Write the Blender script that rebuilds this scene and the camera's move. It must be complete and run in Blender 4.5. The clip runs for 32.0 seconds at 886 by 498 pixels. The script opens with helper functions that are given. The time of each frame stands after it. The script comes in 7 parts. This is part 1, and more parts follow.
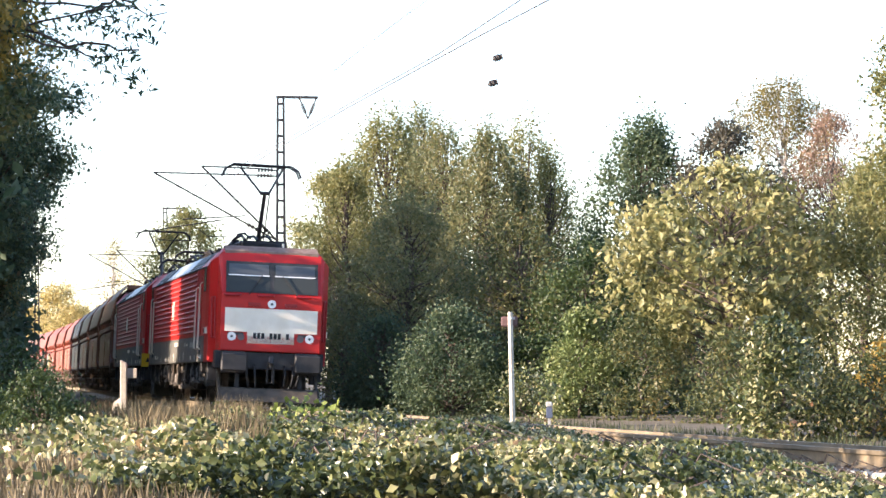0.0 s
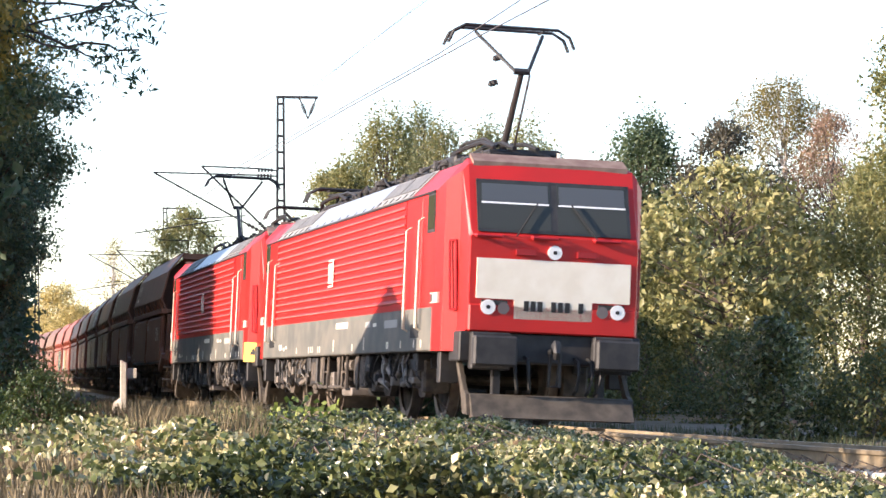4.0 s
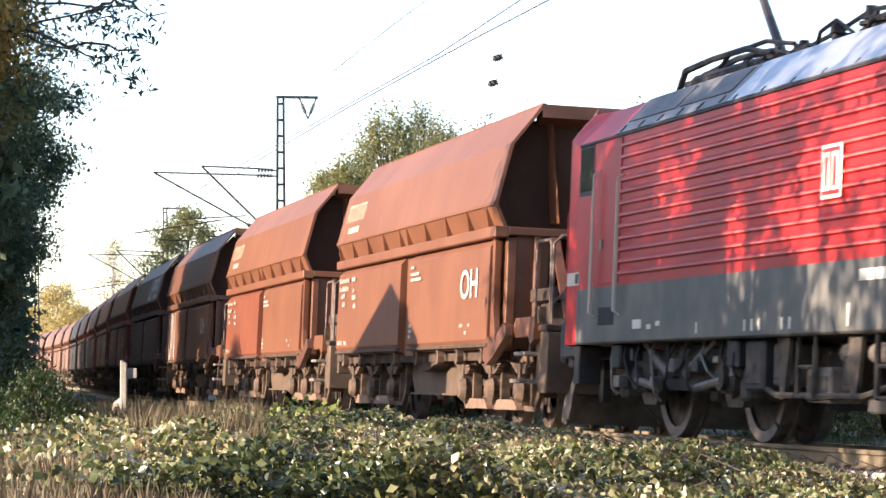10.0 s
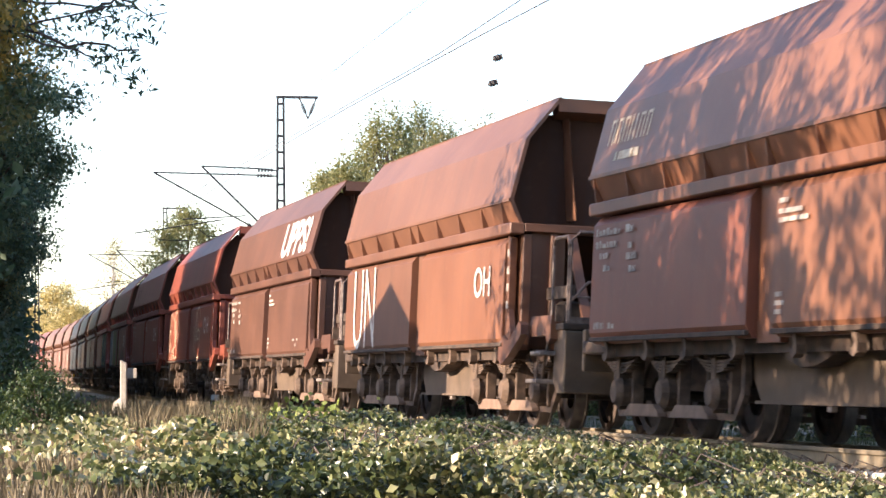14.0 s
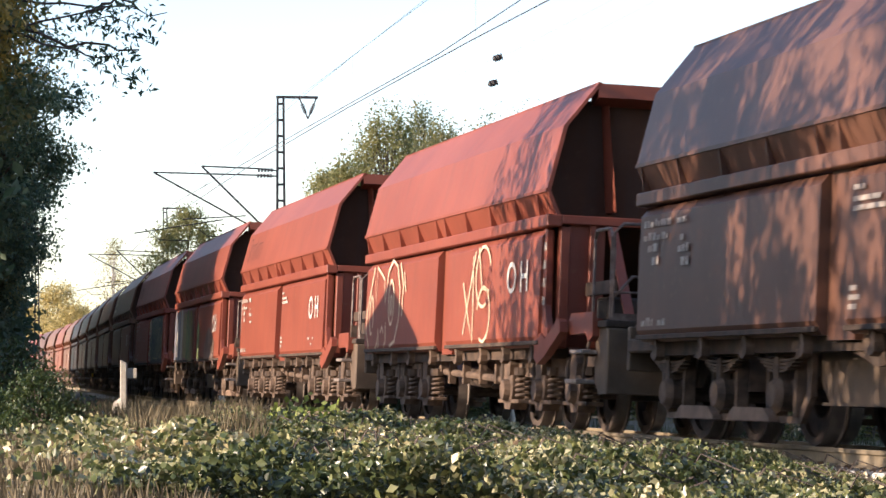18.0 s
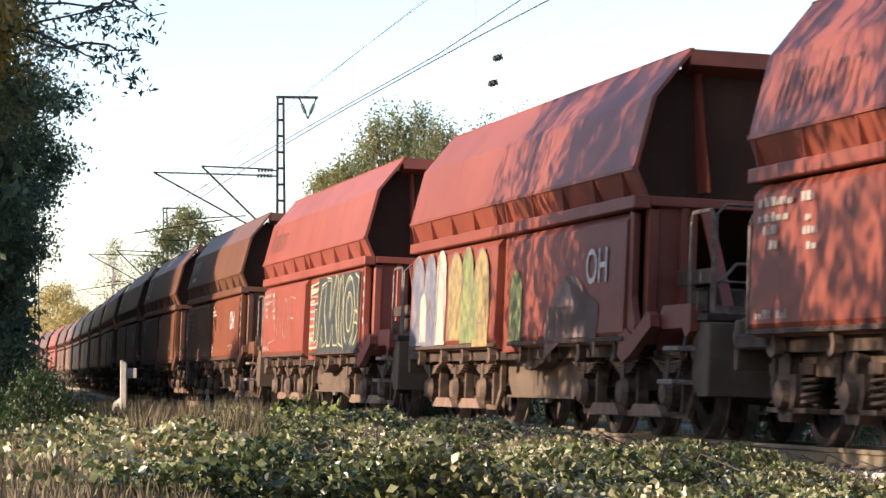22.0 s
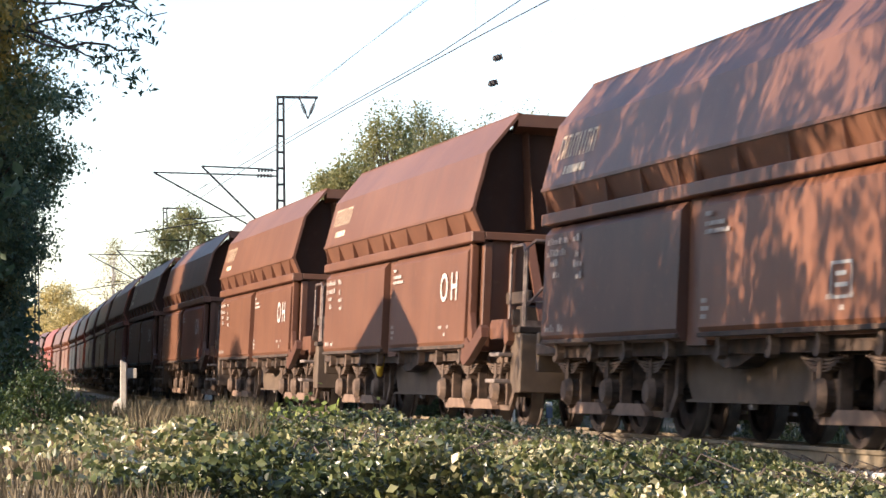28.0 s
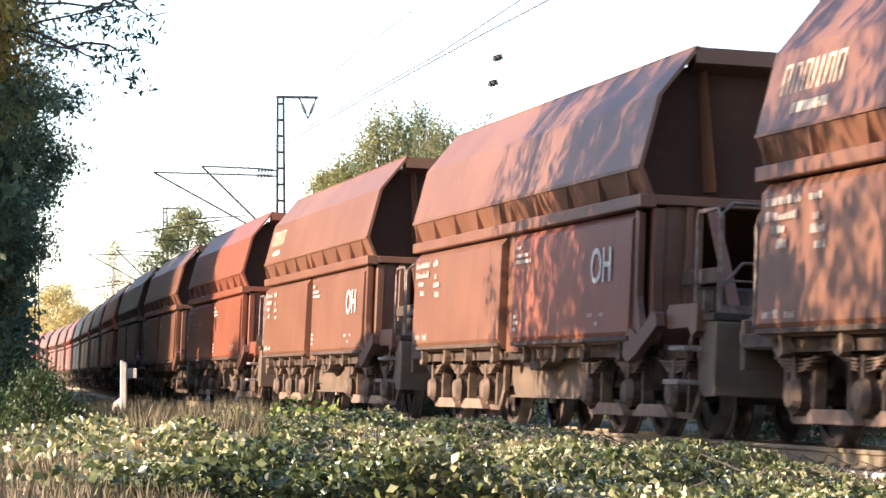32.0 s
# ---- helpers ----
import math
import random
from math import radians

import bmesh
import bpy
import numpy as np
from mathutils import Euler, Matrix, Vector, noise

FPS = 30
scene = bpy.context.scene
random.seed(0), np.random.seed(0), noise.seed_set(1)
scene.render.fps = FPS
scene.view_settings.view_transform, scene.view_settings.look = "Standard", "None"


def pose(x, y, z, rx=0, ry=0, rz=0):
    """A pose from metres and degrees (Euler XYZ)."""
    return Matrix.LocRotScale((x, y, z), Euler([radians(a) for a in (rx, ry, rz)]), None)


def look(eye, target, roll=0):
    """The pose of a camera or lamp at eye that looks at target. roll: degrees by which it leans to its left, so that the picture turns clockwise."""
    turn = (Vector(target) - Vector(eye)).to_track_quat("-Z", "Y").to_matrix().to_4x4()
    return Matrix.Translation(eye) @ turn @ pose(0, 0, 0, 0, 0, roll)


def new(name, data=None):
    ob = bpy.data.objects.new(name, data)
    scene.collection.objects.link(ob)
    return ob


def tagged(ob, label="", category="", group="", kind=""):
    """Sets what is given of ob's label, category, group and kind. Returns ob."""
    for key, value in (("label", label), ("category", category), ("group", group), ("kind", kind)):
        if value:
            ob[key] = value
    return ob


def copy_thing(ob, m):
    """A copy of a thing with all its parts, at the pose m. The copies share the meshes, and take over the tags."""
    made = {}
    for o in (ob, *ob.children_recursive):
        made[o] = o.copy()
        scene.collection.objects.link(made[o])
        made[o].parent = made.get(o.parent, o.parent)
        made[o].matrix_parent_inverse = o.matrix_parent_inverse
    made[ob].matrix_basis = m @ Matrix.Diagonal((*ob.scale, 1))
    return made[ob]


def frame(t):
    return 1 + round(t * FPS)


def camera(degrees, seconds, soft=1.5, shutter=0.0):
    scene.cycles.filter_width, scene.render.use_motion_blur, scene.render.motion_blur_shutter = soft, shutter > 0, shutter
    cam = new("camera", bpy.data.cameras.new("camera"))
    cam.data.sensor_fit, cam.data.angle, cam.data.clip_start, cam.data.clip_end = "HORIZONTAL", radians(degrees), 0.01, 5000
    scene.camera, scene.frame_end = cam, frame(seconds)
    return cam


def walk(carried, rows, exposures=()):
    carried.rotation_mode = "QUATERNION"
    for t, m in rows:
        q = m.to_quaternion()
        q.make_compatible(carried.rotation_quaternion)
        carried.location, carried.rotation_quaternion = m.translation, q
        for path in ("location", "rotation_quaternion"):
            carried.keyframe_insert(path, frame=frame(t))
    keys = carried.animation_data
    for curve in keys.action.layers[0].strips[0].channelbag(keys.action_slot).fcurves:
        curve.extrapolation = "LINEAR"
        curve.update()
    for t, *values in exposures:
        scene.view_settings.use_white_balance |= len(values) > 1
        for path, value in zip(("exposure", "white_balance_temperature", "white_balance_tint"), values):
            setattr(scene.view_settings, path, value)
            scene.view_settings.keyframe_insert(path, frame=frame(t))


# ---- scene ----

# ---------------------------------------------------------------- camera
CANT = 0.0451
EYE = (0.0, 0.0, 0.7276)
cam = camera(18.456, 32.0, soft=1.5, shutter=0.25)
AIM = (0.0, 100.0, 0.7276 + 100.0 * math.tan(0.046))
walk(cam, [(0.0, look(EYE, AIM, -0.28)), (32.0, look(EYE, AIM, -0.28))],
     exposures=[(0.0, 1.74, 6100, 20), (3.0, 1.66, 6100, 20), (6.0, 1.3, 6100, 20), (9.0, 1.38, 6100, 20), (12.0, 1.66, 6100, 20), (14.5, 1.6, 6100, 20), (16.5, 1.3, 6100, 20), (19.0, 1.1, 6100, 20), (24.0, 1.03, 6100, 20), (28.0, 1.22, 6100, 20), (32.0, 1.75, 6100, 20)])

# ---------------------------------------------------------------- light
SUN_TO = Vector((-0.894, -0.326, 0.305)).normalized()
world = bpy.data.worlds.new("sky")
scene.world = world
world.use_nodes = True
wn, wl = world.node_tree.nodes, world.node_tree.links
sky = wn.new("ShaderNodeTexSky")
sky.sky_type = "NISHITA"
sky.sun_disc = False
sky.sun_elevation = math.asin(SUN_TO.z)
sky.sun_rotation = math.atan2(SUN_TO.x, SUN_TO.y)
sky.air_density, sky.dust_density, sky.ozone_density = 1.0, 0.7, 1.0
wn["Background"].inputs["Strength"].default_value = 0.15
wl.new(sky.outputs[0], wn["Background"].inputs["Color"])
sun_data = bpy.data.lights.new("sun", "SUN")
sun_data.energy, sun_data.angle, sun_data.color = 4.7, radians(0.5), (1.0, 0.82, 0.6)
sun = new("sun", sun_data)
sun.matrix_world = look(SUN_TO * 50, (0, 0, 0))

# ---------------------------------------------------------------- track geometry
HEAD = [(-700, -1.365), (-150, -1.376), (-100, -1.407), (-50, -1.412), (0, -1.378), (20, -1.356), (40, -1.337), (60, -1.311), (110, -1.25), (400, -1.2)]
SG = np.arange(-700.0, 400.5, 0.5)
TH = np.interp(SG, [h[0] for h in HEAD], [h[1] for h in HEAD])
CX = np.concatenate([[0], np.cumsum((np.cos(TH[1:]) + np.cos(TH[:-1])) * 0.25)])
CY = np.concatenate([[0], np.cumsum((np.sin(TH[1:]) + np.sin(TH[:-1])) * 0.25)])
I0 = int(np.argmin(abs(SG)))
CX += -4.0885 - CX[I0]
CY += 64.4357 - CY[I0]


def on_track(s, l=0.0, z=0.0):
    """World place at arc length s, l metres towards the camera side, z over the rails (canted)."""
    x, y, t = np.interp(s, SG, CX), np.interp(s, SG, CY), np.interp(s, SG, TH)
    ll, zz = l * math.cos(CANT) - z * math.sin(CANT), z * math.cos(CANT) + l * math.sin(CANT)
    return Vector((x + ll * math.sin(t), y - ll * math.cos(t), zz))


def beside(s, l, z=0.0):
    """World place beside the track, level."""
    x, y, t = np.interp(s, SG, CX), np.interp(s, SG, CY), np.interp(s, SG, TH)
    return Vector((x + l * math.sin(t), y - l * math.cos(t), z))


# distance run by the train's front, from knots
RUN_T = np.array([0, 3, 6, 9, 12, 14.5, 16.5, 19, 22, 25.5, 27.5, 30, 32.0])
RUN_S = np.array([0, 20.397, 41.719, 63.559, 86.291, 105.86, 121.578, 142.226, 167.536, 198.031, 215.805, 238.885, 258.09])


def _spline(x, y):
    n, h = len(x), np.diff(x)
    a, b = np.zeros((n, n)), np.zeros(n)
    a[0, 0] = a[-1, -1] = 1
    for i in range(1, n - 1):
        a[i, i - 1], a[i, i], a[i, i + 1] = h[i - 1], 2 * (h[i - 1] + h[i]), h[i]
        b[i] = 6 * ((y[i + 1] - y[i]) / h[i] - (y[i] - y[i - 1]) / h[i - 1])
    m = np.linalg.solve(a, b)

    def at(t):
        i = min(max(int(np.searchsorted(x, t)) - 1, 0), n - 2)
        d, e = t - x[i], x[i + 1] - t
        return (m[i] * e ** 3 + m[i + 1] * d ** 3) / (6 * h[i]) + (y[i] / h[i] - m[i] * h[i] / 6) * e + (y[i + 1] / h[i] - m[i + 1] * h[i] / 6) * d
    return at


run = _spline(RUN_T, RUN_S)


def vehicle_pose(sc, half):
    """Pose of a vehicle whose middle is at arc length sc, on pivots half a wheelbase off."""
    a, b = on_track(sc + half), on_track(sc - half)
    d, m = a - b, (a + b) / 2
    return pose(m.x, m.y, m.z, -math.degrees(CANT), 0, math.degrees(math.atan2(d.y, d.x)))


# ---------------------------------------------------------------- materials
def material(name, color, rough=0.6, metal=0.0, color2=None, scale=6.0, bump=0.0, bscale=40.0, stretch=None, detail=5.0, spec=0.5, rnd=0.0, island=0.0):
    m = bpy.data.materials.new(name)
    m.use_nodes = True
    n, l = m.node_tree.nodes, m.node_tree.links
    b = n["Principled BSDF"]
    b.inputs["Roughness"].default_value, b.inputs["Metallic"].default_value = rough, metal
    b.inputs["Specular IOR Level"].default_value = spec
    co = n.new("ShaderNodeTexCoord")
    vec = co.outputs["Object"]
    if stretch:
        mp = n.new("ShaderNodeMapping")
        mp.inputs["Scale"].default_value = stretch
        l.new(vec, mp.inputs["Vector"])
        vec = mp.outputs["Vector"]
    out = None
    if color2:
        a = n.new("ShaderNodeTexNoise")
        a.inputs["Scale"].default_value, a.inputs["Detail"].default_value = scale, detail
        l.new(vec, a.inputs["Vector"])
        r = n.new("ShaderNodeValToRGB")
        r.color_ramp.elements[0].position, r.color_ramp.elements[1].position = 0.36, 0.66
        r.color_ramp.elements[0].color, r.color_ramp.elements[1].color = (*color, 1), (*color2, 1)
        l.new(a.outputs["Fac"], r.inputs["Fac"])
        out = r.outputs["Color"]
    else:
        c = n.new("ShaderNodeRGB")
        c.outputs[0].default_value = (*color, 1)
        out = c.outputs[0]
    if rnd or island:
        h = n.new("ShaderNodeHueSaturation")
        src = n.new("ShaderNodeNewGeometry").outputs["Random Per Island"] if island else n.new("ShaderNodeObjectInfo").outputs["Random"]
        k = island or rnd
        mr = n.new("ShaderNodeMapRange")
        mr.inputs["To Min"].default_value, mr.inputs["To Max"].default_value = 1 - k, 1 + k
        l.new(src, mr.inputs["Value"])
        l.new(mr.outputs[0], h.inputs["Value"])
        l.new(out, h.inputs["Color"])
        out = h.outputs[0]
    l.new(out, b.inputs["Base Color"])
    if bump:
        t = n.new("ShaderNodeTexNoise")
        t.inputs["Scale"].default_value, t.inputs["Detail"].default_value = bscale, 4
        l.new(vec, t.inputs["Vector"])
        u = n.new("ShaderNodeBump")
        u.inputs["Strength"].default_value, u.inputs["Distance"].default_value = bump, 0.02
        l.new(t.outputs["Fac"], u.inputs["Height"])
        l.new(u.outputs[0], b.inputs["Normal"])
    return m


def leaf_material(name, stops, through_=0.35, rough=0.5):
    """Leaves whose colour goes by leaf, from a ramp of (place, colour)."""
    m = bpy.data.materials.new(name)
    m.use_nodes = True
    n, l = m.node_tree.nodes, m.node_tree.links
    b = n["Principled BSDF"]
    b.inputs["Roughness"].default_value = rough
    g = n.new("ShaderNodeNewGeometry")
    r = n.new("ShaderNodeValToRGB")
    while len(r.color_ramp.elements) < len(stops):
        r.color_ramp.elements.new(0.5)
    for e, (p, c) in zip(r.color_ramp.elements, stops):
        e.position, e.color = p, (*c, 1)
    co = n.new("ShaderNodeTexCoord")
    a = n.new("ShaderNodeTexNoise")
    a.inputs["Scale"].default_value, a.inputs["Detail"].default_value = 0.7, 3
    l.new(co.outputs["Object"], a.inputs["Vector"])
    mx = n.new("ShaderNodeMath")
    mx.operation = "MULTIPLY_ADD"
    l.new(g.outputs["Random Per Island"], mx.inputs[0])
    mx.inputs[1].default_value = 0.62
    sh = n.new("ShaderNodeMath")
    sh.operation = "MULTIPLY_ADD"
    l.new(a.outputs["Fac"], sh.inputs[0])
    sh.inputs[1].default_value, sh.inputs[2].default_value = 1.3, -0.46
    l.new(sh.outputs[0], mx.inputs[2])
    l.new(mx.outputs[0], r.inputs["Fac"])
    l.new(r.outputs["Color"], b.inputs["Base Color"])
    t = n.new("ShaderNodeBsdfTranslucent")
    l.new(r.outputs["Color"], t.inputs["Color"])
    x = n.new("ShaderNodeMixShader")
    x.inputs["Fac"].default_value = through_
    l.new(b.outputs[0], x.inputs[1])
    l.new(t.outputs[0], x.inputs[2])
    l.new(x.outputs[0], n["Material Output"].inputs["Surface"])
    return m


M = {}
M["red"] = material("red_paint", (0.42, 0.018, 0.014), 0.42, color2=(0.49, 0.018, 0.014), scale=1.5, bump=0.03, spec=0.38)
M["grey"] = material("grey_paint", (0.115, 0.117, 0.107), 0.5, color2=(0.18, 0.168, 0.142), scale=2.5, bump=0.05, spec=0.25)
M["roof"] = material("roof_silver", (0.4, 0.43, 0.46), 0.4, 0.6, color2=(0.5, 0.53, 0.55), scale=3)
M["dark"] = material("dark_metal", (0.015, 0.015, 0.016), 0.6, color2=(0.033, 0.031, 0.03), scale=5, bump=0.1)
M["bogie"] = material("bogie_dust", (0.032, 0.027, 0.022), 0.8, color2=(0.11, 0.088, 0.066), scale=5, bump=0.2)
M["white"] = material("white_paint", (0.84, 0.78, 0.65), 0.5, color2=(0.76, 0.69, 0.55), scale=3)
M["glass"] = material("dark_glass", (0.035, 0.036, 0.022), 0.25, spec=0.08)
M["glass"].node_tree.nodes["Principled BSDF"].inputs["IOR"].default_value = 1.1
M["steel"] = material("rail_steel", (0.35, 0.34, 0.33), 0.3, 0.9)
M["rust"] = material("rail_rust", (0.16, 0.125, 0.075), 0.85, color2=(0.25, 0.195, 0.12), scale=4, bump=0.2)
M["ground"] = material("earth", (0.09, 0.07, 0.045), 0.95, color2=(0.16, 0.13, 0.08), scale=1.2, bump=0.6, bscale=8)
M["bark"] = material("bark", (0.06, 0.045, 0.035), 0.9, color2=(0.13, 0.1, 0.08), scale=6, bump=0.6, stretch=(6, 6, 1))
M["conc"] = material("concrete", (0.42, 0.38, 0.31), 0.9, color2=(0.55, 0.51, 0.43), scale=5, bump=0.25)
M["mast"] = material("mast_steel", (0.02, 0.019, 0.02), 0.7, color2=(0.045, 0.039, 0.037), scale=5)
M["l_green"] = leaf_material("leaf_green", [(0.0, (0.02, 0.04, 0.014)), (0.5, (0.05, 0.085, 0.025)), (1.0, (0.13, 0.15, 0.04))])
M["l_olive"] = leaf_material("leaf_olive", [(0.0, (0.09, 0.115, 0.055)), (0.5, (0.18, 0.195, 0.085)), (1.0, (0.3, 0.25, 0.105))], 0.45)
M["l_yellow"] = leaf_material("leaf_yellow", [(0.0, (0.065, 0.085, 0.032)), (0.45, (0.22, 0.22, 0.08)), (1.0, (0.43, 0.38, 0.16))])
M["l_bramble"] = leaf_material("leaf_bramble", [(0.0, (0.02, 0.034, 0.014)), (0.38, (0.075, 0.1, 0.034)), (0.62, (0.2, 0.21, 0.075)), (0.82, (0.56, 0.51, 0.29)), (0.93, (0.36, 0.27, 0.13)), (1.0, (0.18, 0.09, 0.05))], 0.25, 0.34)


# ---------------------------------------------------------------- mesh helpers
def mesh_object(name, bm, mats, parent=None):
    me = bpy.data.meshes.new(name)
    bm.to_mesh(me)
    bm.free()
    for m in (mats if isinstance(mats, (list, tuple)) else [mats]):
        me.materials.append(m)
    ob = new(name, me)
    if parent:
        ob.parent = parent
    return ob


def part(name, bm, mats, parent, label=""):
    ob = mesh_object(name, bm, mats, parent)
    if label:
        ob["label"] = label
    return ob


def thing(name, label, category, group="", kind="", m=None):
    ob = new(name)
    ob.empty_display_size = 0.2
    if m is not None:
        ob.matrix_world = m
    return tagged(ob, label, category, group, kind)


def box(bm, x0, x1, y0, y1, z0, z1, bevel=0.0):
    r = bmesh.ops.create_cube(bm, size=1.0, matrix=Matrix.Translation(((x0 + x1) / 2, (y0 + y1) / 2, (z0 + z1) / 2)) @ Matrix.Diagonal((x1 - x0, y1 - y0, z1 - z0, 1)))
    if bevel:
        es = list({e for v in r["verts"] for e in v.link_edges})
        bmesh.ops.bevel(bm, geom=es, offset=bevel, segments=1, affect="EDGES")
    return bm


def B():
    return bmesh.new()


def boxed(*a, **k):
    return box(B(), *a, **k)


def rod(bm, a, b, r, seg=8, r2=None):
    a, b = Vector(a), Vector(b)
    d = b - a
    m = Matrix.Translation((a + b) / 2) @ d.to_track_quat("Z", "Y").to_matrix().to_4x4()
    bmesh.ops.create_cone(bm, cap_ends=True, segments=seg, radius1=r, radius2=r if r2 is None else r2, depth=d.length, matrix=m)
    return bm


def prism(bm, prof, x0, x1, smooth=False):
    """Closed profile of (y, z), drawn along x."""
    a = [bm.verts.new((x0, y, z)) for y, z in prof]
    b = [bm.verts.new((x1, y, z)) for y, z in prof]
    n = len(prof)
    for i in range(n):
        bm.faces.new((a[i], a[(i + 1) % n], b[(i + 1) % n], b[i]))
    bm.faces.new(a[::-1])
    bm.faces.new(b)
    bmesh.ops.recalc_face_normals(bm, faces=bm.faces[:])
    return bm


def leaf_mesh(name, pos, size, mat, parent=None, up=0.3, seed=1, narrow=0.55):
    """Many small folded leaves at the given places."""
    rng = np.random.default_rng(seed)
    n = len(pos)
    s = size * rng.uniform(0.6, 1.3, (n, 1))
    d = rng.normal(size=(n, 3))
    d[:, 2] -= 0.3
    d /= np.linalg.norm(d, axis=1, keepdims=True)
    nr = rng.normal(size=(n, 3))
    nr[:, 2] += up * 3
    w = np.cross(d, nr)
    w /= np.linalg.norm(w, axis=1, keepdims=True) + 1e-9
    nn = np.cross(w, d)
    p = np.asarray(pos)
    v = np.empty((n, 4, 3), np.float32)
    v[:, 0] = p - d * s * 0.5
    v[:, 1] = p + w * s * narrow * 0.5 + nn * s * 0.12
    v[:, 2] = p + d * s * 0.5
    v[:, 3] = p - w * s * narrow * 0.5 + nn * s * 0.12
    me = bpy.data.meshes.new(name)
    me.vertices.add(n * 4)
    me.vertices.foreach_set("co", v.ravel())
    tri = (np.arange(n)[:, None] * 4 + np.array([0, 1, 2, 0, 2, 3])[None]).ravel().astype(np.int32)
    me.loops.add(n * 6)
    me.loops.foreach_set("vertex_index", tri)
    me.polygons.add(n * 2)
    me.polygons.foreach_set("loop_start", (np.arange(n * 2) * 3).astype(np.int32))
    me.update()
    me.validate()
    me.materials.append(mat)
    ob = new(name, me)
    ob.parent = parent
    return ob


def tree(name, at, height, width, mat, label, category="tree", n=12000, leaf=0.14, base=0.25, seed=1, clumps=90, size=0.34, shape=0.75, trunk=0.14, inner=0.45, lean=0.0, droop=0.0, depth=1.0, bark="bark", strand=0.85):
    """A tapered trunk with limbs, and a crown of leaf clumps round the limbs' ends."""
    rng = np.random.default_rng(seed)
    ob = thing(name, label, category)
    ob.location = at
    u = rng.uniform(0, 1, clumps) ** 0.85
    u[:3] = (0.985, 0.95, 0.97)
    z = height * (base + (1 - base) * u)
    env = np.maximum(0.1, np.sin(np.pi * np.clip(0.1 + 0.88 * u, 0, 1) ** shape)) ** 0.7
    a = rng.uniform(0, 2 * np.pi, clumps)
    rr = width / 2 * env * rng.uniform(inner, 1.0, clumps) ** 0.7
    cents = np.stack([rr * np.cos(a) + lean * u, rr * np.sin(a) * depth, z], 1)
    bm = B()
    segs = 5
    bend = [0.12 * math.sin(i * 1.9 + seed) for i in range(segs + 1)]
    for i in range(segs):
        z0, z1 = height * 0.88 * i / segs, height * 0.88 * (i + 1) / segs
        w0, w1 = trunk * (1 - 0.85 * i / segs), trunk * (1 - 0.85 * (i + 1) / segs)
        rod(bm, (lean * i / segs * 0.8 + bend[i], 0, z0 - (0.4 if i == 0 else 0)), (lean * (i + 1) / segs * 0.8 + bend[i + 1], 0, z1), w0, 7, w1)
    part("trunk", bm, M[bark], ob)
    bm = B()
    for c in cents[::2]:
        z0 = min(max(height * 0.08, c[2] - rng.uniform(0.1, 0.28) * height), height * 0.8)
        foot = (lean * z0 / height * 0.9, 0, z0)
        mid = (foot[0] * 0.4 + c[0] * 0.6, c[1] * 0.6, z0 * 0.55 + c[2] * 0.45)
        rod(bm, foot, mid, trunk * 0.24, 4, trunk * 0.13)
        rod(bm, mid, tuple(c), trunk * 0.13, 4, trunk * 0.04)
    part("limb_work", bm, M[bark], ob)
    big = size * rng.uniform(0.6, 1.5, clumps) * (1 - 0.45 * u)
    k = rng.choice(clumps, n, p=big ** 2 / (big ** 2).sum())
    d = rng.normal(size=(n, 3)) * big[k][:, None]
    d[:, 2] *= strand
    d[:, 2] -= droop * np.abs(rng.normal(size=n))
    p = cents[k] + d
    p[:, 2] = np.maximum(p[:, 2], 0.05)
    leaf_mesh("crown", p, leaf, mat, ob, seed=seed)
    return ob


# ---------------------------------------------------------------- ground
def ground_height(x, y):
    s = np.interp(y, CY[::-1], SG[::-1])
    l = (np.interp(s, SG, CX) - x) * 0.98
    near = np.clip((l - 2.0) / 5.0, 0, 1)
    far = np.clip((-l - 2.2) / 3.0, 0, 1)
    bed = -0.42 + 0.2 * np.clip((2.2 - abs(l)) / 0.6, 0, 1)
    return bed - 0.5 * near * near * (3 - 2 * near) + 0.16 * far + 0.02 * np.sin(x * 2.1 + y * 0.7) * near


def build_ground():
    xs = np.concatenate([np.linspace(-900, -60, 12), np.linspace(-50, 30, 161), np.linspace(40, 900, 12)])
    ys = np.concatenate([np.linspace(-300, -20, 8), np.linspace(-10, 120, 200), np.linspace(125, 330, 60), np.linspace(370, 1500, 14)])
    gx, gy = np.meshgrid(xs, ys)
    gz = ground_height(gx, gy)
    v = np.stack([gx.ravel(), gy.ravel(), gz.ravel()], 1)
    nx, ny = len(xs), len(ys)
    f = [(j * nx + i, j * nx + i + 1, (j + 1) * nx + i + 1, (j + 1) * nx + i) for j in range(ny - 1) for i in range(nx - 1)]
    me = bpy.data.meshes.new("ground")
    me.from_pydata(v.tolist(), [], f)
    me.materials.append(M["ground"])
    ob = new("ground", me)
    tagged(ob, "brown earth with dead leaves beside the railway", "ground", kind="structure")
    for p in me.polygons:
        p.use_smooth = True


build_ground()


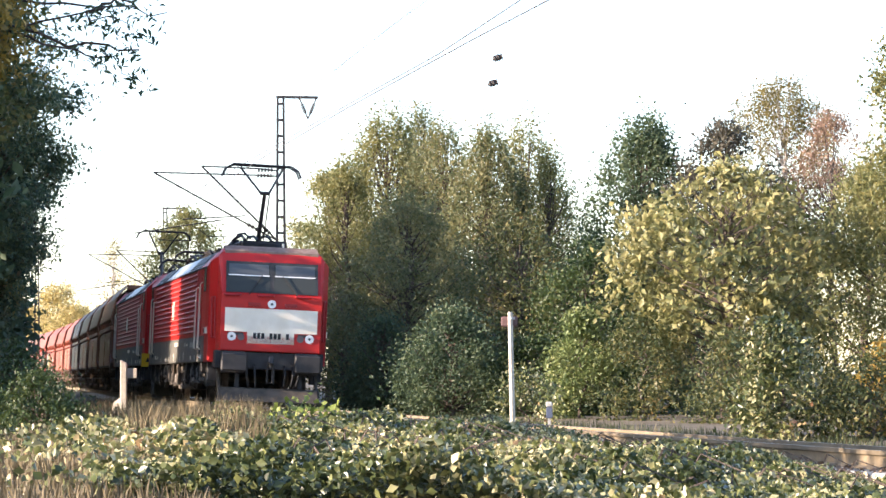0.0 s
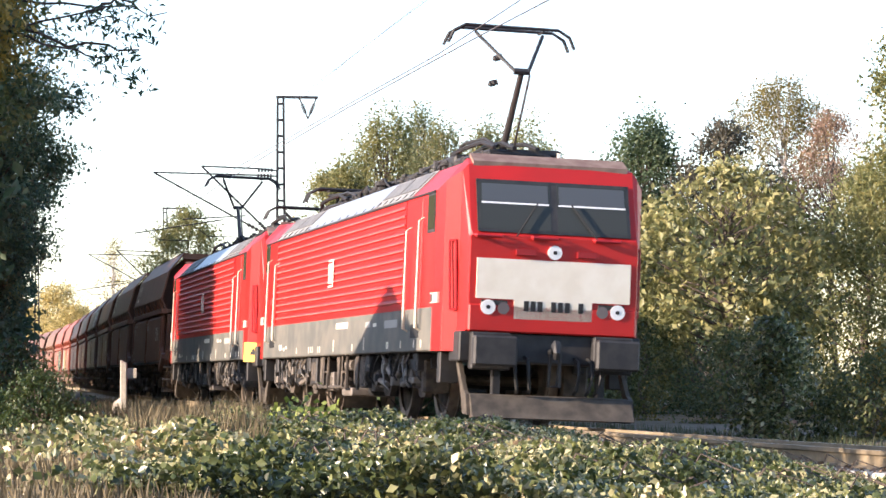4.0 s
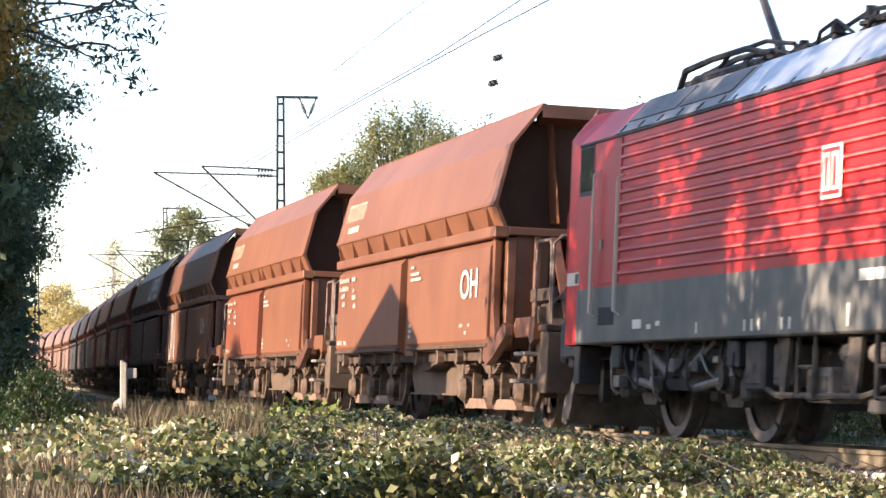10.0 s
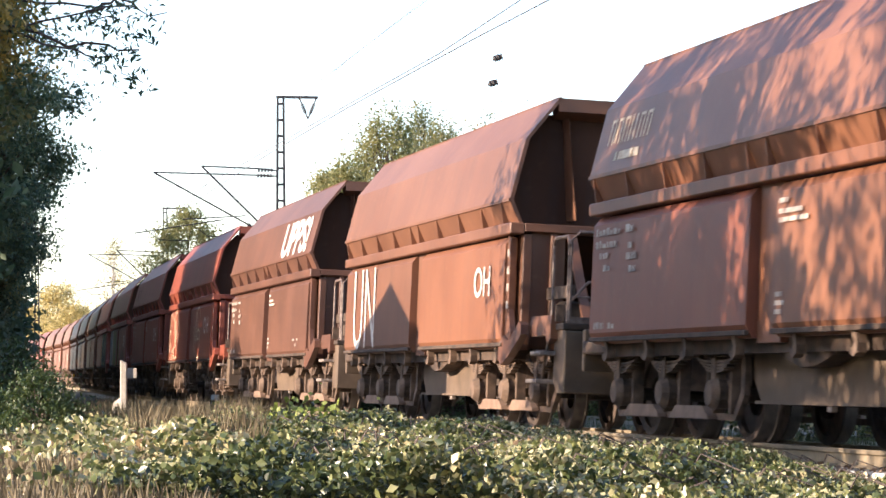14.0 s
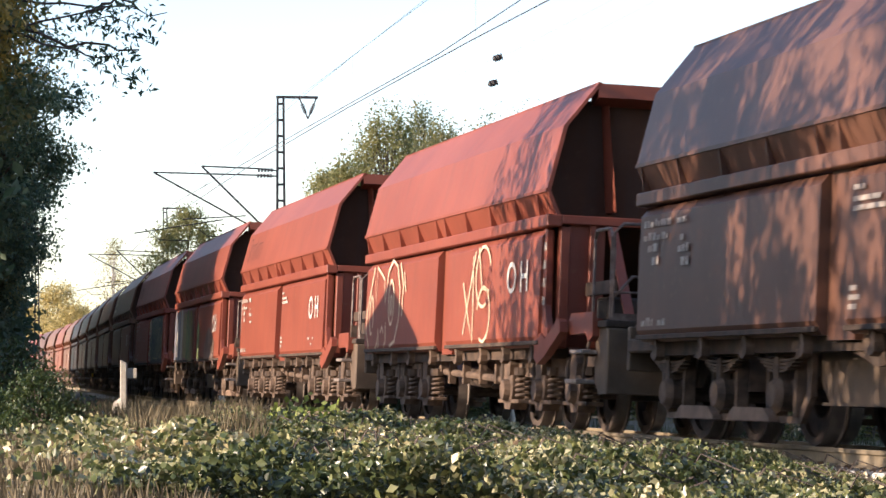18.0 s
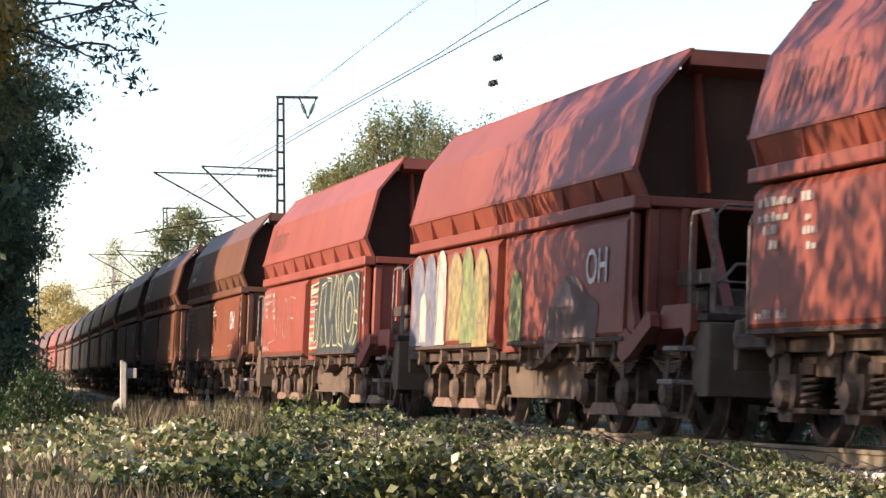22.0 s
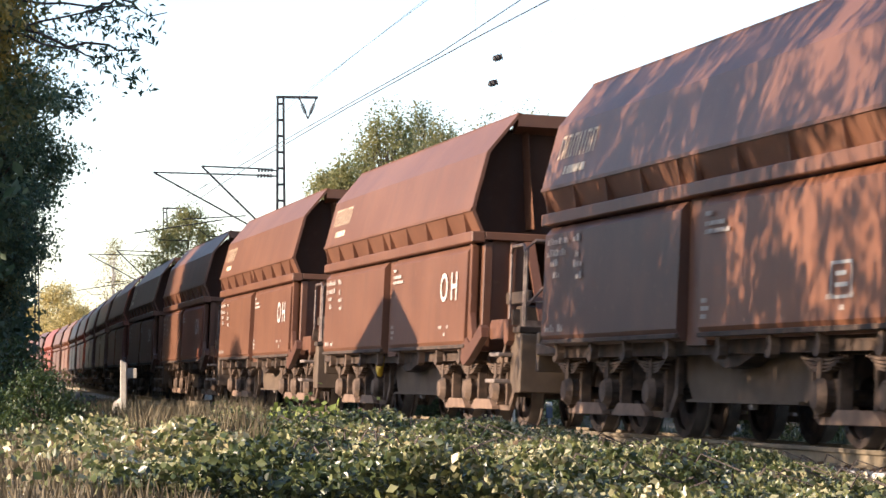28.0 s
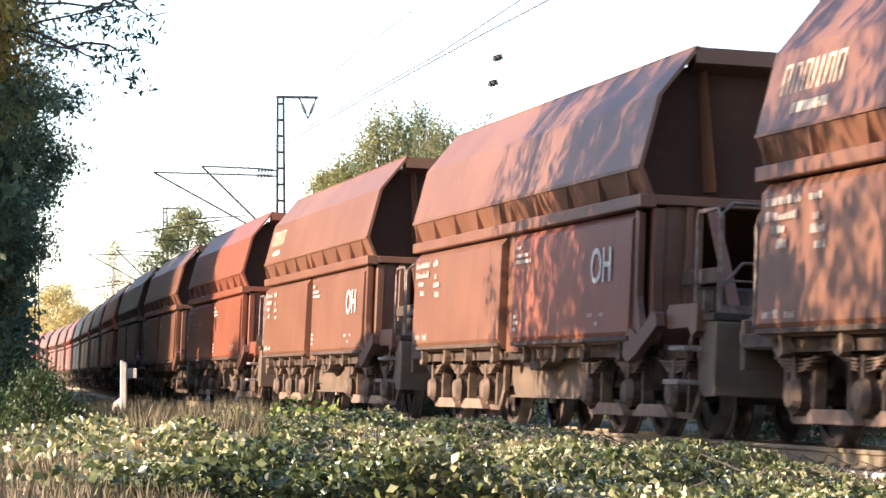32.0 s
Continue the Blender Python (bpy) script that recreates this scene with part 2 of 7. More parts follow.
def swept(name, prof, s0, s1, step, mats, parent, l0=0.0, pick=None):
    """A profile of (l, z) drawn along the canted track."""
    n = int((s1 - s0) / step)
    v, f, mi = [], [], []
    k = len(prof)
    for i in range(n + 1):
        s = s0 + (s1 - s0) * i / n
        for l, z in prof:
            v.append(on_track(s, l0 + l, z))
    for i in range(n):
        for j in range(k):
            a, b = i * k + j, i * k + (j + 1) % k
            f.append((a, b, b + k, a + k))
            mi.append(pick(j) if pick else 0)
    me = bpy.data.meshes.new(name)
    me.from_pydata([tuple(p) for p in v], [], f)
    for m in mats:
        me.materials.append(m)
    me.polygons.foreach_set("material_index", mi)
    ob = new(name, me)
    ob.parent = parent
    return ob


def build_track():
    tr = thing("railway_track", "rusty steel rails on sleepers in a low overgrown bed", "railway track", kind="structure")
    prof = [(-0.036, -0.002), (-0.036, -0.04), (-0.009, -0.055), (-0.009, -0.14), (-0.075, -0.16), (-0.075, -0.172), (0.075, -0.172), (0.075, -0.16), (0.009, -0.14), (0.009, -0.055), (0.036, -0.04), (0.036, -0.002)]
    for l in (0.7535, -0.7535):
        swept("rail", prof, -330, 90, 1.0, [M["rust"], M["steel"]], tr, l, lambda j: 1 if j == 11 else 0)
    # sleepers
    bm = boxed(-0.13, 0.13, -1.3, 1.3, -0.2, 0, bevel=0.02)
    me = bpy.data.meshes.new("sleeper")
    bm.to_mesh(me)
    bm.free()
    me.materials.append(M["conc"])
    s = -80.0
    while s < 60:
        ob = new("sleeper", me)
        p, q = on_track(s, 0, -0.175), np.interp(s, SG, TH)
        ob.matrix_world = pose(p.x, p.y, p.z, -math.degrees(CANT), 0, math.degrees(q))
        ob.parent = tr
        s += 0.62


build_track()

LOCO_PIVOT, WAGON_PIVOT = 4.9, 4.05
LOCO_LEN, WAGON_LEN = 19.58, 15.06


# ================================================================ THE TRAIN
def mirror_boxes(bm, x0, x1, y0, y1, z0, z1, bevel=0.0):
    box(bm, x0, x1, y0, y1, z0, z1, bevel)
    box(bm, x0, x1, -y1, -y0, z0, z1, bevel)
    return bm


def slab(bm, pts, y0, y1):
    """A plate of outline (x, z), thick from y0 to y1."""
    a = [bm.verts.new((x, y0, z)) for x, z in pts]
    b = [bm.verts.new((x, y1, z)) for x, z in pts]
    n = len(pts)
    for i in range(n):
        bm.faces.new((a[i], a[(i + 1) % n], b[(i + 1) % n], b[i]))
    bm.faces.new(a[::-1])
    bm.faces.new(b)
    bmesh.ops.recalc_face_normals(bm, faces=bm.faces[:])
    return bm


def pipe(bm, pts, r, seg=6):
    """A bent tube along the points."""
    ps = [Vector(p) for p in pts]
    closed = len(ps) > 3 and (ps[0] - ps[-1]).length < 1e-6
    if closed:
        ps = ps[:-1]
    n, rings = len(ps), []
    for i, p in enumerate(ps):
        a = ps[i - 1] if (closed or i) else p
        b = ps[(i + 1) % n] if (closed or i < n - 1) else p
        t = (b - a).normalized()
        up = Vector((0.31, 0.9, 0.3)) if abs(t.y) < 0.75 else Vector((0.9, 0.2, 0.38))
        u = t.cross(up).normalized()
        w = t.cross(u)
        k = 1.0
        if (closed or 0 < i < n - 1):
            k = 1 / max(0.55, abs((p - a).normalized().dot(t)))
        rings.append([bm.verts.new(p + (u * math.cos(q) + w * math.sin(q)) * r * k) for q in (2 * math.pi * j / seg for j in range(seg))])
    for i in range(n if closed else n - 1):
        c, d = rings[i], rings[(i + 1) % n]
        off = min(range(seg), key=lambda o: sum((c[j].co - d[(j + o) % seg].co).length_squared for j in range(seg)))
        for j in range(seg):
            bm.faces.new((c[j], c[(j + 1) % seg], d[(j + 1 + off) % seg], d[(j + off) % seg]))
    if not closed:
        bm.faces.new(rings[0])
        bm.faces.new(rings[-1])
    bmesh.ops.recalc_face_normals(bm, faces=bm.faces[:])
    return bm


def arc_pts(c, r, a0, a1, n, axis="y"):
    out = []
    for i in range(n + 1):
        t = radians(a0 + (a1 - a0) * i / n)
        out.append((c[0] + r * math.cos(t), c[1], c[2] + r * math.sin(t)) if axis == "y" else (c[0], c[1] + r * math.cos(t), c[2] + r * math.sin(t)))
    return out


def wheelset_mesh(r, mat_rim, mat_disc, shiny=(5, 6)):
    bm = B()
    rod(bm, (0, -1.1, 0), (0, 1.1, 0), 0.075, 10)
    for s in (-1, 1):
        # tyre, disc and hub, turned about y
        prof = [(0.2, 0.17), (0.2, 0.03), (r * 0.42, 0.05), (r * 0.82, 0.02), (r * 0.82, -0.02), (r - 0.002, -0.03), (r, 0.105), (r + 0.028, 0.118), (r + 0.028, 0.14), (r * 0.84, 0.145), (r * 0.82, 0.09), (r * 0.42, 0.11)]
        seg = 28
        rings = []
        for i in range(seg):
            t = 2 * math.pi * i / seg
            rings.append([bm.verts.new((rr * math.cos(t), s * (0.79 - o), rr * math.sin(t))) for rr, o in prof])
        n = len(prof)
        for i in range(seg):
            a, b = rings[i], rings[(i + 1) % seg]
            for j in range(n):
                f = bm.faces.new((a[j], a[(j + 1) % n], b[(j + 1) % n], b[j]))
                f.material_index = 1 if j in shiny else 0
    bmesh.ops.recalc_face_normals(bm, faces=bm.faces[:])
    me = bpy.data.meshes.new("wheelset")
    bm.to_mesh(me)
    bm.free()
    me.materials.append(mat_disc)
    me.materials.append(mat_rim)
    return me


def share(name, me, parent, loc=(0, 0, 0), label=""):
    ob = new(name, me)
    ob.parent = parent
    ob.location = loc
    if label:
        ob["label"] = label
    return ob


def as_mesh(bm, mat, name="m"):
    me = bpy.data.meshes.new(name)
    bm.to_mesh(me)
    bm.free()
    me.materials.append(mat)
    return me


# ---------------------------------------------------------------- locomotive
HW = 1.46


def build_loco():
    lo = thing("locomotive", "bright red electric freight locomotive with grey skirt and silver roof edge", "locomotive", group="locomotives of the train")
    # body: sections along x, narrowing to the cab fronts
    def section(x, hw, zt, top=1.0, zb=1.62, fold=3.3):
        k = hw / HW
        return [(x, -hw, zb), (x, -hw, fold), (x, -1.06 * k * top, zt - 0.1), (x, -0.62 * k * top, zt), (x, 0.62 * k * top, zt), (x, 1.06 * k * top, zt - 0.1), (x, hw, fold), (x, hw, zb)]
    bm = B()
    xs = [(-9.42, 1.2, 2.62), (-9.36, 1.22, 2.7), (-9.02, 1.26, 3.74), (-8.72, 1.42, 3.8), (-8.3, HW, 3.82), (-8.12, HW, 3.82), (-8.1, HW, 3.82), (8.1, HW, 3.82), (8.12, HW, 3.82), (8.3, HW, 3.82), (8.72, 1.42, 3.8), (9.02, 1.26, 3.74), (9.36, 1.22, 2.7), (9.42, 1.2, 2.62)]
    rings = []
    for x, hw, zt in xs:
        if abs(x) > 9.1:
            ring = [(x, -hw, 1.3), (x, -hw, min(zt, 2.6)), (x, -hw * 0.98, zt), (x, -0.5, zt + 0.01), (x, 0.5, zt + 0.01), (x, hw * 0.98, zt), (x, hw, min(zt, 2.6)), (x, hw, 1.3)]
        elif abs(x) > 8.9:
            ring = [(x, -1.27, 1.0), (x, -1.27, 3.53), (x, -1.19, 3.63), (x, -0.62, 3.66), (x, 0.62, 3.66), (x, 1.19, 3.63), (x, 1.27, 3.53), (x, 1.27, 1.0)]
        elif abs(x) > 8.5:
            ring = [(x, -1.43, 1.0), (x, -1.43, 3.4), (x, -1.15, 3.73), (x, -0.62, 3.8), (x, 0.62, 3.8), (x, 1.15, 3.73), (x, 1.43, 3.4), (x, 1.43, 1.0)]
        else:
            ring = section(x, hw, zt, 1.0 if abs(x) < 8.9 else 1.02, 1.0 if abs(x) > 8.11 else 1.62, 3.3 if abs(x) < 8.9 else 3.5)
        rings.append([bm.verts.new(p) for p in ring])
    for a, b in zip(rings, rings[1:]):
        for j in range(8):
            bm.faces.new((a[j], a[(j + 1) % 8], b[(j + 1) % 8], b[j]))
    bm.faces.new(rings[0])
    bm.faces.new(rings[-1][::-1])
    bmesh.ops.recalc_face_normals(bm, faces=bm.faces[:])
    part("body", bm, M["red"], lo)
    # lower front masks
    for s in (1, -1):
        x0, x1 = (8.95, 9.44) if s > 0 else (-9.44, -8.95)
        part("front_apron", boxed(x0, x1, -1.2, 1.2, 1.28, 1.66, 0.02), M["red"], lo)
    part("skirt", prism(B(), [(-1.44, 1.0), (-HW - 0.004, 1.02), (-HW - 0.004, 1.63), (HW + 0.004, 1.63), (HW + 0.004, 1.02), (1.44, 1.0)], -8.13, 8.13), M["grey"], lo)
    # skirt carried on to the cab corners
    for s in (1, -1):
        for y in (-1, 1):
            b = B()
            vs = [b.verts.new((s * x, y * (w + o), z)) for o in (0.006, -0.03) for x, w, z in ((8.1, HW, 1.0), (8.74, 1.42, 1.0), (8.74, 1.42, 1.63), (8.1, HW, 1.63))]
            for q in ((0, 1, 2, 3), (4, 5, 6, 7), (0, 1, 5, 4), (1, 2, 6, 5), (2, 3, 7, 6), (3, 0, 4, 7)):
                b.faces.new([vs[i] for i in q])
            bmesh.ops.recalc_face_normals(b, faces=b.faces[:])
            part("skirt_end", b, M["grey"], lo)
    # ribs on the sides, their outward faces paler as a painted highlight
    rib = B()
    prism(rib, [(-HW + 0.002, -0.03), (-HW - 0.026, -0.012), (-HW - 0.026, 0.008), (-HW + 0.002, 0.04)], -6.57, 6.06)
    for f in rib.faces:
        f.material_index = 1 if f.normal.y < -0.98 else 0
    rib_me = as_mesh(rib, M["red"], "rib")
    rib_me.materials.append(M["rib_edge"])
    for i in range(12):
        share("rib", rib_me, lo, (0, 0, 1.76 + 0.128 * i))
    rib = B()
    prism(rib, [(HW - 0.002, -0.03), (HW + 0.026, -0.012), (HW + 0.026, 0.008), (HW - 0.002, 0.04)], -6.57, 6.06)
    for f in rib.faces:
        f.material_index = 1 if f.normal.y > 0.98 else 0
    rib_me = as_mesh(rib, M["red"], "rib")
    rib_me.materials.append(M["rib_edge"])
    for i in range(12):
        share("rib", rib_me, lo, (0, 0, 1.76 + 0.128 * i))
    # frame strip round the ribbed field
    for x in (6.1, -6.61):
        for y in (-1, 1):
            part("panel_edge", boxed(x - 0.02, x + 0.02, *sorted((y * (HW + 0.012), y * (HW - 0.01))), 1.66, 3.28), M["red"], lo)
    # silver roof edge with vents
    def roof_strip(x0, x1, out=0.012, t0=0.0, t1=1.0, s=-1):
        b = B()
        p = [(s * (HW - 0.4 * t0 + out), 3.305 + 0.42 * t0 + out), (s * (HW - 0.4 * t1 + out), 3.305 + 0.42 * t1 + out), (s * (HW - 0.4 * t1 - 0.04), 3.27 + 0.42 * t1), (s * (HW - 0.4 * t0 - 0.04), 3.27 + 0.42 * t0)]
        prism(b, p, x0, x1)
        return b
    for s in (-1, 1):
        part("roof_edge", roof_strip(-3.2, 3.4, s=s), M["roof"], lo, "silver roof edge panel")
        for x0, x1 in ((3.44, 6.5), (-6.9, -3.24)):
            part("roof_edge", roof_strip(x0, x1, 0.01, s=s), M["roof_dull"], lo, "dull grey roof edge panel")
            mid = (x0 + x1) / 2
            for a, b in ((x0 + 0.15, mid - 0.06), (mid + 0.06, x1 - 0.15)):
                part("vent_grille", roof_strip(a, b, 0.02, 0.3, 0.92, s), M["vent"], lo, "dark vent grille")
    for x0, x1 in ((3.44, 6.5), (-6.9, -3.24)):
        for k in range(6):
            xx = x0 + 0.2 + k * (x1 - x0 - 0.4) / 5
            part("edge_bracket", roof_strip(xx - 0.01, xx + 0.01, 0.018, 0.02, 0.2), M["dark"], lo)
    for k in range(9):
        xx = -3.0 + k * 0.78
        part("edge_bracket", roof_strip(xx - 0.008, xx + 0.008, 0.018, 0.0, 0.12), M["dark"], lo)
    part("roof_gutter", mirror_boxes(B(), -8.2, 8.2, -HW - 0.022, -HW + 0.0, 3.275, 3.3), M["dark"], lo)
    # cab sides at both ends
    for s in (1, -1):
        for y in (-1, 1):
            def ybox(x0, x1, out, z0, z1, deep=0.02, bev=0.0):
                xa, xb = sorted((s * x0, s * x1))
                ya, yb = sorted((y * (HW - deep), y * (HW + out)))
                return boxed(xa, xb, ya, yb, z0, z1, bev)
            part("side_window", ybox(7.72, 8.16, 0.012, 2.75, 3.24, bev=0.004), M["glass"], lo, "dark side window")
            part("window_frame", ybox(7.67, 8.21, 0.006, 2.7, 3.29), M["dark"], lo)
            part("cab_door", ybox(6.62, 7.3, 0.01, 1.66, 3.24, bev=0.006), M["red"], lo)
            for xx, z1 in ((6.5, 2.85), (7.42, 2.95)):
                b = B()
                yy = y * (HW + 0.075)
                pipe(b, [(s * xx, y * HW, 1.3), (s * xx, yy, 1.34), (s * xx, yy, z1 - 0.05), (s * xx, y * HW, z1)], 0.015)
                part("handrail", b, M["rail_cream"], lo, "pale handrail beside the cab door")
            part("step_recess", ybox(6.72, 7.3, 0.008, 1.2, 1.4), M["black"], lo, "black step recess")
            part("door_latch", ybox(7.2, 7.26, 0.03, 2.05, 2.16), M["steel"], lo)
            b = B()
            for dx in (-0.09, 0.09):
                rod(b, (s * (9.0 + dx * 0.5), y * (1.33 - dx * 0.4), 1.58), (s * (8.93 + dx * 0.5), y * (1.35 - dx * 0.4), 2.55), 0.018, 5)
            rod(b, (s * 8.96, y * 1.36, 1.58), (s * 9.05, y * 1.28, 1.58), 0.018, 5)
            rod(b, (s * 8.89, y * 1.385, 2.55), (s * 8.98, y * 1.31, 2.55), 0.018, 5)
            part("corner_handle", b, M["dark_red"], lo)
            part("data_plate", ybox(8.1, 8.58, 0.014, 1.68, 1.83), M["cream"], lo, "small cream data plate")
            part("data_plate_panel", ybox(8.12, 8.24, 0.018, 1.7, 1.81), M["dark"], lo)
    # cab fronts
    for s in (1, -1):
        X = s * 9.42
        def fbox(y0, y1, z0, z1, out, deep=0.02, bev=0.0):
            xa, xb = sorted((X - s * deep, X + s * out))
            return boxed(xa, xb, y0, y1, z0, z1, bev)
        part("white_panel", fbox(-1.105, 1.105, 1.74, 2.3, 0.02, 0.05), M["white"], lo, "white warning panel with streaks")
        part("number_field", fbox(-0.56, 0.56, 1.47, 1.742, 0.02, 0.05), M["white"], lo)
        b = B()
        yy = -0.42
        for k, w in enumerate((0.09, 0.09, 0.09, 0.0, 0.09, 0.09, 0.09, 0.0, 0.09)):
            if w > 0.045:
                box(b, *sorted((X, X + s * 0.025)), yy, yy + w * 0.8, 1.585, 1.725)
            yy += 0.098
        tagged(part("number_mark", b, M["black"], lo), kind="stuff")
        for y in (-0.93, 0.93):
            part("lamp_housing", fbox(y - 0.19 + (0.09 if y < 0 else -0.09), y + 0.19 + (0.09 if y < 0 else -0.09), 1.52, 1.72, 0.012, 0.03, 0.01), M["dark"], lo)
            part("headlight", rod(B(), (X, y, 1.62), (X + s * 0.035, y, 1.62), 0.105, 18), M["lamp"], lo, "round white headlight")
            part("headlight_lens", rod(B(), (X + s * 0.03, y, 1.62), (X + s * 0.04, y, 1.62), 0.03, 10), M["dark"], lo)
            yy = y - math.copysign(0.22, y)
            part("tail_light", rod(B(), (X, yy, 1.61), (X + s * 0.03, yy, 1.61), 0.085, 16), M["lens"], lo)
        part("top_light", rod(B(), (X - s * 0.02, 0, 2.415), (X + s * 0.035, 0, 2.415), 0.1, 18), M["lamp"], lo, "round white top light")
        part("top_light_lens", rod(B(), (X + s * 0.03, 0, 2.415), (X + s * 0.04, 0, 2.415), 0.03, 10), M["dark"], lo)
        # leaning windscreens
        for y0, y1 in ((-1.06, -0.05), (0.05, 1.06)):
            b = B()
            def wpt(y, z, o):
                return (s * (9.42 + o - (z - 2.62) * 0.345), y, z)
            def pane(y0, y1, z0, z1, o0, o1):
                vs = [b.verts.new(wpt(y, z, o)) for o in (o0, o1) for y, z in ((y0, z0), (y1, z0), (y1, z1), (y0, z1))]
                for q in ((0, 1, 2, 3), (4, 5, 6, 7), (0, 1, 5, 4), (1, 2, 6, 5), (2, 3, 7, 6), (3, 0, 4, 7)):
                    b.faces.new([vs[i] for i in q])
            pane(y0, y1, 2.71, 3.38, -0.03, 0.012)
            bmesh.ops.recalc_face_normals(b, faces=b.faces[:])
            part("windscreen", b, M["screen"], lo, "dark windscreen pane")
            b = B()
            pane(y0 + 0.02, y1 - 0.02, 3.075, 3.1, 0.0, 0.017)
            bmesh.ops.recalc_face_normals(b, faces=b.faces[:])
            part("sunblind_edge", b, M["lamp"], lo)
            b = B()
            pane(y0 + 0.03, y1 - 0.03, 3.1, 3.36, 0.0, 0.015)
            bmesh.ops.recalc_face_normals(b, faces=b.faces[:])
            part("sunblind", b, M["blind"], lo, "grey sunblind behind the windscreen")
            b = B()
            pipe(b, [wpt(y0 + 0.5 if y0 < 0 else y0 + 0.55, 2.62, 0.05), wpt(y0 + 0.82 if y0 < 0 else y0 + 0.2, 3.1, 0.05)], 0.012, 5)
            part("wiper", b, M["black"], lo)
        b = B()
        for y0, y1, z0, z1 in ((-1.1, 1.1, 2.67, 2.71), (-1.1, 1.1, 3.38, 3.42), (-1.1, -1.06, 2.69, 3.4), (1.06, 1.1, 2.69, 3.4), (-0.05, 0.05, 2.69, 3.4)):
            pane(y0, y1, z0, z1, -0.03, 0.008)
        bmesh.ops.recalc_face_normals(b, faces=b.faces[:])
        part("windscreen_frame", b, M["dark"], lo)
        part("roof_brow", slab(B(), [(s * 8.75, 3.75), (s * 9.03, 3.61), (s * 9.03, 3.68), (s * 8.75, 3.81)], -1.12, 1.12), M["brow"], lo, "dusty roof edge over the cab front")
        for y in (-0.95, -0.15, 0.75):
            b = B()
            pipe(b, [(X, y - 0.2, 2.62), (X + s * 0.06, y - 0.18, 2.6), (X + s * 0.06, y + 0.18, 2.6), (X, y + 0.2, 2.62)], 0.018, 5)
            part("grab_rail", b, M["dark_red"], lo)
        for y in (-0.42, 0.46):
            part("front_step", fbox(y - 0.14, y + 0.14, 2.36, 2.44, 0.06), M["dark_red"], lo)
        # buffers, hook, beam, plough
        part("buffer_beam", boxed(*sorted((s * 8.7, s * 9.35)), -1.3, 1.3, 0.86, 1.28, 0.02), M["dark"], lo)
        for y in (-0.875, 0.875):
            bf = part("buffer", boxed(*sorted((s * 9.62, s * 9.79)), y - 0.31, y + 0.31, 0.8, 1.22, 0.03), M["dark"], lo, "black rectangular buffer")
            part("buffer_shank", rod(B(), (s * 9.3, y, 1.03), (s * 9.65, y, 1.03), 0.13, 14), M["dark"], bf)
            part("crash_box", boxed(*sorted((s * 9.3, s * 9.5)), y - 0.28, y + 0.28, 0.75, 1.27, 0.02), M["dark"], lo)
        part("coupling_hook", pipe(B(), [(s * 9.3, 0, 1.03), (s * 9.62, 0, 1.03), (s * 9.7, 0, 1.12), (s * 9.74, 0, 1.02), (s * 9.68, 0, 0.94)], 0.045), M["dark"], lo)
        part("screw_coupling", pipe(B(), [(s * 9.66, -0.07, 1.0), (s * 9.6, -0.07, 0.55), (s * 9.6, 0.07, 0.55), (s * 9.66, 0.07, 1.0)], 0.025), M["dark"], lo)
        for y in (-0.55, -0.36, 0.36, 0.55, 0.68):
            part("brake_hose", pipe(B(), [(s * 9.35, y, 0.95), (s * 9.55, y, 0.9), (s * 9.62, y, 0.7), (s * 9.58, y * 0.93, 0.5), (s * 9.5, y * 0.9, 0.45)], 0.026), M["black"], lo)
        part("snow_plough", slab(B(), [(s * 9.35, 0.42), (s * 9.5, 0.4), (s * 9.72, 0.1), (s * 9.5, 0.08)], -1.15, 1.15), M["plough"], lo, "dusty dark snow plough")
        for y in (-1, 1):
            part("plough_wing", slab(B(), [(s * 8.62, 0.98), (s * 8.74, 0.98), (s * 9.3, 0.46), (s * 9.45, 0.4), (s * 9.55, 0.12), (s * 9.25, 0.14), (s * 9.1, 0.45)], *sorted((y * 1.14, y * 1.2))), M["plough"], lo)
            part("plough_bracket", boxed(*sorted((s * 9.2, s * 9.36)), y * 0.75 - 0.05, y * 0.75 + 0.05, 0.35, 0.9), M["dark"], lo)
            part("front_step_box", boxed(*sorted((s * 8.3, s * 8.5)), *sorted((y * 1.1, y * 1.38)), 0.55, 1.0, 0.015), M["dark"], lo)
    # badge: white rounded frame with two marks
    for y in (-1, 1):
        bd = part("badge", boxed(-0.55, -0.07, *sorted((y * (HW + 0.02), y * (HW + 0.034))), 2.18, 2.66, 0.01), M["white"], lo, "white badge on the ribbed side")
        part("badge_field", boxed(-0.515, -0.105, *sorted((y * (HW + 0.03), y * (HW + 0.038))), 2.215, 2.625, 0.0), M["red"], bd)
        for x in (-0.49, -0.29):
            b = B()
            for x0, x1, z0, z1 in ((x, x + 0.045, 2.25, 2.59), (x + 0.115, x + 0.16, 2.25, 2.59), (x + 0.045, x + 0.115, 2.25, 2.29), (x + 0.045, x + 0.115, 2.55, 2.59)):
                box(b, x0, x1, *sorted((y * (HW + 0.034), y * (HW + 0.042))), z0, z1)
            part("badge_mark", b, M["white"], bd)
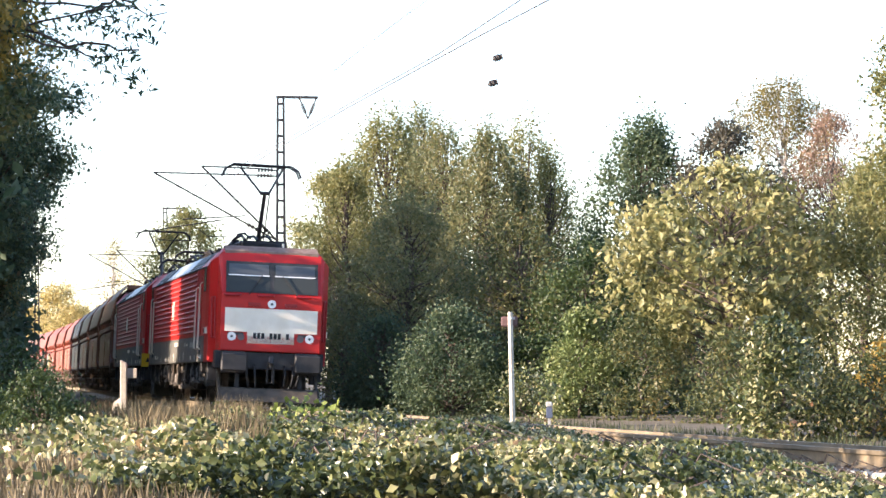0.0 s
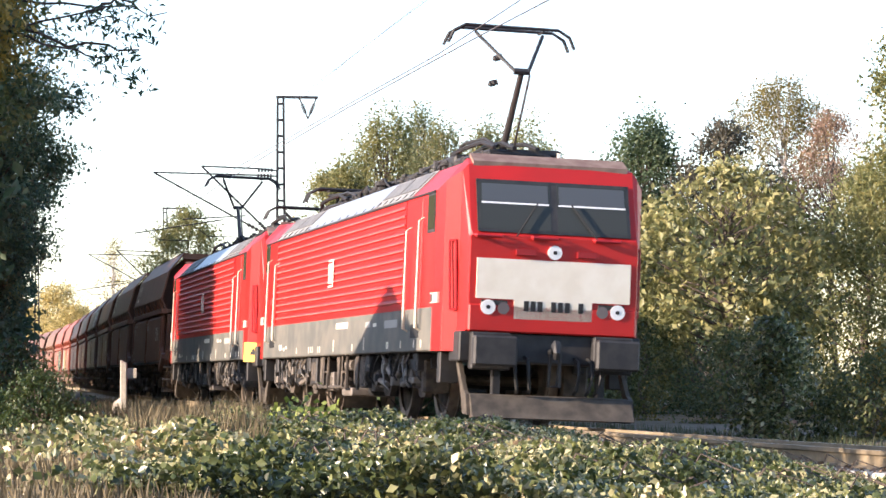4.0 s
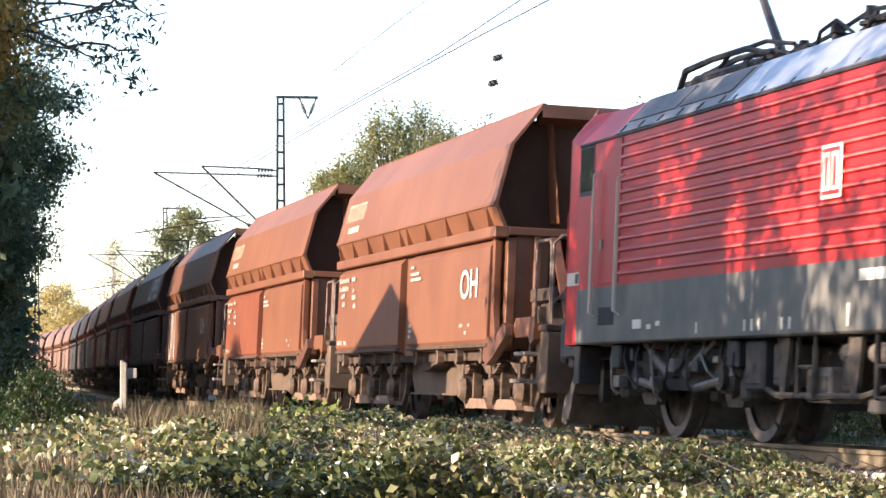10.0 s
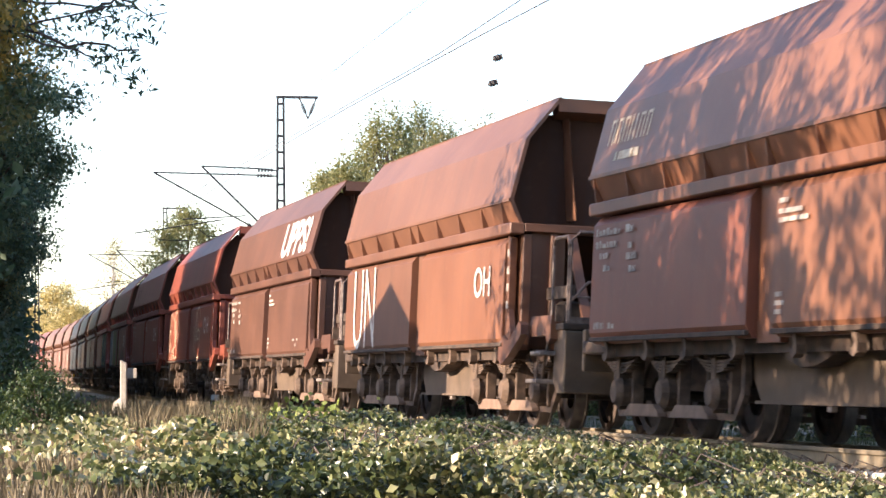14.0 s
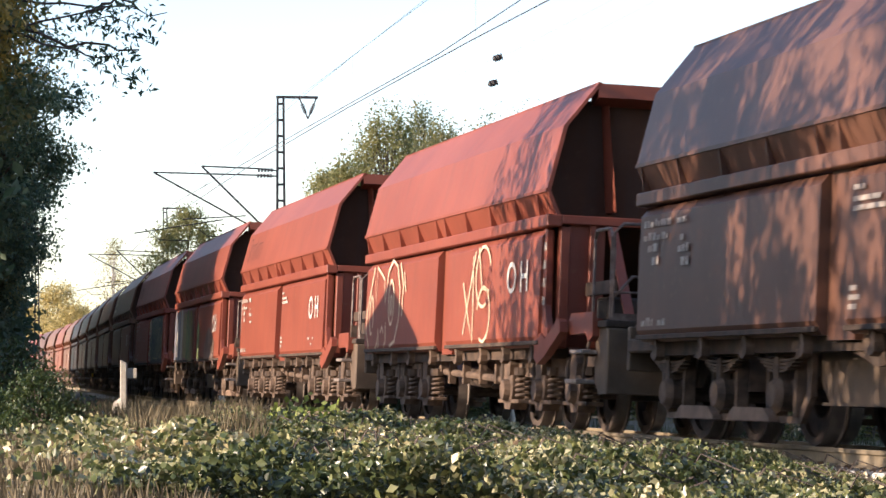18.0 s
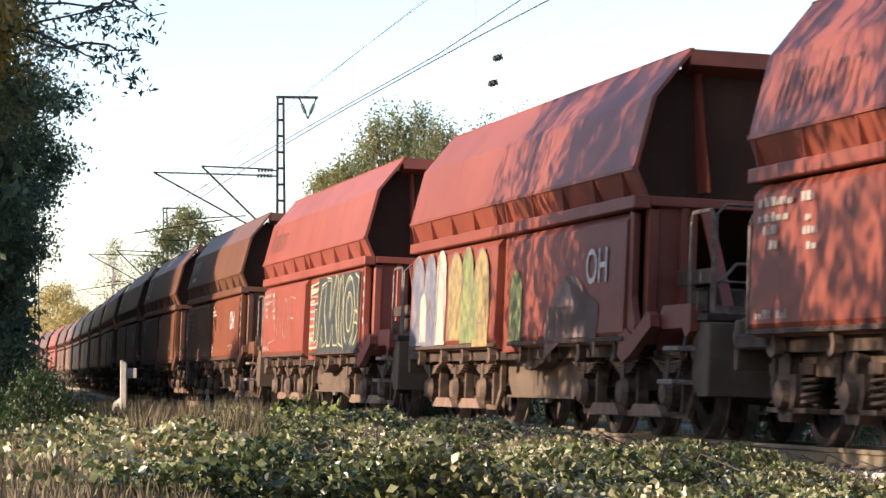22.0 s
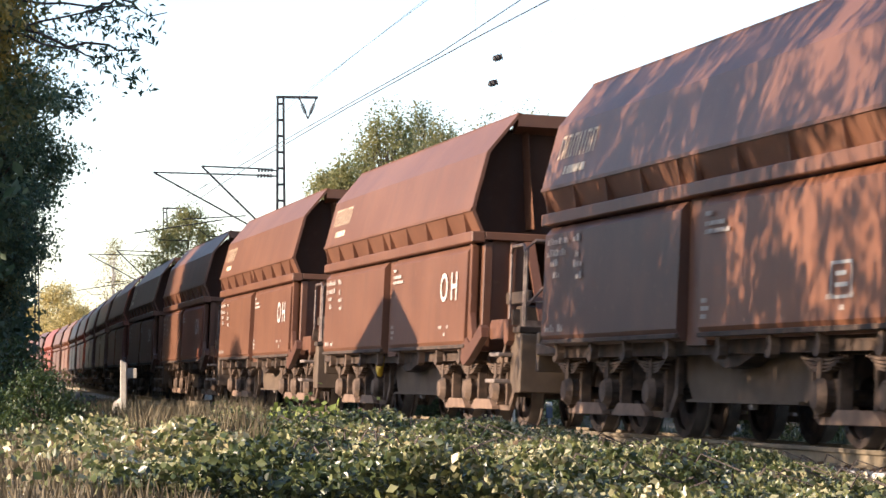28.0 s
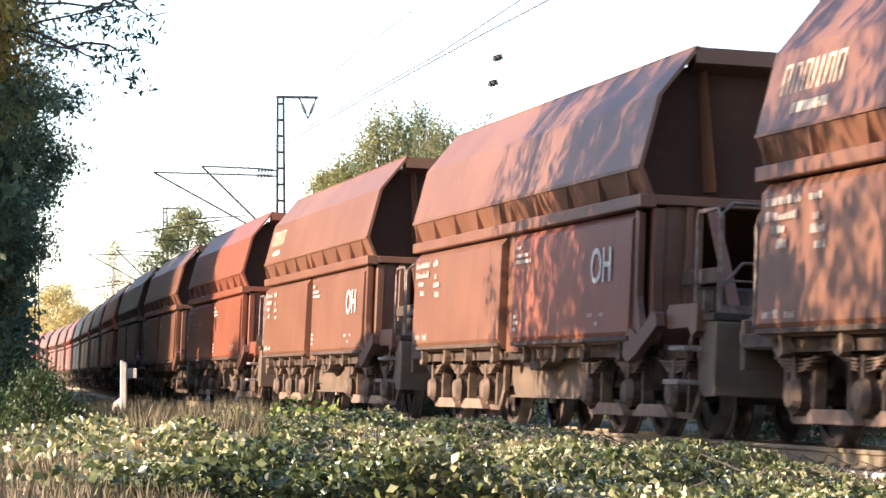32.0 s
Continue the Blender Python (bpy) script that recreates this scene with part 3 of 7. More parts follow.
    # skirt marks
    for x0, w, z0, h in ((0.35, 1.1, 1.44, 0.1), (3.1, 0.4, 1.42, 0.09), (3.75, 0.25, 1.42, 0.06), (4.7, 1.0, 1.38, 0.12), (-6.0, 0.3, 1.14, 0.1), (-5.5, 0.12, 1.13, 0.05), (-5.2, 0.12, 1.16, 0.05)):
        part("marking_bar", boxed(x0, x0 + w, -HW - 0.012, -HW - 0.003, z0, z0 + h), M["mark_grey"] if w > 0.35 and x0 > 3 else M["white"], lo)
    for x in (-3.9, -2.5, -2.3, -2.1, -1.5, -1.3, 0.1, 1.9, 2.95, 4.9, 5.0, 6.0, 7.0, 7.5):
        part("edge_mark", boxed(x, x + 0.045, -HW - 0.012, -HW - 0.003, 1.06, 1.06 + (0.2 if x in (0.1, 2.95) else 0.11)), M["white"], lo)
    # underframe
    part("transformer_case", boxed(-1.5, 1.5, -1.02, 1.02, 0.34, 0.9, 0.05), M["black"], lo, "dark equipment case under the floor")
    for x0, x1, y0, z0, z1, mt in ((-2.72, -2.2, -1.36, 0.5, 0.98, "dark"), (-2.12, -1.66, -1.3, 0.55, 0.94, "bogie"), (-1.2, -0.62, -1.32, 0.4, 0.72, "arm_dust"), (-0.5, -0.1, -1.26, 0.5, 0.9, "bogie"), (0.2, 1.1, -1.3, 0.32, 0.46, "arm_dust"), (1.3, 1.62, -1.3, 0.5, 0.96, "dark"), (2.05, 2.5, -1.34, 0.46, 0.98, "bogie")):
        part("under_box", boxed(x0, x1, y0, -0.6, z0, z1, 0.02), M[mt], lo)
        part("box_lid", boxed(x0 + 0.05, x1 - 0.05, y0 - 0.012, y0 + 0.01, z0 + 0.06, z1 - 0.08, 0.01), M["bogie"], lo)
    part("under_cylinder", rod(B(), (-0.55, -1.18, 0.84), (0.75, -1.18, 0.84), 0.09, 12), M["arm_dust"], lo)
    for x in (-1.75, -0.02, 1.78):
        part("hanger_bracket", slab(B(), [(x - 0.16, 1.0), (x + 0.16, 1.0), (x + 0.05, 0.42), (x - 0.05, 0.42)], -1.34, -1.3), M["bogie"], lo)
    part("pipe_run", pipe(B(), [(-2.4, -1.3, 0.55), (-1.9, -1.34, 0.46), (0.2, -1.34, 0.46), (1.0, -1.3, 0.6)], 0.03), M["bogie"], lo)
    for x in (-1.3, 0.55):
        b = B()
        pipe(b, [(x, -1.36, 1.0), (x, -1.36, 0.45), (x + 0.42, -1.36, 0.45), (x + 0.42, -1.36, 1.0)], 0.025, 5)
        pipe(b, [(x, -1.36, 0.72), (x + 0.42, -1.36, 0.72)], 0.02, 5)
        part("lifting_frame", b, M["bogie"], lo)
    ws = wheelset_mesh(0.625, M["wheel_rim"], M["bogie"], (4, 5, 6))
    for c in (4.73, -5.0):
        bg = B()
        for y in (-1, 1):
            o = sorted((y * 1.0, y * 1.16))
            slab(bg, [(c - 2.2, 0.92), (c + 2.2, 0.92), (c + 2.2, 0.78), (c + 1.85, 0.72), (c + 0.95, 0.72), (c + 0.6, 0.5), (c - 0.6, 0.5), (c - 0.95, 0.72), (c - 1.85, 0.72), (c - 2.2, 0.78)], *o)
        box(bg, c - 0.35, c + 0.35, -1.0, 1.0, 0.5, 0.85)
        bo = part("bogie", bg, M["dark"], lo, "dusty dark bogie")
        for dx in (-1.37, 1.37):
            share("wheelset", ws, bo, (c + dx, 0, 0.625))
            for y in (-1, 1):
                part("axle_box", rod(box(B(), c + dx - 0.2, c + dx + 0.2, *sorted((y * 0.98, y * 1.24)), 0.47, 0.78, 0.03), (c + dx, y * 1.22, 0.625), (c + dx, y * 1.3, 0.625), 0.13, 12), M["bogie"], bo)
                part("brake_unit", boxed(c + dx - 0.72 if dx < 0 else c + dx + 0.48, c + dx - 0.48 if dx < 0 else c + dx + 0.72, *sorted((y * 0.85, y * 1.25)), 0.4, 0.9, 0.03), M["bogie"], bo)
                part("damper", rod(rod(B(), (c + dx * 0.2, y * 1.27, 0.66), (c + dx * 0.62, y * 1.27, 0.88), 0.05, 10), (c + dx * 0.6, y * 1.27, 0.87), (c + dx * 0.86, y * 1.27, 1.0), 0.028, 8), M["arm_dust"], bo, "dusty damper rod")
        for dx in (-1.37, 1.37):
            for y in (-1, 1):
                part("axle_guard", slab(B(), [(c + dx - 0.5, 0.92), (c + dx + 0.5, 0.92), (c + dx + 0.46, 0.66), (c + dx + 0.26, 0.4), (c + dx + 0.2, 0.34), (c + dx - 0.2, 0.34), (c + dx - 0.26, 0.4), (c + dx - 0.46, 0.66)], *sorted((y * 1.02, y * 1.12))), M["bogie"], bo)
                part("axle_link", rod(B(), (c + dx, y * 1.27, 0.6), (c + dx * 0.45, y * 1.27, 0.52), 0.045, 8), M["arm_dust"], bo)
        for dx in (-0.42, 0.0, 0.42):
            for y in (-1, 1):
                b = B()
                for k in range(6):
                    rod(b, (c + dx, y * 1.12, 0.62 + k * 0.06), (c + dx, y * 1.12, 0.655 + k * 0.06), 0.13 if k % 2 else 0.1, 12)
                part("spring", b, M["bogie"], bo)
        for dx in (-1.95, 1.9):
            for y in (-1, 1):
                part("sand_pipe", pipe(B(), [(c + dx, y * 1.2, 1.0), (c + dx, y * 1.24, 0.6), (c + dx * 0.99, y * 1.0, 0.34), (c + dx * 0.98, y * 0.82, 0.14)], 0.014), M["bogie"], bo)
                part("sand_box", boxed(c + dx - 0.16, c + dx + 0.16, *sorted((y * 1.05, y * 1.36)), 0.72, 1.0, 0.02), M["dark"], bo)
        part("cable_loop", pipe(B(), arc_pts((c + 0.1, -1.32, 1.0), 0.3, 180, 360, 8), 0.02), M["black"], bo)
        rng = random.Random(int(c * 10))
        for k in range(9):
            x = c - 2.1 + k * 0.5 + rng.uniform(-0.12, 0.12)
            z1, sw = rng.uniform(0.3, 0.8), rng.uniform(-0.3, 0.3)
            part("brake_hose", pipe(B(), [(x, -1.3, 1.0), (x + sw * 0.2, -1.36, 0.85), (x + sw, -1.36, z1 + 0.08), (x + sw * 1.3, -1.3, z1)], 0.014, 5), M[("hose", "black", "dark")[k % 3]], bo)
        for k in range(7):
            x = c - 1.9 + k * 0.62 + rng.uniform(-0.15, 0.15)
            z0 = rng.uniform(0.4, 0.85)
            part("small_box", boxed(x, x + rng.uniform(0.06, 0.2), -1.36, -1.24, z0, z0 + rng.uniform(0.06, 0.16), 0.01), M[("arm_dust", "dark", "hose")[k % 3]], bo)
    # roof gear
    part("roof_deck", boxed(-8.2, 8.2, -0.62, 0.62, 3.8, 3.84), M["dark"], lo)
    for c, up in ((6.3, 1), (-5.9, 0)):
        part("roof_frame", pipe(B(), [(c - 1.1, -0.5, 3.98), (c + 1.1, -0.5, 3.98), (c + 1.1, 0.5, 3.98), (c - 1.1, 0.5, 3.98), (c - 1.1, -0.5, 3.98)], 0.035), M["dark"], lo)
        for x in (-1.0, 1.0):
            for y in (-0.5, 0.5):
                b = B()
                for k in range(3):
                    rod(b, (c + x, y, 3.83 + k * 0.05), (c + x, y, 3.855 + k * 0.05), 0.09, 10)
                part("insulator", b, M["dark"], lo)
    for x, y, n in ((3.9, -0.3, 5), (3.5, -0.35, 4), (2.6, -0.3, 5), (1.7, -0.35, 4), (1.3, -0.2, 5), (0.2, -0.35, 4), (-0.7, -0.3, 4), (-1.5, -0.3, 4), (-2.3, -0.35, 5), (-3.2, -0.3, 4)):
        b = B()
        for k in range(n):
            rod(b, (x, y, 3.85 + k * 0.06), (x, y, 3.885 + k * 0.06), 0.12 if k % 2 else 0.09, 12)
        rod(b, (x, y, 3.84), (x, y, 3.92 + n * 0.06), 0.06, 8)
        part("insulator", b, M["dark"], lo)
    part("bus_bar", pipe(B(), [(4.7, -0.2, 4.08), (3.9, -0.3, 4.18), (2.6, -0.3, 4.18), (1.7, -0.35, 4.1), (0.2, -0.35, 4.1), (-0.7, -0.3, 4.1), (-2.3, -0.35, 4.18), (-3.2, -0.3, 4.1), (-4.7, -0.2, 4.05)], 0.024), M["dark"], lo)
    part("bus_bar", pipe(B(), [(6.9, -0.3, 4.1), (6.5, -0.4, 4.24), (5.2, -0.42, 4.28), (4.5, -0.4, 4.18), (3.9, -0.3, 4.18)], 0.026), M["dark"], lo)
    part("bus_bar", pipe(B(), [(-6.9, -0.3, 4.08), (-6.2, -0.4, 4.2), (-5.0, -0.42, 4.2), (-4.2, -0.4, 4.08)], 0.026), M["dark"], lo)
    part("roof_box", boxed(4.4, 5.1, -0.55, 0.4, 3.83, 4.12, 0.04), M["dark"], lo)
    part("roof_box", boxed(6.9, 7.5, -0.5, 0.4, 3.83, 3.97, 0.04), M["dark"], lo)
    part("roof_box", boxed(0.9, 1.9, -0.5, 0.4, 3.83, 4.02, 0.03), M["dark"], lo)
    part("roof_box", boxed(-1.7, -1.2, -0.5, 0.4, 3.83, 3.98, 0.03), M["dark"], lo)
    rng = random.Random(12)
    for k in range(26):
        x = -4.9 + k * 0.38 + rng.uniform(-0.12, 0.12)
        y, hgt, r0 = rng.uniform(-0.55, -0.2), rng.uniform(0.12, 0.34), rng.uniform(0.05, 0.11)
        b = B()
        for q in range(3):
            rod(b, (x, y, 3.84 + q * hgt / 3), (x, y, 3.84 + (q + 0.7) * hgt / 3), r0 * (1.0 if q % 2 else 1.3), 8)
        rod(b, (x, y, 3.84), (x, y, 3.86 + hgt), r0 * 0.6, 6)
        part("insulator", b, M["black"], lo)
        if k % 2:
            part("roof_cable", pipe(B(), [(x - 0.6, y, 3.86), (x - 0.3, y - 0.05, 3.88 + hgt * 0.7), (x, y, 3.87 + hgt), (x + 0.3, y, 3.9 + hgt * 0.5), (x + 0.6, y + 0.1, 3.87)], 0.022, 5), M["black"], lo)
    for c in (6.3, -5.9):
        for dy in (-0.5, -0.2, 0.15):
            part("roof_cable", pipe(B(), [(c - 1.75, dy, 3.9), (c - 1.5, dy, 4.14), (c - 0.6, dy, 4.22 + 0.1 * dy), (c + 0.5, dy, 4.16), (c + 1.3, dy, 4.02)], 0.035, 6), M["black"], lo)
        for dx in (-1.3, -0.7, -0.1, 0.6, 1.1):
            part("roof_clamp", boxed(c + dx - 0.1, c + dx + 0.1, -0.55, 0.3, 3.86, 4.02 + 0.08 * math.sin(dx * 5), 0.02), M["black"], lo)
    part("roof_horn", rod(B(), (7.9, 0.4, 3.8), (7.9, 0.4, 3.95), 0.03), M["white"], lo)
    return lo


def pantograph_head(bm, x, z):
    for dx in (-0.18, 0.18):
        pts = [(x + dx, -0.98, z - 0.28), (x + dx, -0.9, z - 0.1), (x + dx, -0.72, z), (x + dx, 0.72, z), (x + dx, 0.9, z - 0.1), (x + dx, 0.98, z - 0.28)]
        pipe(bm, pts, 0.026, 5)
    for y in (-0.5, 0.5):
        rod(bm, (x - 0.18, y, z - 0.03), (x + 0.18, y, z - 0.03), 0.02, 5)
    return bm


def add_pantograph(lo, c, raised, d=1):
    """One pantograph on the roof at x = c; its knee points to d."""
    part("pantograph_foot", boxed(c - 0.5, c + 0.5, -0.3, 0.3, 3.92, 4.04, 0.03), M["dark"], lo)
    if raised:
        knee, head = (c + d * 0.75, 0, 5.22), (c - d * 0.15, 0, 5.97)
        part("pantograph_lower_arm", rod(B(), (c - d * 0.4, 0, 4.02), knee, 0.06, 8, 0.045), M["arm"], lo)
        part("pantograph_rod", rod(B(), (c - d * 0.1, 0.1, 4.02), (knee[0] + d * 0.1, 0.1, knee[2] - 0.06), 0.018, 6), M["arm"], lo)
        b = B()
        rod(b, (knee[0], -0.12, knee[2]), (knee[0], 0.12, knee[2]), 0.05)
        for y in (-1, 1):
            rod(b, (knee[0], y * 0.1, knee[2]), (head[0], y * 0.52, head[2] - 0.08), 0.03, 6)
        part("pantograph_upper_arm", b, M["dark"], lo)
        part("pantograph_head", pantograph_head(B(), head[0], head[2]), M["dark"], lo)
    else:
        knee = (c + d * 1.15, 0, 4.2)
        part("pantograph_lower_arm", rod(B(), (c - d * 0.4, 0, 4.06), knee, 0.06, 8, 0.045), M["arm"], lo)
        b = B()
        for y in (-1, 1):
            rod(b, (knee[0], y * 0.12, knee[2]), (c - d * 0.75, y * 0.5, 4.24), 0.03, 6)
        part("pantograph_upper_arm", b, M["dark"], lo)
        part("pantograph_head", pantograph_head(B(), c - d * 0.8, 4.36), M["dark"], lo)


M["roof_dull"] = material("roof_dull", (0.2, 0.2, 0.195), 0.6, color2=(0.27, 0.26, 0.24), scale=3)
M["vent"] = material("vent_grey", (0.1, 0.1, 0.1), 0.6, color2=(0.16, 0.155, 0.145), scale=5, bump=0.3, bscale=60)
M["black"] = material("black_rubber", (0.012, 0.012, 0.012), 0.7)
M["rail_cream"] = material("handrail_cream", (0.62, 0.55, 0.42), 0.45)
M["cream"] = material("plate_cream", (0.6, 0.55, 0.45), 0.5)
M["dark_red"] = material("dark_red_paint", (0.3, 0.01, 0.012), 0.45)
M["yellow"] = material("yellow_sign", (0.7, 0.42, 0.02), 0.5)
M["lamp"] = material("lamp_white", (0.8, 0.8, 0.78), 0.3)
M["lens"] = material("lens_grey", (0.12, 0.1, 0.11), 0.15)
M["screen"] = material("screen_glass", (0.045, 0.05, 0.046), 0.1, spec=0.25)
M["mark_grey"] = material("mark_grey", (0.38, 0.37, 0.34), 0.6)
# pale red that puts the ribs' bright highlight lines into the colour
M["rib_edge"] = material("rib_edge_highlight", (0.5, 0.09, 0.07), 0.45, color2=(0.56, 0.17, 0.14), scale=1.5)
M["arm_dust"] = material("damper_dust", (0.13, 0.11, 0.09), 0.6, color2=(0.2, 0.17, 0.14), scale=8)
M["plough"] = material("plough_dust", (0.045, 0.037, 0.028), 0.7, color2=(0.1, 0.083, 0.062), scale=5, bump=0.15)
M["hose"] = material("hose_grey", (0.1, 0.092, 0.08), 0.35, color2=(0.17, 0.157, 0.135), scale=9)
M["blind"] = material("blind_grey", (0.07, 0.078, 0.084), 0.4)
M["brow"] = material("brow_dust", (0.17, 0.1, 0.08), 0.8, color2=(0.24, 0.17, 0.13), scale=6)
M["arm"] = material("arm_grey", (0.045, 0.038, 0.036), 0.5)
M["wheel_rim"] = material("wheel_rim", (0.13, 0.1, 0.078), 0.5, 0.3, color2=(0.22, 0.175, 0.135), scale=8)

loco = build_loco()
second = copy_thing(loco, Matrix())
add_pantograph(loco, 6.3, True, 1)
add_pantograph(loco, -5.9, False, 1)
add_pantograph(second, -5.9, True, -1)
add_pantograph(second, 6.3, False, -1)
b = B()
for z in (0.95, 1.36):
    for x, y in ((8.82, -1.5), (8.835, -1.515), (9.1, -1.14), (9.115, -1.155)):
        b.verts.new((x, y, z))
b.verts.ensure_lookup_table()
for q in ((0, 1, 5, 4), (1, 3, 7, 5), (3, 2, 6, 7), (2, 0, 4, 6), (0, 2, 3, 1), (4, 5, 7, 6)):
    b.faces.new([b.verts[i] for i in q])
bmesh.ops.recalc_face_normals(b, faces=b.faces[:])
part("warning_sign", b, M["yellow"], second, "yellow warning sign plate")
b = B()
bmv = [b.verts.new(p) for p in ((8.93, -1.398, 1.1), (9.035, -1.266, 1.1), (8.982, -1.332, 1.25))]
b.faces.new(bmv)
part("warning_mark", b, M["black"], second)
VEHICLES = [(loco, LOCO_LEN / 2, LOCO_PIVOT), (second, LOCO_LEN * 1.5, LOCO_PIVOT)]


# ---------------------------------------------------------------- wagons
def wagon_paint(name, a, b, dirt=(0.05, 0.035, 0.028), amount=0.28, freckle=0.35):
    """Old wagon paint: two tones, vertical runs of dirt and fine grain."""
    m = material(name, a, 0.5, color2=b, scale=0.7, bump=0.05, bscale=30, spec=0.42)
    n, l = m.node_tree.nodes, m.node_tree.links
    bs = n["Principled BSDF"]
    old = bs.inputs["Base Color"].links[0].from_socket
    co = n.new("ShaderNodeTexCoord")
    mp = n.new("ShaderNodeMapping")
    mp.inputs["Scale"].default_value = (3.2, 3.2, 0.6)
    l.new(co.outputs["Object"], mp.inputs["Vector"])
    t = n.new("ShaderNodeTexNoise")
    t.inputs["Scale"].default_value, t.inputs["Detail"].default_value = 1.3, 8
    l.new(mp.outputs[0], t.inputs["Vector"])
    r = n.new("ShaderNodeValToRGB")
    r.color_ramp.elements[0].position, r.color_ramp.elements[1].position = 0.45, 0.78
    r.color_ramp.elements[0].color = (0, 0, 0, 1)
    r.color_ramp.elements[1].color = (amount, amount, amount, 1)
    l.new(t.outputs["Fac"], r.inputs["Fac"])
    mix = n.new("ShaderNodeMixRGB")
    mix.inputs[2].default_value = (*dirt, 1)
    l.new(r.outputs["Color"], mix.inputs[0])
    l.new(old, mix.inputs[1])
    # pale scuffs and rust freckles
    t2 = n.new("ShaderNodeTexNoise")
    t2.inputs["Scale"].default_value, t2.inputs["Detail"].default_value = 9, 6
    l.new(co.outputs["Object"], t2.inputs["Vector"])
    r2 = n.new("ShaderNodeValToRGB")
    r2.color_ramp.elements[0].position, r2.color_ramp.elements[1].position = 0.6, 0.75
    r2.color_ramp.elements[0].color, r2.color_ramp.elements[1].color = (0, 0, 0, 1), (freckle, freckle, freckle, 1)
    l.new(t2.outputs["Fac"], r2.inputs["Fac"])
    mix2 = n.new("ShaderNodeMixRGB")
    mix2.inputs[2].default_value = (0.24, 0.125, 0.065, 1)
    l.new(r2.outputs["Color"], mix2.inputs[0])
    l.new(mix.outputs[0], mix2.inputs[1])
    l.new(mix2.outputs[0], bs.inputs["Base Color"])
    return m


P_BROWN = wagon_paint("paint_brown", (0.136, 0.057, 0.029), (0.178, 0.079, 0.041))
P_ORANGE = wagon_paint("paint_orange_brown", (0.165, 0.064, 0.029), (0.208, 0.085, 0.04), amount=0.24)
P_DARK = wagon_paint("paint_dark_brown", (0.092, 0.041, 0.024), (0.14, 0.062, 0.036))
P_RED = wagon_paint("paint_oxide_red", (0.2, 0.048, 0.025), (0.248, 0.063, 0.033), amount=0.24)
P_BRIGHT = wagon_paint("paint_light_red", (0.29, 0.08, 0.05), (0.24, 0.06, 0.036), amount=0.26)
P_RUSSET = wagon_paint("paint_russet", (0.18, 0.054, 0.027), (0.225, 0.072, 0.035), amount=0.26)
# wagon ends: shade put into a near-black brown, with heavy dirt runs
P_SHADED_END = wagon_paint("paint_shaded_end", (0.05, 0.022, 0.013), (0.078, 0.035, 0.02), amount=0.7, freckle=0.06)
P_SHADED_END.node_tree.nodes["Principled BSDF"].inputs["Roughness"].default_value = 0.85
P_SHADED_END.node_tree.nodes["Principled BSDF"].inputs["Specular IOR Level"].default_value = 0.12
M["mark"] = material("marking_white", (0.66, 0.62, 0.54), 0.7, color2=(0.45, 0.38, 0.32), scale=14)
M["print"] = material("marking_faded", (0.44, 0.38, 0.31), 0.7, color2=(0.26, 0.19, 0.15), scale=9)
M["mark_cream"] = material("marking_cream", (0.7, 0.57, 0.38), 0.7, color2=(0.5, 0.36, 0.23), scale=14)
M["mark_brown"] = material("marking_dark", (0.1, 0.035, 0.025), 0.7, color2=(0.17, 0.06, 0.04), scale=10)
M["under"] = material("underframe_brown", (0.034, 0.022, 0.014), 0.85, color2=(0.09, 0.056, 0.034), scale=4, bump=0.2)
M["under_pale"] = material("bogie_brown", (0.065, 0.042, 0.027), 0.85, color2=(0.16, 0.103, 0.065), scale=6, bump=0.2)
M["wheel_face"] = material("wheel_face", (0.035, 0.024, 0.017), 0.85, color2=(0.085, 0.058, 0.04), scale=7, bump=0.15)
M["tie"] = material("tie_plate", (0.16, 0.1, 0.062), 0.75, color2=(0.24, 0.155, 0.1), scale=5, bump=0.15)
M["plate"] = material("frame_plate", (0.085, 0.056, 0.033), 0.75, color2=(0.14, 0.094, 0.057), scale=2.2, bump=0.12)
M["tread"] = material("step_tread", (0.17, 0.13, 0.1), 0.7, color2=(0.27, 0.22, 0.18), scale=9)
M["hand"] = material("handrail_worn", (0.1, 0.06, 0.045), 0.6, color2=(0.2, 0.145, 0.11), scale=12)

UP = [(1.37, 2.59), (1.505, 2.88), (1.32, 3.67), (0.9, 4.21)]
WAGON_WS = wheelset_mesh(0.46, M["wheel_rim"], M["wheel_face"])
AXLE = 1.62
XF, XR = 5.13, -6.27


def bogie_far(wg, c):
    """A three-axle bogie of a wagon far down the train, its frame in one piece."""
    b = B()
    for y in (-1, 1):
        o = sorted((y * 1.03, y * 1.12))
        slab(b, [(c - 2.2, 0.9), (c + 2.2, 0.9), (c + 2.2, 0.46), (c + 1.95, 0.22), (c - 1.95, 0.22), (c - 2.2, 0.46)], *o)
    box(b, c - 0.3, c + 0.3, -1.0, 1.0, 0.5, 0.9)
    bo = part("bogie", b, M["under"], wg)
    for k in range(3):
        share("wheelset", WAGON_WS, bo, (c + (k - 1) * AXLE, 0, 0.46))
        for y in (-1, 1):
            part("axle_box", rod(B(), (c + (k - 1) * AXLE, y * 1.1, 0.47), (c + (k - 1) * AXLE, y * 1.27, 0.47), 0.16, 10), M["under_pale"], bo)


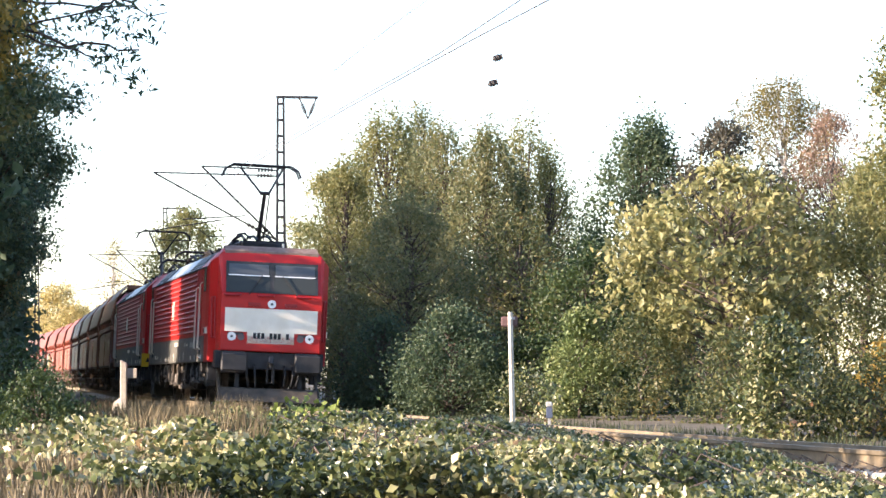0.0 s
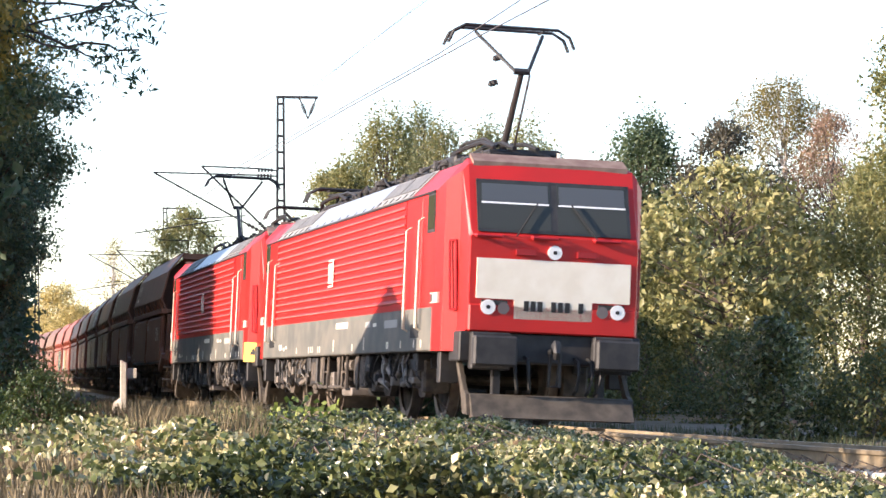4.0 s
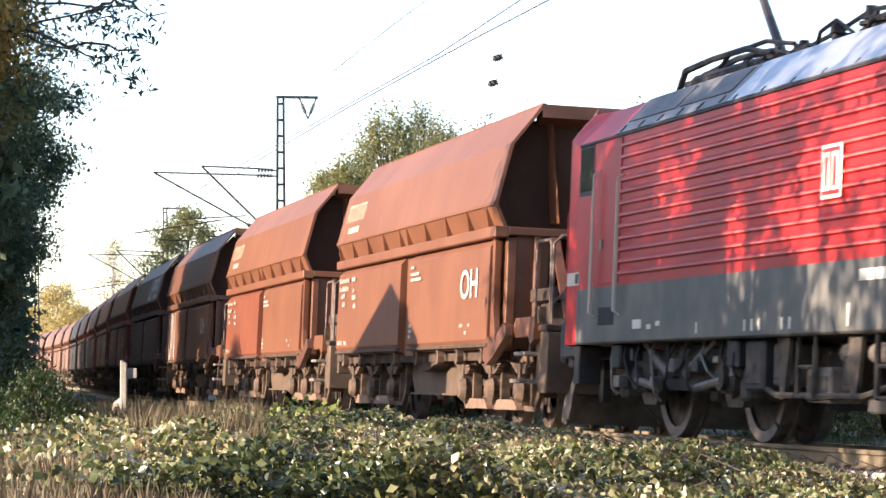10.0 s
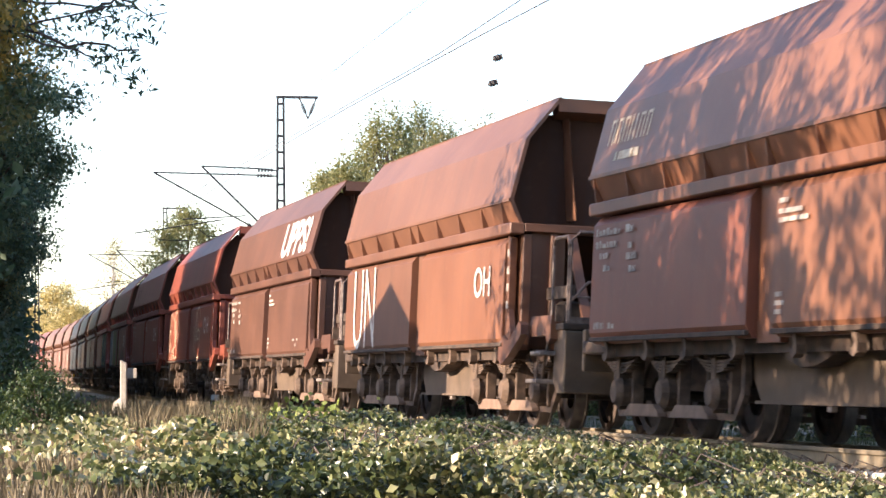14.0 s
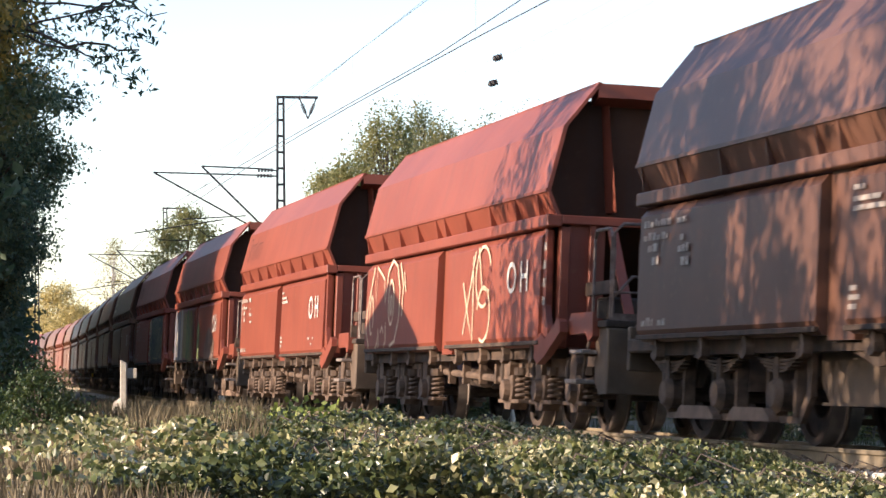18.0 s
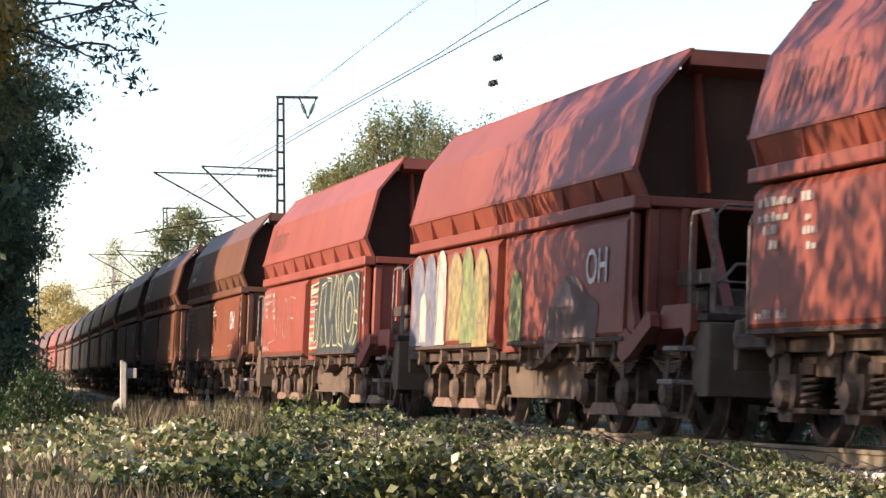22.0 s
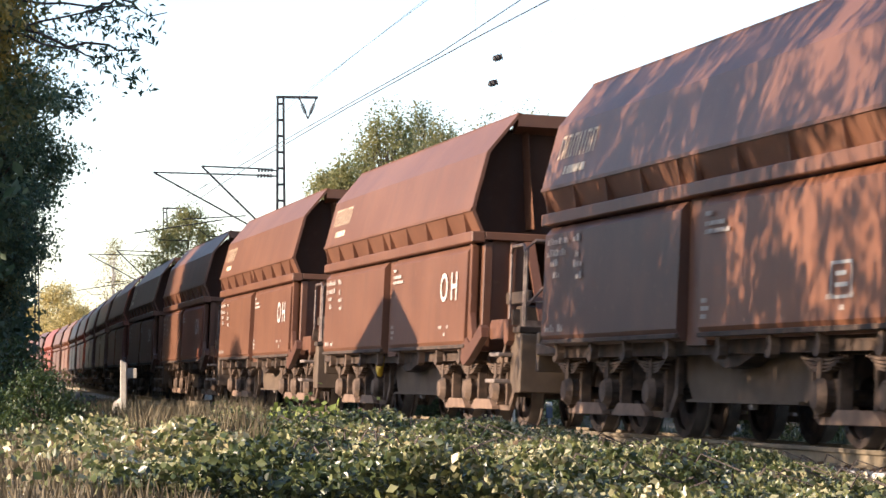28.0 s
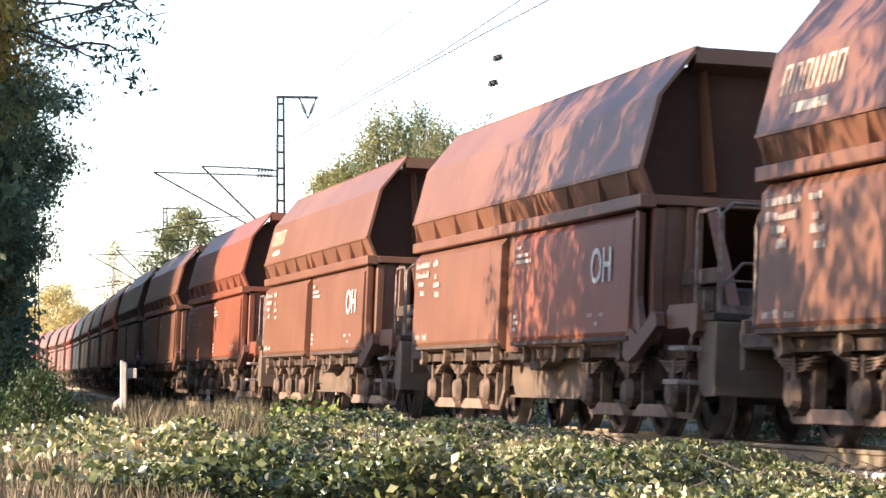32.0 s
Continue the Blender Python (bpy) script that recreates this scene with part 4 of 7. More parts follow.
def bogie_leaf(wg, c, s):
    """Three-axle bogie with leaf springs, round axle boxes and a low tie bar."""
    b = B()
    for y in (-1, 1):
        o = sorted((y * 1.03, y * 1.09))
        slab(b, [(c - 2.2, 0.86), (c - 2.1, 0.86), (c - 2.1, 0.5), (c - 1.88, 0.275), (c + 1.88, 0.275), (c + 2.1, 0.5), (c + 2.1, 0.86), (c + 2.2, 0.86), (c + 2.2, 0.46), (c + 1.95, 0.205), (c - 1.95, 0.205), (c - 2.2, 0.46)], *o)
        box(b, c - 2.2, c + 2.2, o[0] - 0.02, o[1] + 0.02, 0.84, 0.93)
    box(b, c - 0.3, c + 0.3, -1.0, 1.0, 0.5, 0.9)
    bo = part("bogie", b, M["under_pale"], wg, "brown three-axle bogie with leaf springs")
    for k in range(3):
        x = c + (k - 1) * AXLE
        share("wheelset", WAGON_WS, bo, (x, 0, 0.46))
        for y in (-1, 1):
            b = B()
            rod(b, (x, y * 0.98, 0.47), (x, y * 1.22, 0.47), 0.155, 16)
            rod(b, (x, y * 1.2, 0.47), (x, y * 1.27, 0.47), 0.175, 16, 0.12)
            box(b, x - 0.19, x + 0.19, *sorted((y * 0.98, y * 1.1)), 0.36, 0.62, 0.02)
            part("axle_box", b, M["under_pale"], bo)
            for dx in (-0.29, 0.23):
                part("horn_guide", boxed(x + dx, x + dx + 0.06, *sorted((y * 1.0, y * 1.13)), 0.27, 0.86, 0.008), M["under_pale"], bo)
            sp = B()
            for j in range(4):
                w = 0.54 - 0.085 * j
                z = 0.775 - j * 0.034
                slab(sp, [(x - w, z + 0.03), (x - w * 0.5, z + 0.008), (x, z), (x + w * 0.5, z + 0.008), (x + w, z + 0.03), (x + w, z + 0.053), (x + w * 0.5, z + 0.031), (x, z + 0.023), (x - w * 0.5, z + 0.031), (x - w, z + 0.053)], *sorted((y * 1.12, y * 1.21)))
            box(sp, x - 0.06, x + 0.06, *sorted((y * 1.11, y * 1.225)), 0.6, 0.82)
            part("leaf_spring", sp, M["under_pale"], bo)
            for dx in (-0.54, 0.54):
                part("spring_link", pipe(B(), [(x + dx, y * 1.16, 0.82), (x + dx * 1.06, y * 1.18, 0.92)], 0.028, 6), M["under"], bo)
            if k < 2:
                xm = x + AXLE / 2
                part("tie_plate", slab(B(), [(xm - 0.62, 0.215), (xm + 0.62, 0.215), (xm + 0.6, 0.25), (xm + 0.42, 0.345), (xm - 0.42, 0.345), (xm - 0.6, 0.25)], *sorted((y * 1.1, y * 1.2))), M["tie"], bo, "pale brown tie plate")
                part("brake_hanger", boxed(xm - 0.05, xm + 0.05, *sorted((y * 0.92, y * 1.0)), 0.3, 0.84, 0.01), M["under"], bo)


def coil(x, y, z0, z1, r, turns=5):
    pts = [(x + r * math.cos(q), y + r * math.sin(q), z0 + (z1 - z0) * q / (2 * math.pi * turns)) for q in (2 * math.pi * i / 8 for i in range(turns * 8 + 1))]
    return pipe(B(), pts, 0.022, 4)


def bogie_block(wg, c, s):
    """Three-axle bogie with block axle boxes and coil springs."""
    b = B()
    for y in (-1, 1):
        o = sorted((y * 0.98, y * 1.12))
        slab(b, [(c - 2.2, 0.88), (c + 2.2, 0.88), (c + 2.2, 0.72), (c + 1.3, 0.64), (c - 1.3, 0.64), (c - 2.2, 0.72)], *o)
    box(b, c - 0.3, c + 0.3, -1.0, 1.0, 0.5, 0.9)
    bo = part("bogie", b, M["under_pale"], wg, "brown three-axle bogie with coil springs")
    for k in range(3):
        x = c + (k - 1) * AXLE
        share("wheelset", WAGON_WS, bo, (x, 0, 0.46))
        for y in (-1, 1):
            b = B()
            slab(b, [(x - 0.24, 0.66), (x + 0.24, 0.66), (x + 0.26, 0.5), (x + 0.18, 0.3), (x + 0.14, 0.22), (x - 0.14, 0.22), (x - 0.18, 0.3), (x - 0.26, 0.5)], *sorted((y * 1.0, y * 1.22)))
            rod(b, (x, y * 1.2, 0.47), (x, y * 1.3, 0.47), 0.15, 12, 0.13)
            part("axle_box", b, M["under_pale"], bo)
            part("spring_plate", boxed(x - 0.52, x + 0.52, *sorted((y * 1.0, y * 1.22)), 0.3, 0.35, 0.01), M["under_pale"], bo)
            for dx in (-0.39, 0.39):
                part("coil_spring", coil(x + dx, y * 1.12, 0.35, 0.68, 0.085), M["under_pale"], bo)
                part("spring_cap", rod(B(), (x + dx, y * 1.12, 0.66), (x + dx, y * 1.12, 0.76), 0.12, 10), M["under"], bo)
            part("guard", slab(B(), [(x - 0.14, 0.66), (x + 0.14, 0.66), (x + 0.16, 0.8), (x + 0.08, 0.9), (x - 0.08, 0.9), (x - 0.16, 0.8)], *sorted((y * 1.1, y * 1.24))), M["under_pale"], bo)
            part("friction_link", boxed(x - 0.34, x - 0.26, *sorted((y * 1.16, y * 1.24)), 0.44, 0.84, 0.01), M["under"], bo)


def build_wagon(block, far=False):
    wg = thing("hopper_wagon", "brown bulk hopper wagon", "freight wagon", group="hopper wagons of the train")
    # upper hopper: plated sides, open at the top
    for s in (-1, 1):
        b = B()
        prof = [(s * y, z) for y, z in UP] + [(s * (y - 0.05), z) for y, z in UP[::-1]]
        prism(b, prof, XR, XF)
        part("hopper_side", b, P_BROWN, wg)
        part("top_rail", boxed(XR, XF, *sorted((s * 0.86, s * 0.91)), 4.2, 4.222), P_BROWN, wg)
        part("waist_beam", boxed(XR - 0.02, XF + 0.02, *sorted((s * 1.3, s * 1.49)), 2.447, 2.59, 0.012), P_BROWN, wg)
        for x in (-6.1, -4.89, -3.6, -2.3, -1.04, -0.5, 0.79, 2.18, 3.53, 4.66):
            part("gusset", slab_yz(x - 0.03, x, [(s * 1.36, 2.586), (s * 1.46, 2.586), (s * 1.508, 2.87), (s * 1.48, 2.87)]), P_BROWN, wg)
        part("cant_strip", boxed(XR, XF, *sorted((s * 1.49, s * 1.515)), 2.86, 2.9), P_BROWN, wg)
    # end walls, set back under a deep top beam, with two leaning ribs
    for e, x in ((1, XF), (-1, XR)):
        b = B()
        d = -e * 0.32
        out = [(-1.33, 2.585), (-1.46, 2.88), (-1.28, 3.66), (-0.95, 4.02), (0.95, 4.02), (1.28, 3.66), (1.46, 2.88), (1.33, 2.585)]
        a = [b.verts.new((x + d, y, z)) for y, z in out]
        c = [b.verts.new((x + d - e * 0.05, y, z)) for y, z in out]
        for i in range(8):
            b.faces.new((a[i], a[(i + 1) % 8], c[(i + 1) % 8], c[i]))
        b.faces.new(a)
        b.faces.new(c[::-1])
        bmesh.ops.recalc_face_normals(b, faces=b.faces[:])
        part("end_wall", b, P_BROWN, wg)
        part("end_top_beam", slab(B(), [(x, 4.21), (x - e * 0.34, 4.21), (x - e * 0.34, 4.0), (x - e * 0.3, 3.96), (x, 4.04)], -0.9, 0.9), P_BROWN, wg)
        for y in (-0.62, 0.62):
            rb = B()
            vs = [rb.verts.new(p) for p in ((x + d, y - 0.05, 2.66), (x + d, y + 0.05, 2.66), (x - e * 0.02, y, 2.66), (x + d, y - 0.05 - 0.1, 4.0), (x + d, y + 0.05 - 0.1, 4.0), (x - e * 0.18, y - 0.1, 4.0))]
            for q in ((0, 1, 2), (3, 4, 5), (0, 1, 4, 3), (1, 2, 5, 4), (2, 0, 3, 5)):
                rb.faces.new([vs[i] for i in q])
            bmesh.ops.recalc_face_normals(rb, faces=rb.faces[:])
            part("end_rib", rb, P_BROWN, wg)
        part("end_waist_beam", boxed(*sorted((x - e * 0.32, x + e * 0.02)), -1.3, 1.3, 2.48, 2.588, 0.01), P_BROWN, wg)
        # sloping hopper floor under the waist
        part("end_slope", slab(B(), [(x - e * 0.35, 2.5), (x - e * 2.2, 1.2), (x - e * 2.26, 1.26), (x - e * 0.41, 2.56)], -1.32, 1.32), P_BROWN, wg)
        for y in (-1.3, 1.3):
            part("corner_post", boxed(*sorted((x - e * 0.16, x - e * 0.02)), *sorted((y, y - math.copysign(0.12, y))), 0.98, 2.45, 0.01), P_BROWN, wg)
            part("end_cheek", slab(B(), [(x - e * 0.1, 2.5), (x - e * 0.1, 1.0), (x - e * 2.0, 1.0), (x - e * 2.0, 2.5)], *sorted((y * 0.985, y * 0.955))), P_BROWN, wg)
        if e > 0:
            for y in (-1, 1):
                part("end_brace", slab_tilt(x, y * 0.7), P_BROWN, wg)
                part("end_panel", boxed(x - 0.11, x - 0.06, *sorted((y * 0.74, y * 1.18)), 1.0, 2.48), P_BROWN, wg)
                part("panel_rib", boxed(x - 0.06, x + 0.0, *sorted((y * 0.86, y * 0.94)), 1.28, 2.48, 0.01), P_BROWN, wg)
                part("cross_beam", boxed(x, 6.3, *sorted((y * 0.92, y * 0.98)), 1.62, 1.78, 0.01), M["under"], wg)
    # doors along the sides
    for s in (-1, 1):
        for x0, x1 in ((-6.18, -0.98), (-0.29, 4.81)):
            b = B()
            prof = [(s * 1.38, 2.425), (s * 1.455, 2.33), (s * 1.47, 1.12), (s * 1.40, 1.0), (s * 1.3, 1.0), (s * 1.3, 2.425)]
            prism(b, prof, x0, x1)
            dr = part("discharge_door", b, P_BROWN, wg)
            part("door_edge", boxed(x0, x1, *sorted((s * 1.43, s * 1.48)), 1.02, 1.07, 0.006), M["under"], dr)
            for k in range(4):
                x = x0 + 0.5 + k * (x1 - x0 - 1.0) / 3 + 0.07 * math.sin(k * 2.3 + x0)
                part("door_hinge", slab(B(), [(x - 0.07, 1.02), (x + 0.05, 1.02), (x + 0.09, 0.92), (x + 0.08, 0.84), (x, 0.8), (x - 0.09, 0.83), (x - 0.1, 0.88), (x - 0.02, 0.88), (x + 0.02, 0.93)], *sorted((s * 1.34, s * 1.43))), M["under_pale"], dr)
        part("centre_post", boxed(-0.95, -0.32, *sorted((s * 1.25, s * 1.36)), 0.95, 2.5), P_BROWN, wg)
        part("side_sill", boxed(-6.2, 4.9, *sorted((s * 1.1, s * 1.28)), 0.86, 1.0), M["under"], wg)
        # end lever by the front door
        part("door_lever", slab(B(), [(4.6, 0.86), (4.78, 0.78), (5.12, 0.88), (5.8, 1.16), (5.78, 1.28), (5.66, 1.32), (5.1, 1.08), (4.86, 1.16), (4.64, 1.08)], *sorted((s * 1.36, s * 1.46))), P_BROWN, wg)
        part("edge_plate", slab(B(), [(4.83, 2.44), (4.97, 2.4), (4.97, 1.5), (5.12, 1.2), (5.06, 0.95), (4.83, 1.02)], *sorted((s * 1.36, s * 1.43))), P_BROWN, wg)
    # frame and platforms
    part("centre_sill", boxed(-7.1, 7.1, -0.4, 0.4, 0.62, 0.98, 0.02), M["under"], wg)
    if block:
        part("middle_plate", boxed(-1.3, 1.2, -0.55, 0.55, 0.5, 0.86, 0.02), M["under"], wg, "dark plate between the bogies")
        part("brake_rod", rod(B(), (-2.0, -1.05, 0.72), (1.9, -1.05, 0.6), 0.05, 8), M["under_pale"], wg, "brown slanting brake rod")
        part("brake_cylinder", rod(B(), (-1.0, -0.85, 0.66), (-0.3, -0.85, 0.64), 0.14, 12), M["under"], wg)
        for x in (-1.5, -0.6, 0.4, 1.3):
            part("rod_hanger", boxed(x - 0.04, x + 0.04, -1.12, -1.02, 0.55, 0.88), M["under_pale"], wg)
    else:
        for s in (-1, 1):
            part("frame_plate", slab(B(), [(-1.98, 0.98), (1.8, 0.98), (1.8, 0.62), (1.55, 0.39), (-1.75, 0.39), (-1.98, 0.62)], *sorted((s * 0.96, s * 1.0))), M["plate"], wg, "deep brown frame plate between the bogies")
            part("plate_flange", boxed(-1.75, 1.55, *sorted((s * 0.94, s * 1.07)), 0.38, 0.41), M["plate"], wg)
            part("chute_lip", slab(B(), [(-1.0, 0.99), (0.9, 0.99), (0.75, 0.84), (0.3, 0.74), (-0.1, 0.72), (-0.6, 0.84)], *sorted((s * 1.02, s * 1.24))), M["under"], wg)
        part("drain_plug", boxed(0.1, 0.2, -1.05, -0.98, 0.32, 0.38, 0.01), M["tread"], wg)
    part("front_platform", box(boxed(5.2, 7.15, -1.28, 1.28, 1.2, 1.28, 0.01), 6.62, 7.05, -1.2, 1.2, 0.98, 1.2, 0.02), M["under"], wg, "brown end platform")
    part("rear_platform", boxed(-7.1, -6.0, -1.28, 1.28, 0.9, 1.05, 0.02), M["under"], wg)
    for e in (1, -1):
        part("headstock", boxed(*sorted((e * 7.06, e * 7.16)), -1.26, 1.26, 0.44 if e > 0 else 0.7, 1.19, 0.015), M["plate"], wg)
        for y in (-0.875, 0.875):
            bf = part("buffer", rod(B(), (e * 7.42, y, 1.04), (e * 7.5, y, 1.04), 0.23, 18), M["under_pale"], wg)
            part("buffer_sleeve", rod(B(), (e * 7.14, y, 1.04), (e * 7.43, y, 1.04), 0.12, 12), M["under"], bf)
        part("coupling", boxed(*sorted((e * 7.14, e * 7.5)), -0.12, 0.12, 0.9, 1.12, 0.03), M["under"], wg)
        part("brake_hose", pipe(B(), [(e * 7.16, -0.3, 0.95), (e * 7.35, -0.32, 0.75), (e * 7.45, -0.3, 0.6), (e * 7.5, -0.26, 0.62)], 0.028), M["black"], wg)
    for s in (-1, 1):
        y = s * 1.22
        part("handrail", pipe(B(), [(6.35, y, 1.28), (6.35, y, 2.24), (6.43, y, 2.33), (7.0, y, 2.33), (7.08, y, 2.24), (7.08, y, 1.28)], 0.019), M["hand"], wg, "worn tubular handrail")
        part("handrail", pipe(B(), [(7.1, s * 1.2, 1.28), (7.1, s * 1.2, 2.28), (7.1, s * 1.1, 2.38), (7.1, s * 0.55, 2.38), (7.1, s * 0.45, 2.28), (7.1, s * 0.45, 1.28)], 0.019), M["hand"], wg, "worn tubular handrail")
        part("guard_rail", pipe(B(), [(7.1, s * 1.18, 1.55), (7.1, s * 0.98, 1.78), (7.1, s * 0.47, 1.8)], 0.017), M["hand"], wg)
        part("knee_rail", pipe(B(), [(7.1, s * 1.18, 1.6), (7.1, s * 0.47, 1.6)], 0.014), M["hand"], wg)
        part("toe_board", boxed(7.08, 7.12, *sorted((s * 0.45, s * 1.2)), 1.28, 1.36), M["hand"], wg)
        part("lever_box", slab(B(), [(5.68, 1.22), (5.84, 1.38), (6.78, 1.38), (6.78, 1.1), (6.62, 1.04), (6.5, 1.14), (5.84, 1.13)], *sorted((s * 1.22, s * 1.34))), P_BROWN, wg)
        part("side_plate", slab(B(), [(6.62, 1.2), (7.06, 1.2), (7.06, 0.44), (6.8, 0.44), (6.62, 0.6)], *sorted((s * 1.2, s * 1.25))), M["plate"], wg, "brown plate under the end platform")
        for z, x0 in ((0.92, 6.2), (0.58, 6.02)):
            part("step", boxed(x0, x0 + 0.5, *sorted((s * 1.2, s * 1.44)), z - 0.025, z + 0.025, 0.008), M["tread"], wg, "pale worn step tread")
        part("step_hanger", pipe(B(), [(6.6, s * 1.28, 1.2), (6.58, s * 1.34, 0.92), (6.42, s * 1.34, 0.58)], 0.022), M["under_pale"], wg)
        part("rear_rail", pipe(B(), [(-6.55, y, 1.05), (-6.55, y, 2.1), (-6.65, y, 2.2), (-6.8, y, 2.2), (-6.9, y, 2.1), (-6.9, y, 1.05)], 0.02), M["hand"], wg)
        part("lamp_iron", boxed(6.95, 7.0, *sorted((s * 1.24, s * 1.34)), 1.3, 1.5), M["under_pale"], wg)
    part("brake_box", boxed(5.35, 5.8, -0.9, -0.4, 1.32, 1.6, 0.03), M["under"], wg)
    part("air_tank", rod(B(), (2.0, 0.5, 0.6), (-1.0 + 0.6, 0.5, 0.6), 0.2, 12), M["under"], wg)
    for c in (4.05, -4.2):
        if far:
            bogie_far(wg, c)
        else:
            (bogie_block if block else bogie_leaf)(wg, c, 1)
    return wg


def slab_yz(x0, x1, pts):
    b = B()
    return prism(b, pts, x0, x1)


def slab_tilt(x, y):
    b = B()
    vs = []
    for dx in (0, 0.05):
        for yy, z, xx in ((y - 0.06, 2.47, 0.05), (y + 0.06, 2.47, 0.05), (y + 0.06, 1.28, 1.0), (y - 0.06, 1.28, 1.0)):
            vs.append(b.verts.new((x + xx + dx, yy, z)))
    for q in ((0, 1, 2, 3), (4, 5, 6, 7), (0, 1, 5, 4), (1, 2, 6, 5), (2, 3, 7, 6), (3, 0, 4, 7)):
        b.faces.new([vs[i] for i in q])
    bmesh.ops.recalc_face_normals(b, faces=b.faces[:])
    return b


# ---------------------------------------------------------------- liveries
def on_upper(x, z):
    """A frame on the leaning upper side: x along, y up the plate, z outward."""
    y = -(1.505 - (z - 2.88) * 0.234) - 0.007
    return Matrix.Translation((x, y, z)) @ Euler((radians(76.8), 0, 0)).to_matrix().to_4x4()


def on_door(x, z):
    return Matrix.Translation((x, -1.478, z)) @ Euler((radians(90), 0, 0)).to_matrix().to_4x4()


def bars(wg, name, m, rects, mat, label=""):
    b = B()
    for x, y, w, h in rects:
        vs = [b.verts.new(m @ Vector(p)) for p in ((x, y, 0), (x + w, y, 0), (x + w, y + h, 0), (x, y + h, 0))]
        b.faces.new(vs)
    return part(name, b, mat, wg, label)


def strokes(wg, name, m, lines, w, mat, label=""):
    """Flat sprayed strokes along lines of (x, y)."""
    for ln in lines:
        b = B()
        left, right = [], []
        for i, p in enumerate(ln):
            p0, p1 = Vector(ln[max(0, i - 1)]), Vector(ln[min(len(ln) - 1, i + 1)])
            d = (p1 - p0).normalized()
            nrm = Vector((-d.y, d.x)) * w / 2
            left.append(b.verts.new(m @ Vector((p[0] + nrm.x, p[1] + nrm.y, 0))))
            right.append(b.verts.new(m @ Vector((p[0] - nrm.x, p[1] - nrm.y, 0))))
        for i in range(len(ln) - 1):
            b.faces.new((right[i], right[i + 1], left[i + 1], left[i]))
        part(name, b, mat, wg, label)


def oval(cx, cy, rx, ry, a0=0, a1=360, n=14):
    return [(cx + rx * math.cos(radians(a0 + (a1 - a0) * i / n)), cy + ry * math.sin(radians(a0 + (a1 - a0) * i / n))) for i in range(n + 1)]


def letters(wg, name, body, m, height, width, mat, bold=0.0, label=""):
    cu = bpy.data.curves.new(name, "FONT")
    cu.body, cu.size, cu.offset = body, 1.0, bold
    tmp = bpy.data.objects.new(name, cu)
    me = bpy.data.meshes.new_from_object(tmp)
    bpy.data.objects.remove(tmp)
    bpy.data.curves.remove(cu)
    co = np.array([v.co for v in me.vertices])
    lo_, hi = co.min(0), co.max(0)
    me.transform(m @ Matrix.Diagonal((width / (hi[0] - lo_[0]), height / (hi[1] - lo_[1]), 1, 1)) @ Matrix.Translation((-lo_[0], -lo_[1], 0)))
    me.materials.clear()
    me.materials.append(mat)
    ob = new(name, me)
    ob.parent = wg
    if label:
        ob["label"] = label
    return ob


PAINTED = ("hopper_side", "top_rail", "waist_beam", "gusset", "cant_strip", "end_wall", "end_top_beam", "end_rib", "end_waist_beam", "end_slope", "corner_post", "end_cheek", "end_brace", "discharge_door", "centre_post", "door_lever", "edge_plate", "end_panel", "panel_rib", "lever_box")


def repaint(wg, paint, only=None, front=None):
    for o in wg.children_recursive:
        nm = o.name.split(".")[0]
        if nm in (only or PAINTED):
            if front is not None and (o.data.vertices[0].co.x > -0.5) != front:
                continue
            o.material_slots[0].link = "OBJECT"
            o.material_slots[0].material = paint


def small_print(wg, seed):
    """Rows of short pale bars, as on every wagon's doors."""
    rng = random.Random(seed)
    r = []
    for row, (x0, x1, z) in enumerate(((-6.0, -5.1, 2.2), (-6.0, -5.2, 2.06), (-5.85, -5.5, 1.94), (-5.7, -5.45, 1.8), (-4.9, -4.6, 2.2), (-4.8, -4.66, 2.02), (-4.85, -4.5, 1.9), (-4.75, -4.5, 1.76), (-6.0, -5.6, 1.16), (-5.45, -5.2, 1.16))):
        x = x0
        while x < x1:
            w = rng.uniform(0.05, 0.16)
            r.append((x, z, min(w, x1 - x), rng.uniform(0.05, 0.09)))
            x += w + 0.03
    for x0, x1, z in ((-0.15, 0.1, 2.22), (-0.15, 0.45, 2.12), (-0.15, 0.6, 2.04), (-0.2, 0.0, 1.36), (-0.2, 0.05, 1.28), (-0.2, 0.0, 1.2), (3.2, 3.4, 1.3), (3.7, 3.85, 1.3), (3.5, 3.62, 1.2)):
        r.append((x0, z, x1 - x0, 0.045))
    tagged(bars(wg, "small_print", on_door(0, 0), r, M["print"]), kind="stuff")


def line_name(wg, mat, x0=-5.85, w=1.6, z=3.22, h=0.3, low=False):
    """The operator's name and the line under it, as plain bars."""
    r, x = [], 0.0
    for k in range(7):
        hh = h * (1.0 if (not low or k in (0, 3)) else 0.72)
        if k in (3, 4):
            r.append((x, 0, 0.042, hh))
            x += 0.13 * w / 1.4
        else:
            g = 0.12 * w / 1.4
            r += [(x, 0, 0.036, hh), (x + g, 0, 0.036, hh), (x + 0.036, hh - 0.036, g - 0.036, 0.036)]
            x += 0.22 * w / 1.4
    m = on_upper(x0, z)
    bars(wg, "name_mark", m, r, mat, "faded name in plain bars")
    if not low:
        bars(wg, "subtitle_mark", on_upper(x0 + 0.4, z - 0.2), [(0, 0, 0.08, 0.1), (0.14, 0, 0.5, 0.1), (0.68, 0, 0.2, 0.1)], mat)


